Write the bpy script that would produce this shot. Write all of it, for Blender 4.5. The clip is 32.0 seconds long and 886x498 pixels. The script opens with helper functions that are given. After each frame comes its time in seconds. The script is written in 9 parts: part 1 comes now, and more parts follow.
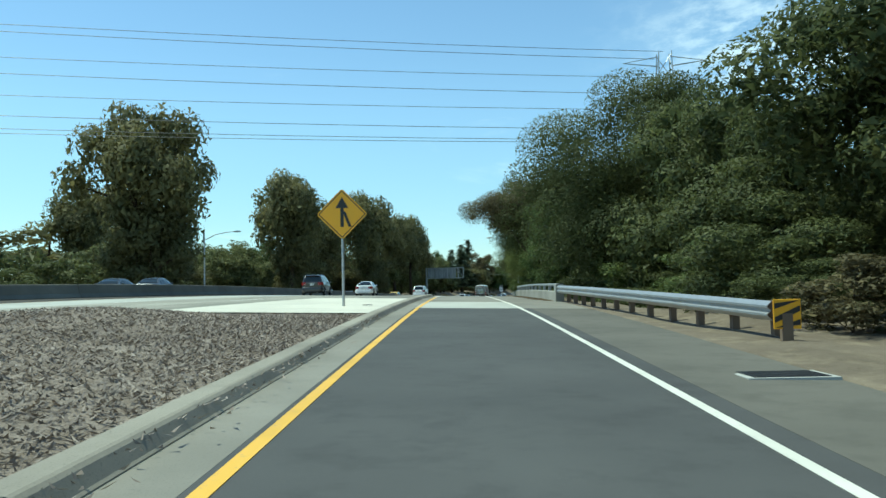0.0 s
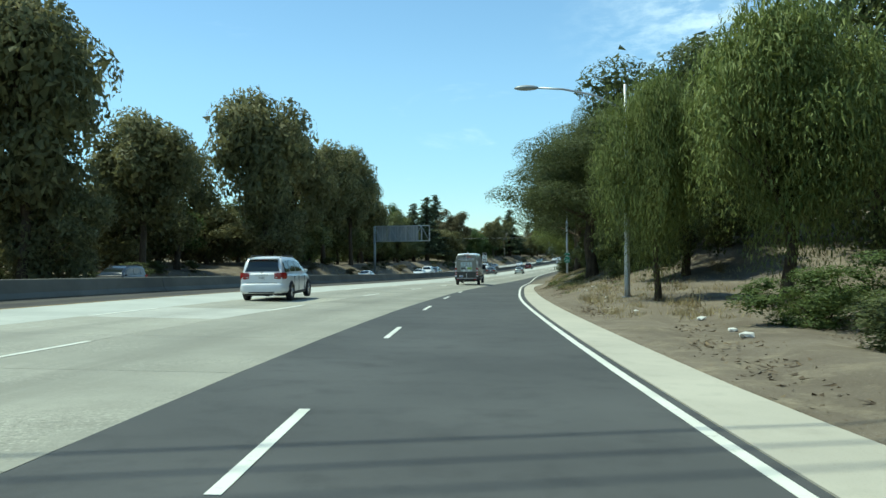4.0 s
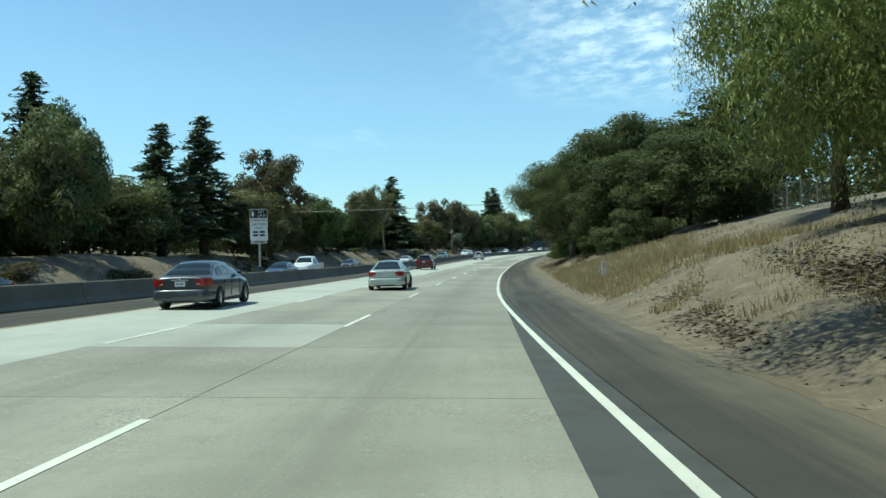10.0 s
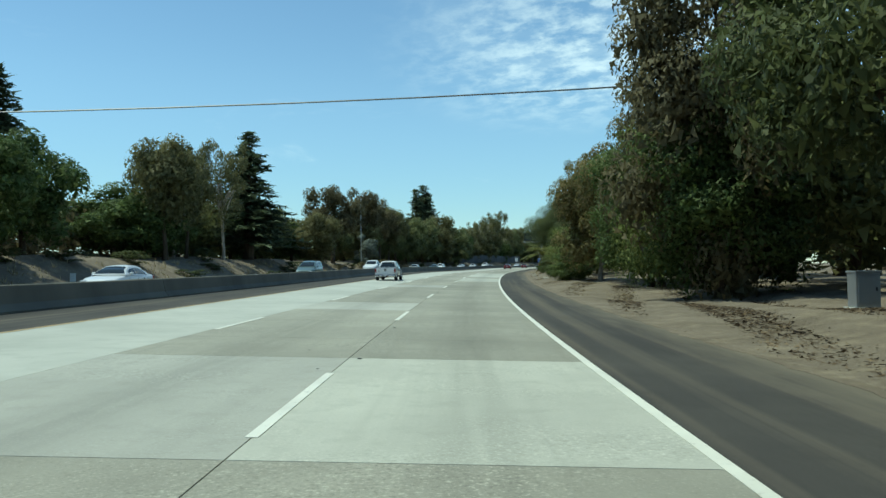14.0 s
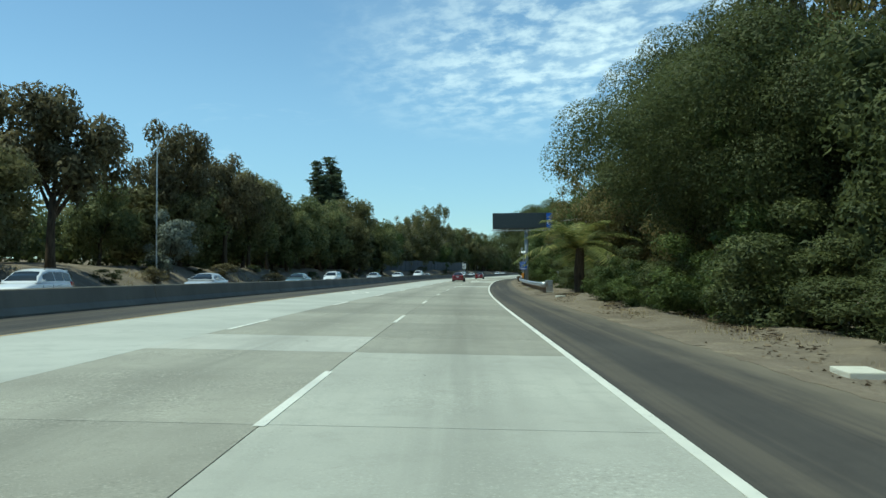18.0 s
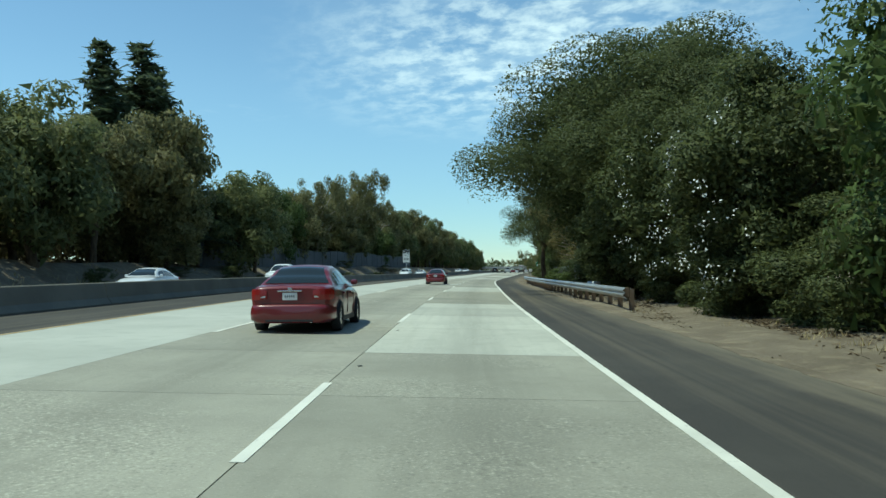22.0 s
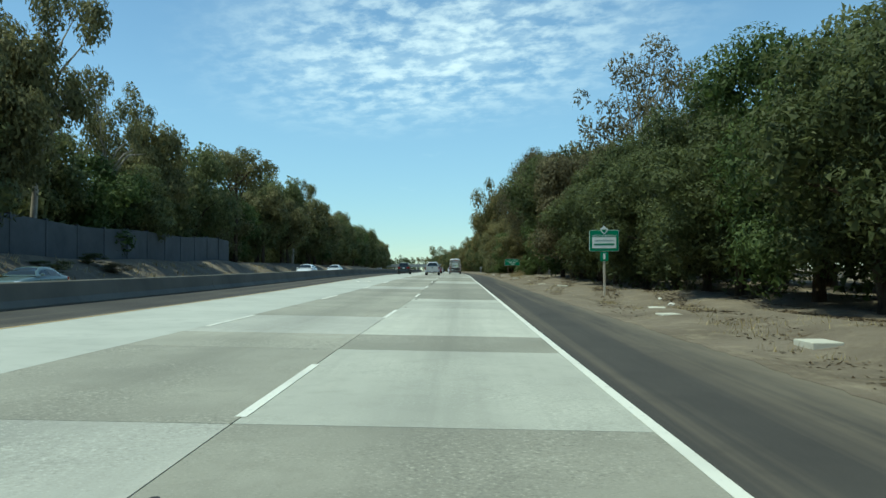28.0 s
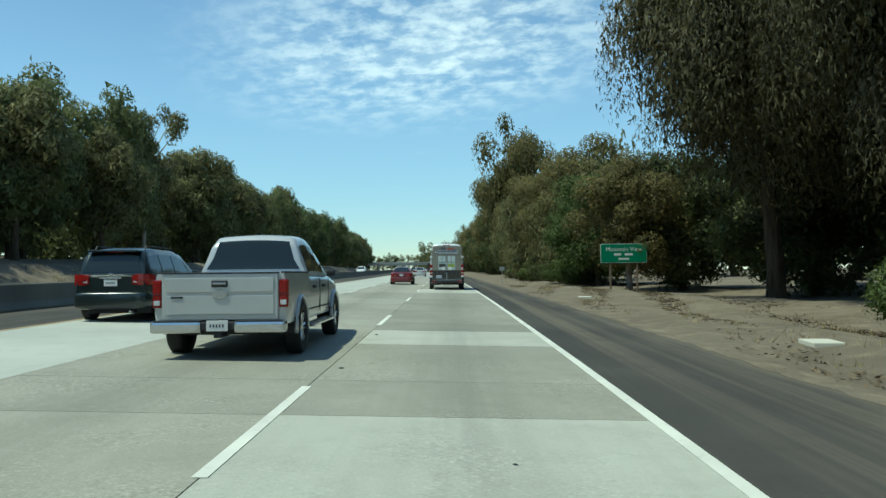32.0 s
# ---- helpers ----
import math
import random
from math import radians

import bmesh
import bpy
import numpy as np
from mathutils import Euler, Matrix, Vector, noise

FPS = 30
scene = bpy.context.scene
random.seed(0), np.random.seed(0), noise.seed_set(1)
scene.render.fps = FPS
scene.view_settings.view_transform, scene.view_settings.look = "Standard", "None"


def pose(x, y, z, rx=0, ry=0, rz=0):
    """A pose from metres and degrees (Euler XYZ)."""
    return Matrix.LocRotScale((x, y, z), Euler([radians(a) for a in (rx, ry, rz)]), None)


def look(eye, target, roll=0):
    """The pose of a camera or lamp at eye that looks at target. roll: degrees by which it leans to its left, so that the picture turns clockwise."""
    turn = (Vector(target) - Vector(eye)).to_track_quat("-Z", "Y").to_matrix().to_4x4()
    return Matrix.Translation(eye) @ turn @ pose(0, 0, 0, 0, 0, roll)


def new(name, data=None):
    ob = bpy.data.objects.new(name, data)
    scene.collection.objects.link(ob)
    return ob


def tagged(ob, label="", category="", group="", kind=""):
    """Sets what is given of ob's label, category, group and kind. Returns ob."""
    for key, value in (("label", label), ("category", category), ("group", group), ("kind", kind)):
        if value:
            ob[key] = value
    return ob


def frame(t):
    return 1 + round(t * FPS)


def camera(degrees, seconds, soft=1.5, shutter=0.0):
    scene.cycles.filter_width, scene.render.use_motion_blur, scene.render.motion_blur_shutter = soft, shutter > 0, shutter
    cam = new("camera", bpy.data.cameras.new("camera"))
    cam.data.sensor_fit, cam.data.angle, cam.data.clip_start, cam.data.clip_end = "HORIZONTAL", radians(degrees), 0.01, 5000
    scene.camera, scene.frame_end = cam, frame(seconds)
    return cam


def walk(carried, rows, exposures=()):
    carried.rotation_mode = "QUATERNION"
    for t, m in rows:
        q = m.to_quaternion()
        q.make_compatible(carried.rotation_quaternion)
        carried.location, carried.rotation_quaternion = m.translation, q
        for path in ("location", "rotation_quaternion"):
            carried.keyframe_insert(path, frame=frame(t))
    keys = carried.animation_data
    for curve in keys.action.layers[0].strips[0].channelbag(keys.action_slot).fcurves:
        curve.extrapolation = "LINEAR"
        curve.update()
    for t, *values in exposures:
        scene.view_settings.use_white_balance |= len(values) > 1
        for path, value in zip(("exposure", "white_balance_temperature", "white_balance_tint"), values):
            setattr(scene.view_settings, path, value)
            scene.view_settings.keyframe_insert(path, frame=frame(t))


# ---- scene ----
EXPOSURES = [(t_, e_, 6200.0, -16.5) for t_, e_ in ((0.0, 0.25), (3.0, 0.25), (6.0, 0.4), (7.5, 0.4), (9.0, 0.3), (11.0, 0.05), (13.0, -0.02), (32.0, 0.0))]
UNIT = 1.09                       # metres in a unit of the plan
cam = camera(57.9, 32.0)

# seconds, x, y, z, pitch, roll, yaw of the drive
PATH = [
    (0.0, 0.00, -0.00, 1.30, 2.93, 1.19, -0.31),
    (0.5, 0.21, 9.94, 1.57, 2.73, 1.18, -0.37),
    (1.0, 0.45, 19.82, 1.83, 2.74, 0.40, -0.42),
    (1.5, 0.66, 29.71, 1.99, 2.41, 0.60, -0.57),
    (2.0, 0.89, 39.63, 2.10, 1.91, 0.73, -0.67),
    (2.5, 1.15, 49.58, 2.13, 1.36, 0.84, -0.93),
    (3.0, 1.47, 59.58, 2.11, 0.98, 0.70, -1.25),
    (3.5, 1.87, 69.62, 2.03, 0.59, 0.60, -1.77),
    (4.0, 2.40, 79.72, 1.91, 0.45, 0.57, -2.77),
    (4.5, 3.13, 89.85, 1.76, 0.30, 0.56, -3.89),
    (5.0, 4.05, 100.03, 1.57, 0.01, 0.56, -4.95),
    (5.5, 5.17, 110.24, 1.37, -0.33, 0.57, -5.98),
    (6.0, 6.57, 120.47, 1.17, -0.36, 0.68, -7.23),
    (6.5, 8.16, 130.71, 0.95, -0.45, 0.58, -8.29),
    (7.0, 9.86, 141.05, 0.72, -0.53, 0.59, -9.06),
    (7.5, 11.68, 151.46, 0.47, -0.43, 0.26, -9.56),
    (8.0, 13.53, 161.93, 0.24, -0.12, 0.79, -9.74),
    (8.5, 15.42, 172.41, 0.04, -0.22, 0.67, -9.66),
    (9.0, 17.35, 182.89, -0.14, 0.06, 1.01, -9.76),
    (9.5, 19.32, 193.44, -0.28, 0.31, 1.24, -10.09),
    (10.0, 21.38, 204.07, -0.42, 0.42, 1.41, -10.42),
    (10.5, 23.55, 214.83, -0.55, 0.65, 0.96, -10.94),
    (11.0, 25.87, 225.66, -0.66, 0.87, 0.80, -11.59),
    (11.5, 28.32, 236.55, -0.74, 0.98, 0.69, -12.27),
    (12.0, 30.93, 247.49, -0.80, 1.17, 0.43, -13.05),
    (12.5, 33.71, 258.50, -0.85, 1.23, 0.63, -13.80),
    (13.0, 36.63, 269.55, -0.87, 1.39, 0.38, -14.65),
    (13.5, 39.77, 280.54, -0.86, 1.53, 0.54, -15.34),
    (14.0, 42.92, 291.49, -0.86, 1.60, 0.56, -15.56),
    (14.5, 46.13, 302.41, -0.81, 1.71, 0.60, -16.01),
    (15.0, 49.47, 313.34, -0.74, 1.84, 0.66, -16.76),
    (15.5, 52.99, 324.29, -0.65, 1.98, 0.76, -17.62),
    (16.0, 56.67, 335.34, -0.54, 2.02, 0.73, -18.16),
    (16.5, 60.53, 346.54, -0.42, 2.01, 0.24, -18.79),
    (17.0, 64.66, 357.98, -0.28, 2.06, 0.46, -19.31),
    (17.5, 69.02, 369.62, -0.13, 2.11, 0.24, -19.79),
    (18.0, 73.50, 381.39, -0.01, 2.15, 0.40, -20.18),
    (18.5, 78.01, 393.12, 0.09, 2.05, 0.71, -20.48),
    (19.0, 82.53, 404.79, 0.16, 1.97, 0.76, -20.82),
    (19.5, 87.12, 416.32, 0.20, 1.97, 0.67, -21.17),
    (20.0, 91.83, 427.81, 0.26, 2.00, 0.70, -21.59),
    (20.5, 96.66, 439.30, 0.33, 1.94, 0.85, -22.08),
    (21.0, 101.64, 450.78, 0.42, 1.88, 0.70, -22.55),
    (21.5, 106.67, 462.24, 0.53, 1.88, 0.40, -23.12),
    (22.0, 111.76, 473.55, 0.66, 1.95, 0.56, -23.60),
    (22.5, 116.85, 484.63, 0.79, 1.86, 0.43, -24.14),
    (23.0, 121.96, 495.37, 0.90, 1.84, 0.45, -24.61),
    (23.5, 126.99, 505.86, 0.99, 1.81, 0.55, -25.11),
    (24.0, 132.03, 516.21, 1.06, 1.90, 0.41, -25.68),
    (24.5, 137.19, 526.49, 1.13, 1.86, 0.26, -26.23),
    (25.0, 142.33, 536.73, 1.19, 1.73, 0.32, -26.18),
    (25.5, 147.48, 546.93, 1.23, 1.65, 0.33, -26.44),
    (26.0, 152.76, 557.11, 1.28, 1.64, 0.31, -27.34),
    (26.5, 158.25, 567.25, 1.34, 1.69, 0.24, -28.58),
    (27.0, 163.95, 577.40, 1.42, 1.80, 0.18, -29.22),
    (27.5, 169.81, 587.53, 1.51, 1.69, 0.28, -29.78),
    (28.0, 175.75, 597.60, 1.60, 1.78, 0.41, -30.15),
    (28.5, 181.68, 607.62, 1.70, 1.81, 0.34, -30.40),
    (29.0, 187.65, 617.65, 1.81, 1.81, 0.31, -30.51),
    (29.5, 193.67, 627.71, 1.94, 1.74, 0.49, -30.63),
    (30.0, 199.72, 637.78, 2.07, 1.76, 0.46, -30.66),
    (30.5, 205.80, 647.87, 2.20, 1.75, 0.54, -30.74),
    (31.0, 211.91, 657.97, 2.33, 1.67, 0.45, -30.85),
    (31.5, 218.01, 668.12, 2.46, 1.72, 0.46, -30.81),
    (32.0, 224.26, 678.21, 2.58, 1.64, 0.58, -30.72),
]
walk(cam, [(t, pose(x * UNIT, y * UNIT, z * UNIT, 90 + pitch, roll, yaw)) for t, x, y, z, pitch, roll, yaw in PATH], exposures=EXPOSURES)

# ---------------------------------------------------------------- light
SUN_EL, SUN_AZ = 65.0, 170.0      # degrees; azimuth of the way to the sun, counter-clockwise from +x

world = bpy.data.worlds.new("sky")
scene.world = world
world.use_nodes = True
wn, wl = world.node_tree.nodes, world.node_tree.links
wn.clear()
w_out = wn.new("ShaderNodeOutputWorld")
w_bg = wn.new("ShaderNodeBackground")
w_sky = wn.new("ShaderNodeTexSky")
w_sky.sky_type, w_sky.sun_disc = "NISHITA", False
w_sky.sun_elevation, w_sky.sun_rotation = radians(SUN_EL), radians(90 - SUN_AZ)
w_sky.air_density, w_sky.dust_density, w_sky.ozone_density = 1.0, 0.03, 2.2
w_bg.inputs["Strength"].default_value = 0.15
# thin high clouds: ripples of noise on a flat layer far above
w_geo = wn.new("ShaderNodeTexCoord")
w_sep = wn.new("ShaderNodeSeparateXYZ")
wl.new(w_geo.outputs["Generated"], w_sep.inputs[0])


def wmath(op, a, b=None):
    n = wn.new("ShaderNodeMath")
    n.operation = op
    for i, v in enumerate((a, b)):
        if v is None:
            continue
        if isinstance(v, (int, float)):
            n.inputs[i].default_value = v
        else:
            wl.new(v, n.inputs[i])
    return n.outputs[0]


w_up = wmath("ADD", wmath("MAXIMUM", w_sep.outputs["Z"], 0.02), 0.12)
w_u, w_v = wmath("DIVIDE", w_sep.outputs["X"], w_up), wmath("DIVIDE", w_sep.outputs["Y"], w_up)
w_vec = wn.new("ShaderNodeCombineXYZ")
wl.new(w_u, w_vec.inputs[0])
wl.new(w_v, w_vec.inputs[1])


def wnoise(scale, detail, rough, distort=0.0, offset=0.0):
    m = wn.new("ShaderNodeMapping")
    m.inputs["Location"].default_value = (offset, offset * 0.7, 0)
    m.inputs["Rotation"].default_value = (0, 0, radians(35))
    m.inputs["Scale"].default_value = (1.0, 0.85, 1)
    wl.new(w_vec.outputs[0], m.inputs[0])
    n = wn.new("ShaderNodeTexNoise")
    n.inputs["Scale"].default_value, n.inputs["Detail"].default_value = scale, detail
    n.inputs["Roughness"].default_value, n.inputs["Distortion"].default_value = rough, distort
    wl.new(m.outputs[0], n.inputs["Vector"])
    return n.outputs["Fac"]


def wramp(v, lo, hi):
    n = wn.new("ShaderNodeMapRange")
    n.interpolation_type = "SMOOTHSTEP"
    n.inputs["From Min"].default_value, n.inputs["From Max"].default_value = lo, hi
    wl.new(v, n.inputs["Value"])
    return n.outputs["Result"]


CLOUD_U, CLOUD_V = 1.22, 2.15     # where the bank of small clouds lies on that layer
w_du, w_dv = wmath("SUBTRACT", w_u, CLOUD_U), wmath("SUBTRACT", w_v, CLOUD_V)
w_far = wmath("SQRT", wmath("ADD", wmath("MULTIPLY", w_du, w_du), wmath("MULTIPLY", wmath("MULTIPLY", w_dv, w_dv), 0.55)))
w_bank = wmath("SUBTRACT", 1.0, wramp(w_far, 0.15, 0.85))
w_rip = wmath("ADD", wmath("MULTIPLY", wramp(wnoise(10.5, 5.0, 0.6, 0.15), 0.38, 0.68), 0.75), wmath("MULTIPLY", wramp(wnoise(2.6, 4.0, 0.5, 0.2, 8.1), 0.38, 0.70), 0.3))
w_thin = wmath("MULTIPLY", wramp(wnoise(1.5, 6.0, 0.6, 0.6, 3.7), 0.60, 0.86), 0.35)
w_cloud = wmath("MINIMUM", wmath("ADD", wmath("MULTIPLY", wmath("MULTIPLY", w_rip, w_bank), 0.62), w_thin), 0.8)
w_mix = wn.new("ShaderNodeMix")
w_mix.data_type = "RGBA"
wl.new(w_cloud, w_mix.inputs["Factor"])
w_tint = wn.new("ShaderNodeMix")
w_tint.data_type, w_tint.blend_type = "RGBA", "MULTIPLY"
w_tint.inputs["Factor"].default_value = 1.0
w_tint.inputs["B"].default_value = (0.98, 0.995, 1.03, 1)      # a clear, slightly deeper blue
wl.new(w_sky.outputs[0], w_tint.inputs["A"])
# summer haze takes the glare off the lowest sky
w_haze = wn.new("ShaderNodeMix")
w_haze.data_type, w_haze.blend_type = "RGBA", "MULTIPLY"
w_haze.inputs["B"].default_value = (0.66, 0.74, 0.84, 1)
wl.new(wmath("SUBTRACT", 1.0, wramp(w_sep.outputs["Z"], 0.0, 0.24)), w_haze.inputs["Factor"])
wl.new(w_tint.outputs["Result"], w_haze.inputs["A"])
wl.new(w_haze.outputs["Result"], w_mix.inputs["A"])
w_mix.inputs["B"].default_value = (8.0, 8.4, 8.9, 1)
wl.new(w_mix.outputs["Result"], w_bg.inputs["Color"])
wl.new(w_bg.outputs[0], w_out.inputs["Surface"])

sun = new("sun", bpy.data.lights.new("sun", "SUN"))
sun.data.energy, sun.data.angle, sun.data.color = 4.15, radians(0.53), (1.0, 0.94, 0.84)
_to_sun = Vector((math.cos(radians(SUN_AZ)) * math.cos(radians(SUN_EL)), math.sin(radians(SUN_AZ)) * math.cos(radians(SUN_EL)), math.sin(radians(SUN_EL))))
sun.matrix_world = look(_to_sun * 200, (0, 0, 0))

# ---------------------------------------------------------------- materials


class Mat:
    """A node material in the making."""

    def __init__(self, name, rough=0.6, metal=0.0, spec=0.5):
        self.m = bpy.data.materials.new(name)
        self.m.use_nodes = True
        self.n, self.l = self.m.node_tree.nodes, self.m.node_tree.links
        self.b = self.n["Principled BSDF"]
        self.b.inputs["Roughness"].default_value = rough
        self.b.inputs["Metallic"].default_value = metal
        self.b.inputs["Specular IOR Level"].default_value = spec
        self.co = self.n.new("ShaderNodeTexCoord").outputs["Object"]

    def world_space(self):
        self.co = self.n.new("ShaderNodeNewGeometry").outputs["Position"]
        return self

    def noise(self, scale, detail=4.0, rough=0.55, stretch=None):
        n = self.n.new("ShaderNodeTexNoise")
        n.inputs["Scale"].default_value, n.inputs["Detail"].default_value, n.inputs["Roughness"].default_value = scale, detail, rough
        v = self.co
        if stretch:
            m = self.n.new("ShaderNodeMapping")
            m.inputs["Scale"].default_value = stretch
            self.l.new(v, m.inputs[0])
            v = m.outputs[0]
        self.l.new(v, n.inputs["Vector"])
        return n.outputs["Fac"]

    def cells(self, scale):
        n = self.n.new("ShaderNodeTexVoronoi")
        n.inputs["Scale"].default_value = scale
        self.l.new(self.co, n.inputs["Vector"])
        return n.outputs["Distance"]

    def island(self):
        return self.n.new("ShaderNodeNewGeometry").outputs["Random Per Island"]

    def one(self):
        return self.n.new("ShaderNodeObjectInfo").outputs["Random"]

    def ramp(self, fac, *stops):
        r = self.n.new("ShaderNodeValToRGB")
        e = r.color_ramp.elements
        while len(e) < len(stops):
            e.new(0.5)
        for el, (p, c) in zip(e, stops):
            el.position, el.color = p, (*c, 1)
        self.l.new(fac, r.inputs[0])
        return r.outputs["Color"]

    def mix(self, a, b, fac, kind="MIX"):
        n = self.n.new("ShaderNodeMix")
        n.data_type, n.blend_type = "RGBA", kind
        for key, v in (("Factor", fac), ("A", a), ("B", b)):
            if isinstance(v, tuple):
                n.inputs[key].default_value = (*v, 1)
            elif isinstance(v, (int, float)):
                n.inputs[key].default_value = v
            else:
                self.l.new(v, n.inputs[key])
        return n.outputs["Result"]

    def map(self, v, lo, hi, a=0.0, b=1.0):
        n = self.n.new("ShaderNodeMapRange")
        for key, x in (("From Min", lo), ("From Max", hi), ("To Min", a), ("To Max", b)):
            n.inputs[key].default_value = x
        self.l.new(v, n.inputs["Value"])
        return n.outputs["Result"]

    def color(self, c):
        if isinstance(c, tuple):
            self.b.inputs["Base Color"].default_value = (*c, 1)
        else:
            self.l.new(c, self.b.inputs["Base Color"])
        return self

    def rough(self, v):
        self.l.new(v, self.b.inputs["Roughness"])
        return self

    def bump(self, height, strength=0.3, dist=0.02):
        n = self.n.new("ShaderNodeBump")
        n.inputs["Strength"].default_value, n.inputs["Distance"].default_value = strength, dist
        self.l.new(height, n.inputs["Height"])
        self.l.new(n.outputs[0], self.b.inputs["Normal"])
        return self


def concrete(name, base, dark, grain=0.25):
    m = Mat(name, 0.85, spec=0.3).world_space()
    big, mid, fine = m.noise(0.35, 5), m.noise(2.2, 5), m.noise(55, 2)
    c = m.mix(dark, base, m.map(big, 0.3, 0.62))
    c = m.mix(c, tuple(v * 0.72 for v in base), m.map(mid, 0.52, 0.75, 0, 0.55))
    c = m.mix(c, tuple(v * 0.45 for v in base), m.map(fine, 0.56, 0.72, 0, grain))
    tint = m.map(m.one(), 0, 1, 0.9, 1.06)
    c = m.mix(c, (0.5, 0.5, 0.5), 0.0)
    hsv = m.n.new("ShaderNodeHueSaturation")
    m.l.new(c, hsv.inputs["Color"])
    m.l.new(tint, hsv.inputs["Value"])
    return m.color(hsv.outputs["Color"]).bump(fine, 0.25, 0.01).m


def lane_concrete(name, base, dark, grain=0.25):
    """Concrete of a driven lane: grain, blotches, and the dark drip line down the middle of each lane."""
    m = Mat(name, 0.85, spec=0.3).world_space()
    big, mid, fine = m.noise(0.35, 5), m.noise(2.2, 5, 0.65), m.noise(38, 3, 0.7)
    c = m.mix(dark, base, m.map(big, 0.3, 0.62))
    c = m.mix(c, tuple(v * 0.70 for v in base), m.map(mid, 0.50, 0.75, 0, 0.6))
    uvn = m.n.new("ShaderNodeUVMap")
    uvn.uv_map = "along"
    sep = m.n.new("ShaderNodeSeparateXYZ")
    m.l.new(uvn.outputs[0], sep.inputs[0])
    streak = m.n.new("ShaderNodeTexNoise")
    streak.inputs["Scale"].default_value, streak.inputs["Detail"].default_value = 1.0, 5.0
    mp = m.n.new("ShaderNodeMapping")
    mp.inputs["Scale"].default_value = (0.16, 5.0, 1)
    m.l.new(uvn.outputs[0], mp.inputs[0])
    m.l.new(mp.outputs[0], streak.inputs["Vector"])
    for centre in (1.68, -1.68):
        off = m.n.new("ShaderNodeMath")
        off.operation = "SUBTRACT"
        m.l.new(sep.outputs["Y"], off.inputs[0])
        off.inputs[1].default_value = centre
        ab = m.n.new("ShaderNodeMath")
        ab.operation = "ABSOLUTE"
        m.l.new(off.outputs[0], ab.inputs[0])
        band = m.map(ab.outputs[0], 0.85, 0.0, 0.0, 0.62)
        mul = m.n.new("ShaderNodeMath")
        mul.operation = "MULTIPLY"
        m.l.new(band, mul.inputs[0])
        m.l.new(m.map(streak.outputs["Fac"], 0.30, 0.62, 0.35, 1.0), mul.inputs[1])
        c = m.mix(c, tuple(v * 0.52 for v in base), mul.outputs[0])
    c = m.mix(c, tuple(v * 0.80 for v in base), m.map(streak.outputs["Fac"], 0.50, 0.70, 0, 0.5))
    c = m.mix(c, tuple(v * 0.40 for v in base), m.map(fine, 0.57, 0.74, 0, grain))
    stone, worn = m.noise(19, 3, 0.75), m.map(m.noise(0.45, 4, 0.6), 0.46, 0.62)
    spots = m.n.new("ShaderNodeMath")
    spots.operation = "MULTIPLY"
    m.l.new(m.map(stone, 0.54, 0.66, 0, min(1.0, grain * 1.7)), spots.inputs[0])
    m.l.new(worn, spots.inputs[1])
    c = m.mix(c, tuple(v * 0.50 for v in base), spots.outputs[0])
    pits = m.n.new("ShaderNodeMath")
    pits.operation = "MULTIPLY"
    m.l.new(m.map(stone, 0.45, 0.34, 0, min(1.0, grain * 1.5)), pits.inputs[0])
    m.l.new(worn, pits.inputs[1])
    c = m.mix(c, tuple(min(1, v * 1.45) for v in base), pits.outputs[0])
    c = m.mix(c, tuple(min(1, v * 1.5) for v in base), m.map(fine, 0.42, 0.30, 0, grain * 0.8))
    hsv = m.n.new("ShaderNodeHueSaturation")
    m.l.new(c, hsv.inputs["Color"])
    m.l.new(m.map(m.one(), 0, 1, 0.90, 1.08), hsv.inputs["Value"])
    return m.color(hsv.outputs["Color"]).bump(fine, 0.3, 0.01).m


def asphalt(name, base, worn, brown=0.0):
    m = Mat(name, 0.88, spec=0.25).world_space()
    big, mid, fine = m.noise(0.25, 4), m.noise(1.6, 6, 0.65), m.noise(90, 2)
    c = m.mix(base, worn, m.map(big, 0.35, 0.7))
    c = m.mix(c, tuple(v * 0.7 for v in base), m.map(mid, 0.5, 0.72, 0, 0.6))
    if brown:
        c = m.mix(c, (0.17, 0.135, 0.095), m.map(m.noise(0.5, 6, 0.7), 0.5, 0.68, 0, brown))
    c = m.mix(c, tuple(v * 2.0 for v in base), m.map(fine, 0.6, 0.75, 0, 0.35))
    return m.color(c).bump(fine, 0.35, 0.008).m


def paint_line(name, base, under):
    m = Mat(name, 0.6).world_space()
    c = m.mix(base, under, m.map(m.noise(9, 6, 0.75), 0.58, 0.70, 0, 0.75))
    c = m.mix(c, tuple(v * 0.75 for v in base), m.map(m.noise(0.8, 3), 0.45, 0.7, 0, 0.7))
    return m.color(c).m


CONC = concrete("old_concrete", (0.345, 0.345, 0.315), (0.255, 0.255, 0.235))
CONC_NEW = concrete("new_concrete", (0.50, 0.505, 0.445), (0.41, 0.415, 0.365), 0.2)
CONC_MID = concrete("middle_concrete", (0.43, 0.435, 0.40), (0.35, 0.355, 0.325), 0.2)
CONC_PALE = concrete("pale_concrete", (0.62, 0.60, 0.50), (0.52, 0.50, 0.42), 0.2)
CONC_TAN = concrete("tan_concrete", (0.25, 0.238, 0.20), (0.17, 0.162, 0.135), 0.45)
CONC_KERB = concrete("kerb_concrete", (0.34, 0.315, 0.255), (0.24, 0.222, 0.18), 0.5)
CONC_GUT = concrete("gutter_concrete", (0.45, 0.42, 0.34), (0.37, 0.345, 0.28))
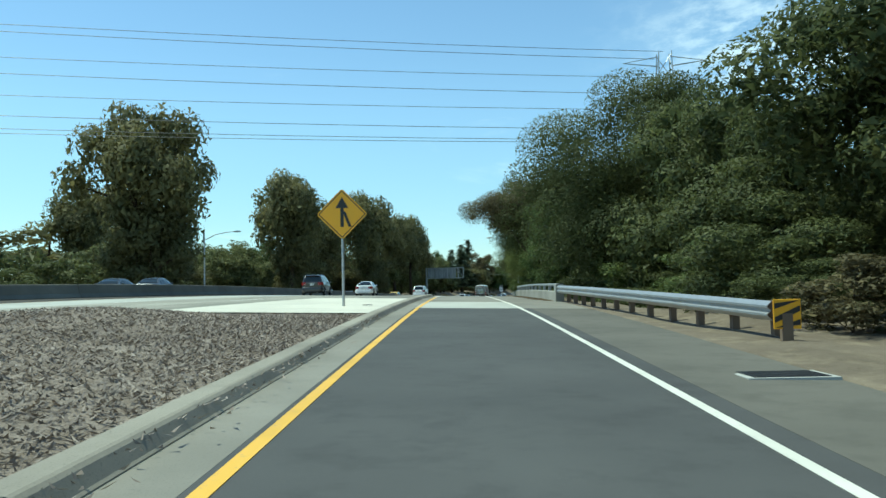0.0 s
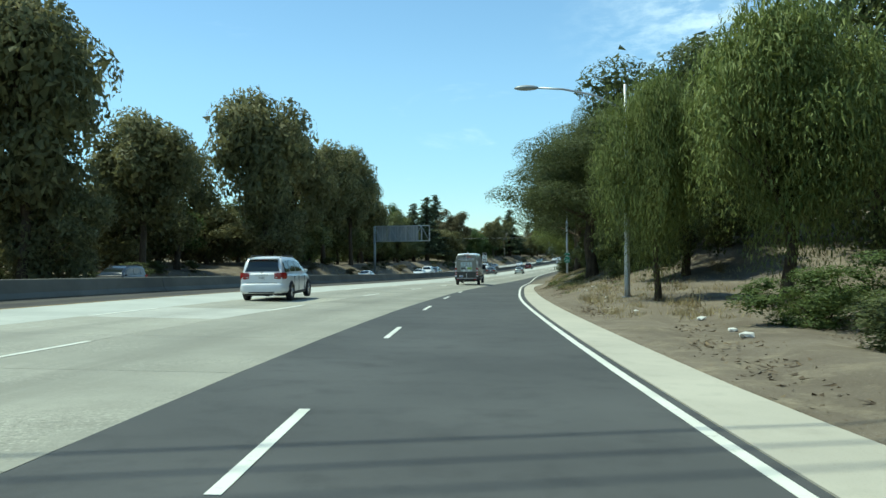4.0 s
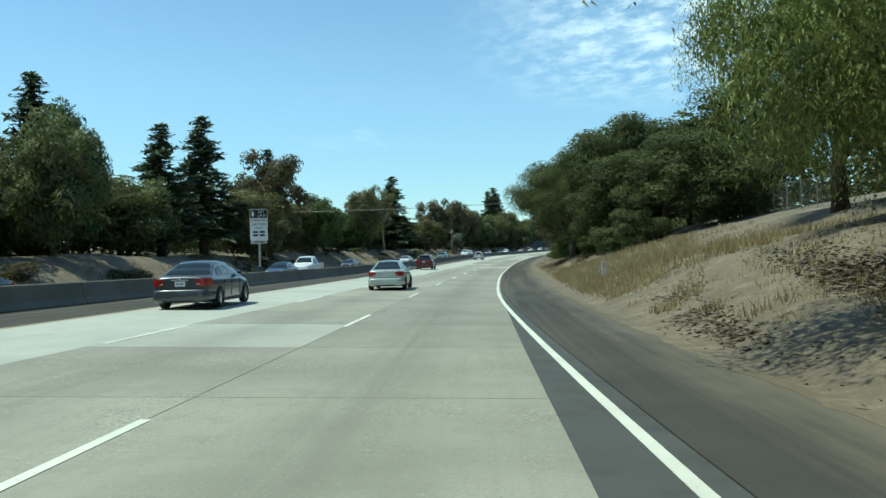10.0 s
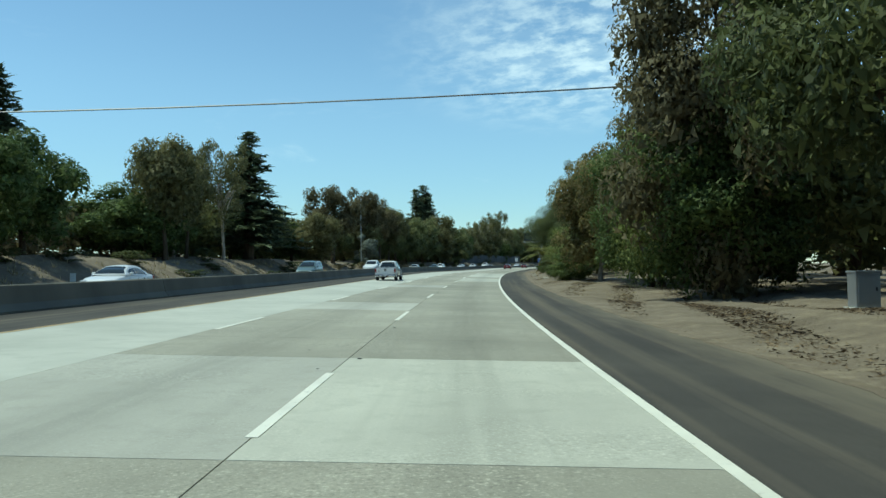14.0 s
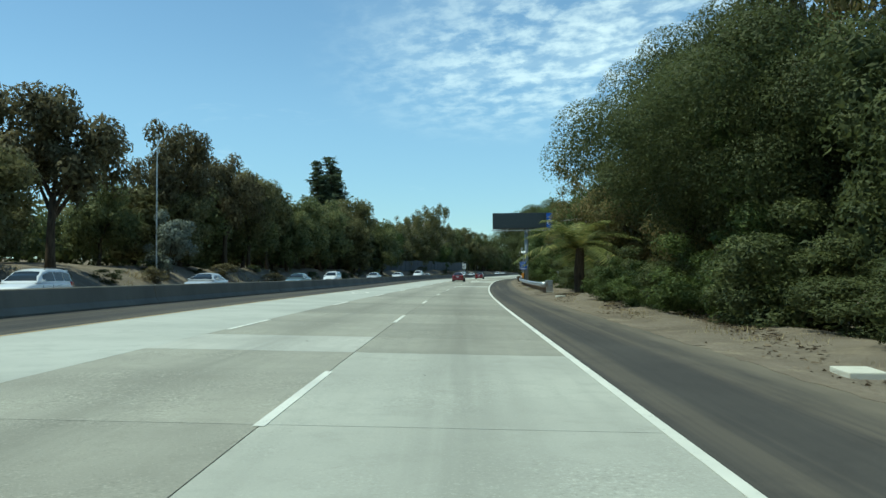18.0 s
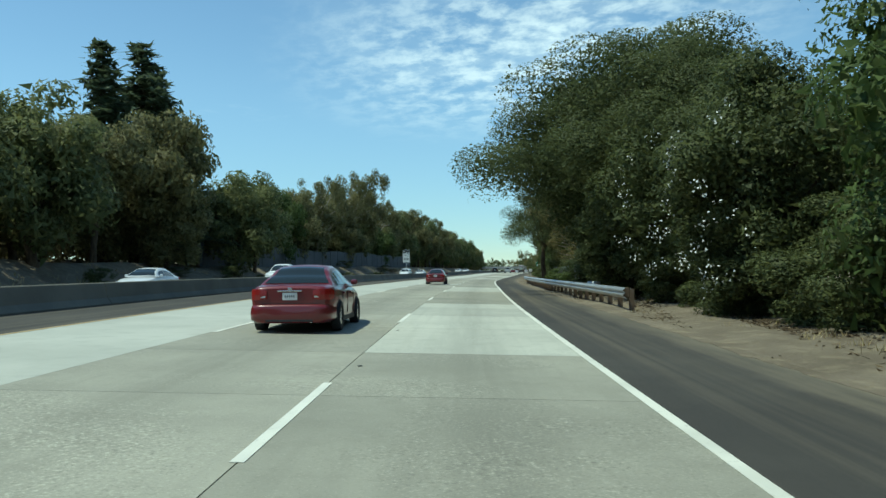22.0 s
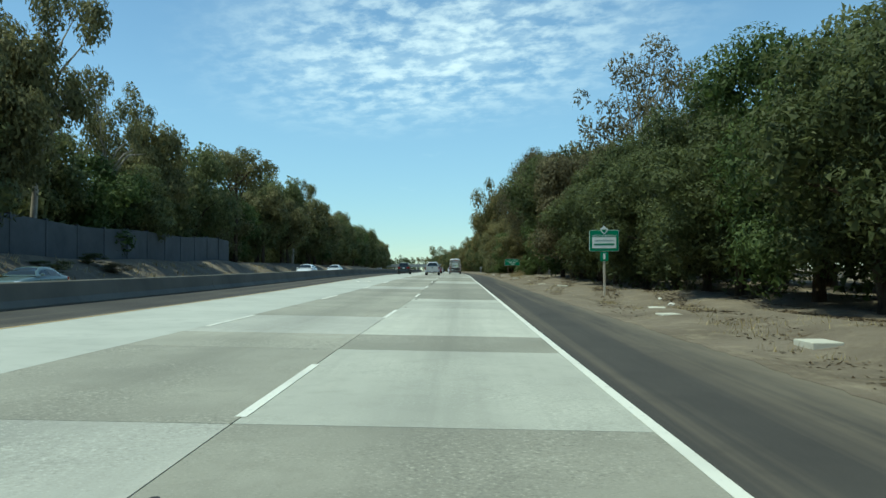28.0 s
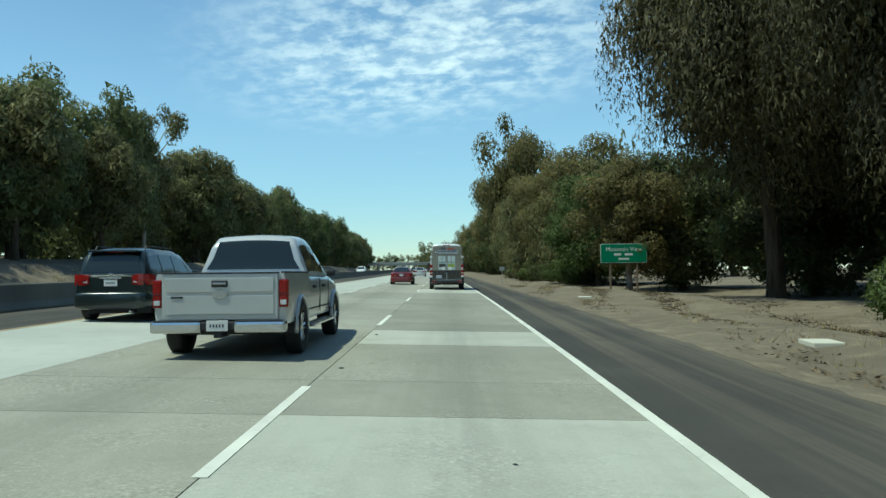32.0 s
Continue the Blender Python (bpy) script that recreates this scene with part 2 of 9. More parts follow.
CONC_WALL = concrete("barrier_concrete", (0.20, 0.185, 0.145), (0.13, 0.122, 0.097))
CONC_PAR = concrete("stained_parapet_concrete", (0.34, 0.33, 0.285), (0.20, 0.195, 0.165), 0.5)
BLOCK_WALL = concrete("dark_block_wall", (0.10, 0.105, 0.11), (0.07, 0.075, 0.078))
ASPH = asphalt("dark_asphalt", (0.066, 0.067, 0.066), (0.094, 0.095, 0.092))


def shoulder_asphalt():
    """Asphalt with long streaks of tan dust along the road."""
    m = Mat("shoulder_asphalt", 0.9, spec=0.2).world_space()
    big, mid, fine = m.noise(0.25, 4), m.noise(1.6, 6, 0.65), m.noise(90, 2)
    uvn = m.n.new("ShaderNodeUVMap")
    uvn.uv_map = "along"
    m.co = uvn.outputs[0]
    long_, thin = m.noise(1.0, 5, 0.6, (0.022, 1.5, 1)), m.noise(1.0, 4, 0.6, (0.05, 9.0, 1))
    c = m.mix((0.050, 0.047, 0.043), (0.074, 0.069, 0.060), m.map(big, 0.35, 0.7))
    c = m.mix(c, (0.150, 0.128, 0.095), m.map(long_, 0.47, 0.68, 0, 0.7))
    c = m.mix(c, (0.045, 0.043, 0.040), m.map(thin, 0.52, 0.70, 0, 0.55))
    c = m.mix(c, (0.045, 0.042, 0.038), m.map(mid, 0.52, 0.74, 0, 0.5))
    c = m.mix(c, (0.17, 0.152, 0.12), m.map(fine, 0.6, 0.75, 0, 0.35))
    sep = m.n.new("ShaderNodeSeparateXYZ")
    m.l.new(uvn.outputs[0], sep.inputs[0])
    drift = m.n.new("ShaderNodeMath")
    drift.operation = "MULTIPLY_ADD"
    m.l.new(m.noise(1.0, 6, 0.65, (0.30, 1.6, 1)), drift.inputs[0])
    drift.inputs[1].default_value = 1.9
    m.l.new(sep.outputs["Y"], drift.inputs[2])
    c = m.mix(c, (0.185, 0.160, 0.118), m.map(drift.outputs[0], 6.05, 7.25, 0, 0.85))
    return m.color(c).bump(fine, 0.35, 0.008).m


ASPH_SH = shoulder_asphalt()
ASPH_OLD = asphalt("old_pale_asphalt", (0.112, 0.107, 0.090), (0.150, 0.142, 0.120))
LANE = lane_concrete("lane_concrete", (0.305, 0.294, 0.24), (0.225, 0.218, 0.178), 0.45)
LANE_IN = lane_concrete("inner_lane_concrete", (0.34, 0.328, 0.268), (0.255, 0.246, 0.202), 0.5)
LANE_NEW = lane_concrete("new_lane_concrete", (0.46, 0.458, 0.39), (0.38, 0.378, 0.325), 0.25)
LANE_MID = lane_concrete("middle_lane_concrete", (0.43, 0.425, 0.37), (0.355, 0.35, 0.305), 0.3)
WHITE_LINE = paint_line("white_line_paint", (0.70, 0.69, 0.60), (0.32, 0.31, 0.27))
WHITE_WORN = paint_line("worn_white_line_paint", (0.52, 0.51, 0.46), (0.30, 0.29, 0.25))
YELLOW_WORN = paint_line("worn_yellow_line_paint", (0.40, 0.27, 0.10), (0.22, 0.20, 0.16))
YELLOW_LINE = paint_line("yellow_line_paint", (0.72, 0.42, 0.05), (0.30, 0.27, 0.20))


def earth():
    m = Mat("dry_earth", 0.95, spec=0.1).world_space()
    c = m.mix((0.205, 0.172, 0.130), (0.140, 0.115, 0.085), m.map(m.noise(0.4, 6, 0.6), 0.35, 0.65))
    c = m.mix(c, (0.29, 0.245, 0.170), m.map(m.noise(1.3, 6, 0.7), 0.5, 0.7, 0, 0.8))
    c = m.mix(c, (0.12, 0.09, 0.06), m.map(m.noise(7, 5, 0.7), 0.56, 0.72, 0, 0.75))
    c = m.mix(c, (0.36, 0.32, 0.25), m.map(m.noise(24, 3, 0.6), 0.60, 0.75, 0, 0.7))
    c = m.mix(c, (0.085, 0.066, 0.046), m.map(m.noise(48, 3, 0.7), 0.58, 0.70, 0, 0.7))
    c = m.mix(c, (0.42, 0.38, 0.31), m.map(m.noise(70, 2, 0.6), 0.64, 0.74, 0, 0.6))
    return m.color(c).bump(m.noise(16, 6, 0.75), 0.7, 0.045).m


EARTH = earth()


def leaves(name, dark, light, tip, glow=0.18):
    m = Mat(name, 0.62, spec=0.25)
    c = m.ramp(m.island(), (0.0, dark), (0.6, light), (1.0, tip))
    c = m.mix(c, dark, m.map(m.noise(0.55, 3), 0.45, 0.65, 0, 0.7))
    c = m.mix(c, tuple(v * 0.75 for v in light), m.map(m.one(), 0.5, 1.0, 0, 0.6))
    m.color(c)
    t = m.n.new("ShaderNodeBsdfTranslucent")
    m.l.new(c, t.inputs["Color"])
    x = m.n.new("ShaderNodeMixShader")
    x.inputs[0].default_value = glow
    m.l.new(m.b.outputs[0], x.inputs[1])
    m.l.new(t.outputs[0], x.inputs[2])
    m.l.new(x.outputs[0], m.n["Material Output"].inputs["Surface"])
    return m.m


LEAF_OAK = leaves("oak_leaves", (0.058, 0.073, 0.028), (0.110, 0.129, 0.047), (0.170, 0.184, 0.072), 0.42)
# oak leaves again, paler: the haze of distance is put into the colour
LEAF_HAZED = leaves("hazed_far_oak_leaves", (0.104, 0.122, 0.052), (0.186, 0.200, 0.079), (0.262, 0.266, 0.112), 0.45)
LEAF_EUC = leaves("eucalyptus_leaves", (0.118, 0.118, 0.054), (0.205, 0.194, 0.082), (0.285, 0.258, 0.118), 0.45)
LEAF_BROWN = leaves("brownish_leaves", (0.082, 0.072, 0.036), (0.150, 0.130, 0.064), (0.215, 0.182, 0.095), 0.38)
LEAF_WEEP = leaves("dark_weeping_leaves", (0.075, 0.067, 0.034), (0.135, 0.120, 0.058), (0.205, 0.180, 0.090), 0.32)
LEAF_PEPPER = leaves("pepper_tree_leaves", (0.12, 0.15, 0.04), (0.21, 0.245, 0.07), (0.29, 0.31, 0.10), 0.3)
LEAF_SYC = leaves("sycamore_leaves", (0.095, 0.095, 0.034), (0.20, 0.175, 0.066), (0.33, 0.24, 0.11), 0.5)
LEAF_CON = leaves("conifer_needles", (0.065, 0.088, 0.050), (0.120, 0.150, 0.082), (0.17, 0.20, 0.115), 0.34)
LEAF_BUSH = leaves("shrub_leaves", (0.05, 0.075, 0.02), (0.115, 0.155, 0.042), (0.19, 0.22, 0.07), 0.34)
LEAF_GREEN = leaves("broad_green_leaves", (0.05, 0.078, 0.022), (0.105, 0.148, 0.042), (0.17, 0.21, 0.075), 0.38)
LEAF_STRAW = leaves("dry_straw", (0.26, 0.20, 0.10), (0.42, 0.34, 0.18), (0.58, 0.48, 0.28), 0.3)
LEAF_PALM = leaves("palm_fronds", (0.09, 0.11, 0.03), (0.22, 0.235, 0.07), (0.36, 0.32, 0.11), 0.35)
LEAF_SILVER = leaves("silvery_leaves", (0.10, 0.12, 0.09), (0.22, 0.25, 0.20), (0.36, 0.38, 0.32), 0.2)


def bark(name, base):
    m = Mat(name, 0.9, spec=0.15)
    n = m.noise(6, 6, 0.7, (1, 1, 0.25))
    return m.color(m.mix(base, tuple(v * 0.4 for v in base), m.map(n, 0.4, 0.65))).bump(n, 0.7, 0.05).m


BARK = bark("dark_bark", (0.10, 0.075, 0.05))
BARK_PALE = bark("pale_bark", (0.42, 0.37, 0.30))


def plain(name, c, rough=0.5, metal=0.0, wear=0.25, scale=3.0, spec=0.5):
    m = Mat(name, rough, metal, spec)
    return m.color(m.mix(c, tuple(v * 0.6 for v in c), m.map(m.noise(scale, 6, 0.65), 0.45, 0.75, 0, wear))).m


STEEL = plain("galvanised_steel", (0.44, 0.45, 0.45), 0.45, 0.75, 0.35, 2.0)
STEEL_PAINT = plain("grey_painted_steel", (0.30, 0.32, 0.32), 0.5, 0.2, 0.35, 2.0)
WOOD = plain("weathered_wood", (0.17, 0.12, 0.08), 0.85, 0.0, 0.6, 5.0)
SIGN_GREEN = plain("green_sign_sheeting", (0.010, 0.20, 0.095), 0.4, 0.0, 0.15)
SIGN_WHITE = plain("white_sign_sheeting", (0.74, 0.75, 0.72), 0.4, 0.0, 0.15)
SIGN_BLUE = plain("blue_sign_sheeting", (0.018, 0.10, 0.42), 0.4, 0.0, 0.12)
SIGN_YELLOW = plain("amber_sign_sheeting", (0.82, 0.40, 0.015), 0.4, 0.0, 0.10)
SIGN_BLACK = plain("black_sign_paint", (0.015, 0.015, 0.016), 0.4, 0.0, 0.2)
RUBBER = plain("tyre_rubber", (0.018, 0.018, 0.019), 0.8, 0.0, 0.3)
CHROME = plain("bright_metal", (0.62, 0.62, 0.62), 0.22, 0.9, 0.15)
TRIM = plain("black_plastic", (0.022, 0.022, 0.024), 0.6, 0.0, 0.3)
PLATE = plain("number_plate", (0.68, 0.68, 0.66), 0.4, 0.0, 0.1)
RED_LAMP = plain("red_lamp_plastic", (0.24, 0.012, 0.010), 0.15, 0.0, 0.1)
CLEAR_LAMP = plain("clear_lamp_plastic", (0.66, 0.67, 0.68), 0.12, 0.2, 0.1)
ORANGE = plain("orange_plastic", (0.72, 0.27, 0.02), 0.45, 0.0, 0.2)
LITTER = plain("white_litter", (0.68, 0.66, 0.60), 0.7, 0.0, 0.4, 9.0)


def car_glass():
    m = Mat("tinted_car_glass", 0.04, 0.0, 0.6)
    return m.color((0.016, 0.021, 0.021)).m


CAR_GLASS = car_glass()


def car_paint(name, c, metal=0.0, rough=0.28):
    m = Mat(name, rough, metal)
    m.color(m.mix(c, tuple(v * 0.7 for v in c), m.map(m.noise(1.5, 5, 0.6), 0.45, 0.75, 0, 0.25)))
    m.b.inputs["Coat Weight"].default_value = 0.6
    m.b.inputs["Coat Roughness"].default_value = 0.06
    return m.m


PAINT_WHITE = car_paint("white_car_paint", (0.70, 0.71, 0.71))
PAINT_SILVER = car_paint("silver_car_paint", (0.56, 0.56, 0.54), 0.35, 0.3)
PAINT_SAGE = car_paint("pale_green_silver_paint", (0.46, 0.50, 0.46), 0.45, 0.3)
PAINT_RED = car_paint("red_car_paint", (0.135, 0.010, 0.012))
PAINT_DARKRED = car_paint("dark_red_car_paint", (0.075, 0.008, 0.009))
PAINT_GREY = car_paint("dark_grey_car_paint", (0.07, 0.075, 0.08), 0.3)
PAINT_BLUE = car_paint("dark_blue_car_paint", (0.03, 0.045, 0.075), 0.3)
PAINT_DKGREEN = car_paint("very_dark_green_paint", (0.018, 0.026, 0.025), 0.3)
PAINT_TEAL = car_paint("dull_green_car_paint", (0.12, 0.17, 0.16), 0.3)
PAINT_YELLOW = car_paint("yellow_car_paint", (0.65, 0.42, 0.04))
PAINT_BLACK = car_paint("black_car_paint", (0.014, 0.014, 0.016))

# ---------------------------------------------------------------- the line of the road
# station, x, y, height of the driven lane
LINE = [
    (-150, -3.6, -150.0, -4.2), (-80, -1.6, -80.0, -2.3), (-40, -0.75, -40.0, -1.15), (0, 0.0, 0.0, 0.0),
    (40, 0.90, 39.99, 0.80), (80, 2.42, 79.96, 0.61), (120, 6.47, 119.74, -0.12), (160, 13.05, 159.20, -1.00),
    (200, 20.30, 198.53, -1.65), (240, 28.58, 237.66, -2.04), (280, 38.57, 276.39, -2.16), (320, 49.92, 314.75, -2.03),
    (360, 62.72, 352.64, -1.65), (400, 76.84, 390.07, -1.23), (440, 91.60, 427.24, -1.04), (480, 107.45, 463.96, -0.75),
    (520, 124.30, 500.24, -0.36), (560, 142.02, 536.10, -0.12), (600, 160.63, 571.50, 0.07), (640, 180.76, 606.07, 0.38),
    (680, 201.29, 640.39, 0.80), (724.2, 224.26, 678.21, 1.28)]
_h, (_s, _x, _y, _z) = radians(-31.2), LINE[-1]
for _k in range(14):          # beyond the drive the road bends gently left
    _st = 60 if _k < 8 else 120
    _h += radians(0.39 if _k < 8 else 0.78)
    _s, _x, _y, _z = _s + _st, _x - math.sin(_h) * _st, _y + math.cos(_h) * _st, _z + (0.3 if _k < 4 else 0)
    LINE.append((_s, _x, _y, _z))
LINE = np.array(LINE, float)


def spline(xk, yk):
    n, h = len(xk), np.diff(xk)
    a, r = np.zeros((n, n)), np.zeros(n)
    a[0, 0] = a[-1, -1] = 1
    for i in range(1, n - 1):
        a[i, i - 1], a[i, i], a[i, i + 1] = h[i - 1], 2 * (h[i - 1] + h[i]), h[i]
        r[i] = 6 * ((yk[i + 1] - yk[i]) / h[i] - (yk[i] - yk[i - 1]) / h[i - 1])
    m = np.linalg.solve(a, r)

    def at(x):
        x = np.asarray(x, float)
        i = np.clip(np.searchsorted(xk, x) - 1, 0, n - 2)
        p, q = xk[i + 1] - x, x - xk[i]
        return (m[i] * p ** 3 + m[i + 1] * q ** 3) / (6 * h[i]) + (yk[i] / h[i] - m[i] * h[i] / 6) * p + (yk[i + 1] / h[i] - m[i + 1] * h[i] / 6) * q
    return at


line_x, line_y, line_z = (spline(LINE[:, 0], LINE[:, k]) for k in (1, 2, 3))


def curve(*pairs):
    """A smoothed table of offsets along the road."""
    xs, ys = np.array([p[0] for p in pairs], float), np.array([p[1] for p in pairs], float)

    def at(s):
        s = np.asarray(s, float)
        return sum(np.interp(s + k, xs, ys) for k in (-5, -2.5, 0, 2.5, 5)) / 5
    return at


# offsets from that line, right positive
edge_line = curve((-150, 2.5), (5, 2.38), (27, 2.33), (46, 2.05), (67, 2.15), (75, 2.1), (116, 1.81), (128, 1.81), (148, 1.56), (171, 1.8), (190, 1.68),
                  (211, 1.5), (235, 1.38), (256, 1.66), (278, 1.75), (290, 1.9), (346, 1.9), (396, 1.82), (421, 1.88), (520, 1.9), (549, 2.02), (612, 1.77),
                  (636, 1.75), (660, 1.9), (683, 1.97), (706, 1.8), (730, 1.81), (2400, 1.85))
lane_line = curve((-150, -39), (-60, -25), (0, -15.6), (32, -10.6), (48, -8.3), (66, -7.3), (79, -6.6), (104, -5.7), (130, -4.95), (152, -4.55), (171, -4.1),
                  (197, -3.1), (211, -2.63), (236, -2.05), (263, -1.7), (279, -1.6), (291, -1.48), (358, -1.45), (371, -1.55), (400, -1.63), (426, -1.59), (457, -1.5),
                  (524, -1.5), (552, -1.37), (565, -1.32), (613, -1.75), (640, -1.78), (665, -1.45), (700, -1.7), (720, -1.52), (745, -1.5), (2400, -1.55))
right_edge = curve((-150, 4.8), (0, 4.5), (60, 4.9), (72, 4.8), (84, 3.1), (120, 2.73), (149, 2.4), (156, 2.9), (166, 3.5), (200, 3.5), (218, 3.45), (238, 3.95),
                   (258, 4.8), (285, 4.85), (350, 4.4), (400, 4.6), (640, 4.5), (735, 4.3), (2400, 4.5))
FALL = 0.025                      # the pavement falls to the right
BARRIER = -9.4                    # near face of the median barrier, from the lane line
FAR_EDGE = -27.0                  # outer edge of the other carriageway, from the lane line


def frame_at(s):
    e = 0.5
    dx, dy = line_x(s + e) - line_x(s - e), line_y(s + e) - line_y(s - e)
    n = np.hypot(dx, dy)
    return dx / n, dy / n


def smooth(x, a, b):
    t = np.clip((np.asarray(x, float) - a) / (b - a), 0, 1)
    return t * t * (3 - 2 * t)


def deck(s, d):
    """Height of the pavement."""
    s, d = np.asarray(s, float), np.asarray(d, float)
    crown = lane_line(s) + BARRIER
    return line_z(s) - FALL * np.where(d < crown, 2 * crown - d, d)


def land(s, d):
    """Height of the ground beside the pavement."""
    s, d = np.asarray(s, float), np.asarray(d, float)
    e, z = right_edge(s), line_z(s)
    roll = 0.18 * np.sin(s * 0.21 + d * 0.5) + 0.14 * np.sin(s * 0.093 - d * 0.31 + 1.0)
    hill = smooth(s, 104, 134) * (1 - smooth(s, 285, 322))
    rise = np.clip(d - e - 0.35, 0, None)
    up = hill * 8.5 * (1 - np.exp(-rise * 0.375 / 8.5))
    low = -2.6 * smooth(d, e + 1.2, e + 7) * smooth(s, 24, 34) * (1 - smooth(s, 66, 80))
    right = z - FALL * e + up + low + roll * smooth(d, e + 0.3, e + 3) * 0.7
    f = lane_line(s) + FAR_EDGE
    left = z - 0.6 + (3.0 * smooth(-d, -f + 1.5, -f + 9) + 1.5 * smooth(-d, -f + 9, -f + 40)) * (0.35 + 0.65 * smooth(s, 120, 200)) + roll * smooth(-d, -f + 0.4, -f + 4)
    mid = deck(s, d) - 0.30
    return np.where(d >= e + 0.02, right, np.where(d <= f - 0.02, left, mid))


def to_world(s, d, z):
    cx, cy = frame_at(s)
    return line_x(s) + d * cy, line_y(s) - d * cx, z


def heading(s):
    cx, cy = frame_at(s)
    return math.atan2(-float(cx), float(cy))


def spot(s, d, up=0.0, turn=0.0, on="land"):
    """The pose of a thing that stands at station s, offset d, facing along the road (its +y)."""
    z = float(land(s, d) if on == "land" else deck(s, d)) + up
    x, y, z = to_world(s, d, z)
    return Matrix.Translation((float(x), float(y), z)) @ Matrix.Rotation(heading(s) + radians(turn), 4, "Z")


# ---------------------------------------------------------------- mesh helpers


def mesh_of(name, verts, faces, mats, smooth_faces=False, index=None):
    me = bpy.data.meshes.new(name)
    me.from_pydata([tuple(map(float, v)) for v in verts], [], faces)
    for m in mats if isinstance(mats, (list, tuple)) else [mats]:
        me.materials.append(m)
    if index is not None:
        me.polygons.foreach_set("material_index", index)
    if smooth_faces:
        me.polygons.foreach_set("use_smooth", [True] * len(me.polygons))
    me.update()
    return me


def part(name, bm, material, parent, label="", smooth_faces=False):
    me = bpy.data.meshes.new(name)
    bm.to_mesh(me)
    bm.free()
    me.materials.append(material)
    if smooth_faces:
        me.polygons.foreach_set("use_smooth", [True] * len(me.polygons))
    ob = new(name, me)
    ob.parent = parent
    return tagged(ob, label) if label else ob


def hang(name, me, parent, m=None, label=""):
    ob = new(name, me)
    ob.parent = parent
    if m is not None:
        ob.matrix_basis = m
    return tagged(ob, label) if label else ob


def thing(name, m, label, category, group="", kind=""):
    ob = new(name)
    ob.empty_display_size = 0.3
    ob.matrix_basis = m
    return tagged(ob, label, category, group, kind)


def box(x0, x1, y0, y1, z0, z1, bevel=0.0, bm=None):
    bm = bm or bmesh.new()
    made = bmesh.ops.create_cube(bm, size=1.0)["verts"]
    for v in made:
        v.co = Vector((x0 + (v.co.x + 0.5) * (x1 - x0), y0 + (v.co.y + 0.5) * (y1 - y0), z0 + (v.co.z + 0.5) * (z1 - z0)))
    if bevel:
        es = {e for v in made for e in v.link_edges}
        bmesh.ops.bevel(bm, geom=list(es), offset=bevel, segments=2, affect="EDGES", profile=0.6)
    return bm


def tube(points, radii, sides=8, bm=None, cap=True):
    """A round bar along points."""
    bm = bm or bmesh.new()
    rings, n = [], len(points)
    for i, p in enumerate(points):
        p = Vector(p)
        way = (Vector(points[min(i + 1, n - 1)]) - Vector(points[max(i - 1, 0)])).normalized()
        a = way.cross(Vector((0, 0, 1)) if abs(way.z) < 0.9 else Vector((1, 0, 0))).normalized()
        b = way.cross(a)
        r = radii[i] if isinstance(radii, (list, tuple)) else radii
        rings.append([bm.verts.new(p + (a * math.cos(k * math.tau / sides) + b * math.sin(k * math.tau / sides)) * r) for k in range(sides)])
    for r0, r1 in zip(rings, rings[1:]):
        for k in range(sides):
            bm.faces.new((r0[k], r0[(k + 1) % sides], r1[(k + 1) % sides], r1[k]))
    if cap:
        bm.faces.new(rings[0][::-1])
        bm.faces.new(rings[-1])
    bmesh.ops.recalc_face_normals(bm, faces=bm.faces)
    return bm


def strip(name, s0, s1, left, right, mat, label, kind="structure", lift=0.0, step=4.0, cross=1, thick=0.12, category="road", height=deck, parent=None, uv=False):
    """A slab of pavement between two offsets, with side faces."""
    ss = np.linspace(s0, s1, max(2, int((s1 - s0) / step) + 1))
    fn = lambda f: f(ss) if callable(f) else np.full(len(ss), float(f))
    dl_, dr_ = fn(left), fn(right)
    rows = []
    for k in range(cross + 1):
        d = dl_ + (dr_ - dl_) * k / cross
        rows.append(np.stack(to_world(ss, d, height(ss, d) + lift), 1))
    for d in (dl_, dr_):
        rows.append(np.stack(to_world(ss, d, height(ss, d) + lift - thick), 1))
    n = len(ss)
    v = np.concatenate(rows)
    f = []
    for k in range(cross):
        a, b = k * n, (k + 1) * n
        f += [(a + i, b + i, b + i + 1, a + i + 1) for i in range(n - 1)]
    lo_l, lo_r, top_r = (cross + 1) * n, (cross + 2) * n, cross * n
    f += [(lo_l + i, i, i + 1, lo_l + i + 1) for i in range(n - 1)]
    f += [(top_r + i, lo_r + i, lo_r + i + 1, top_r + i + 1) for i in range(n - 1)]
    f += [(lo_l, lo_r, top_r, 0), (n - 1, top_r + n - 1, lo_r + n - 1, lo_l + n - 1)]
    me = mesh_of(name, v, f, mat)
    if uv:
        dd = np.concatenate([dl_ + (dr_ - dl_) * k / cross for k in range(cross + 1)] + [dl_, dr_]) - np.tile(lane_line(ss), cross + 3)
        co = np.stack([np.tile(ss, cross + 3), dd], 1)
        idx = np.empty(len(me.loops), dtype=np.int32)
        me.loops.foreach_get("vertex_index", idx)
        me.uv_layers.new(name="along").data.foreach_set("uv", co[idx].astype(np.float32).reshape(-1))
    ob = new(name, me)
    if parent:
        ob.parent = parent
        return ob
    return tagged(ob, label, category, kind=kind)


# ---------------------------------------------------------------- ground and pavement


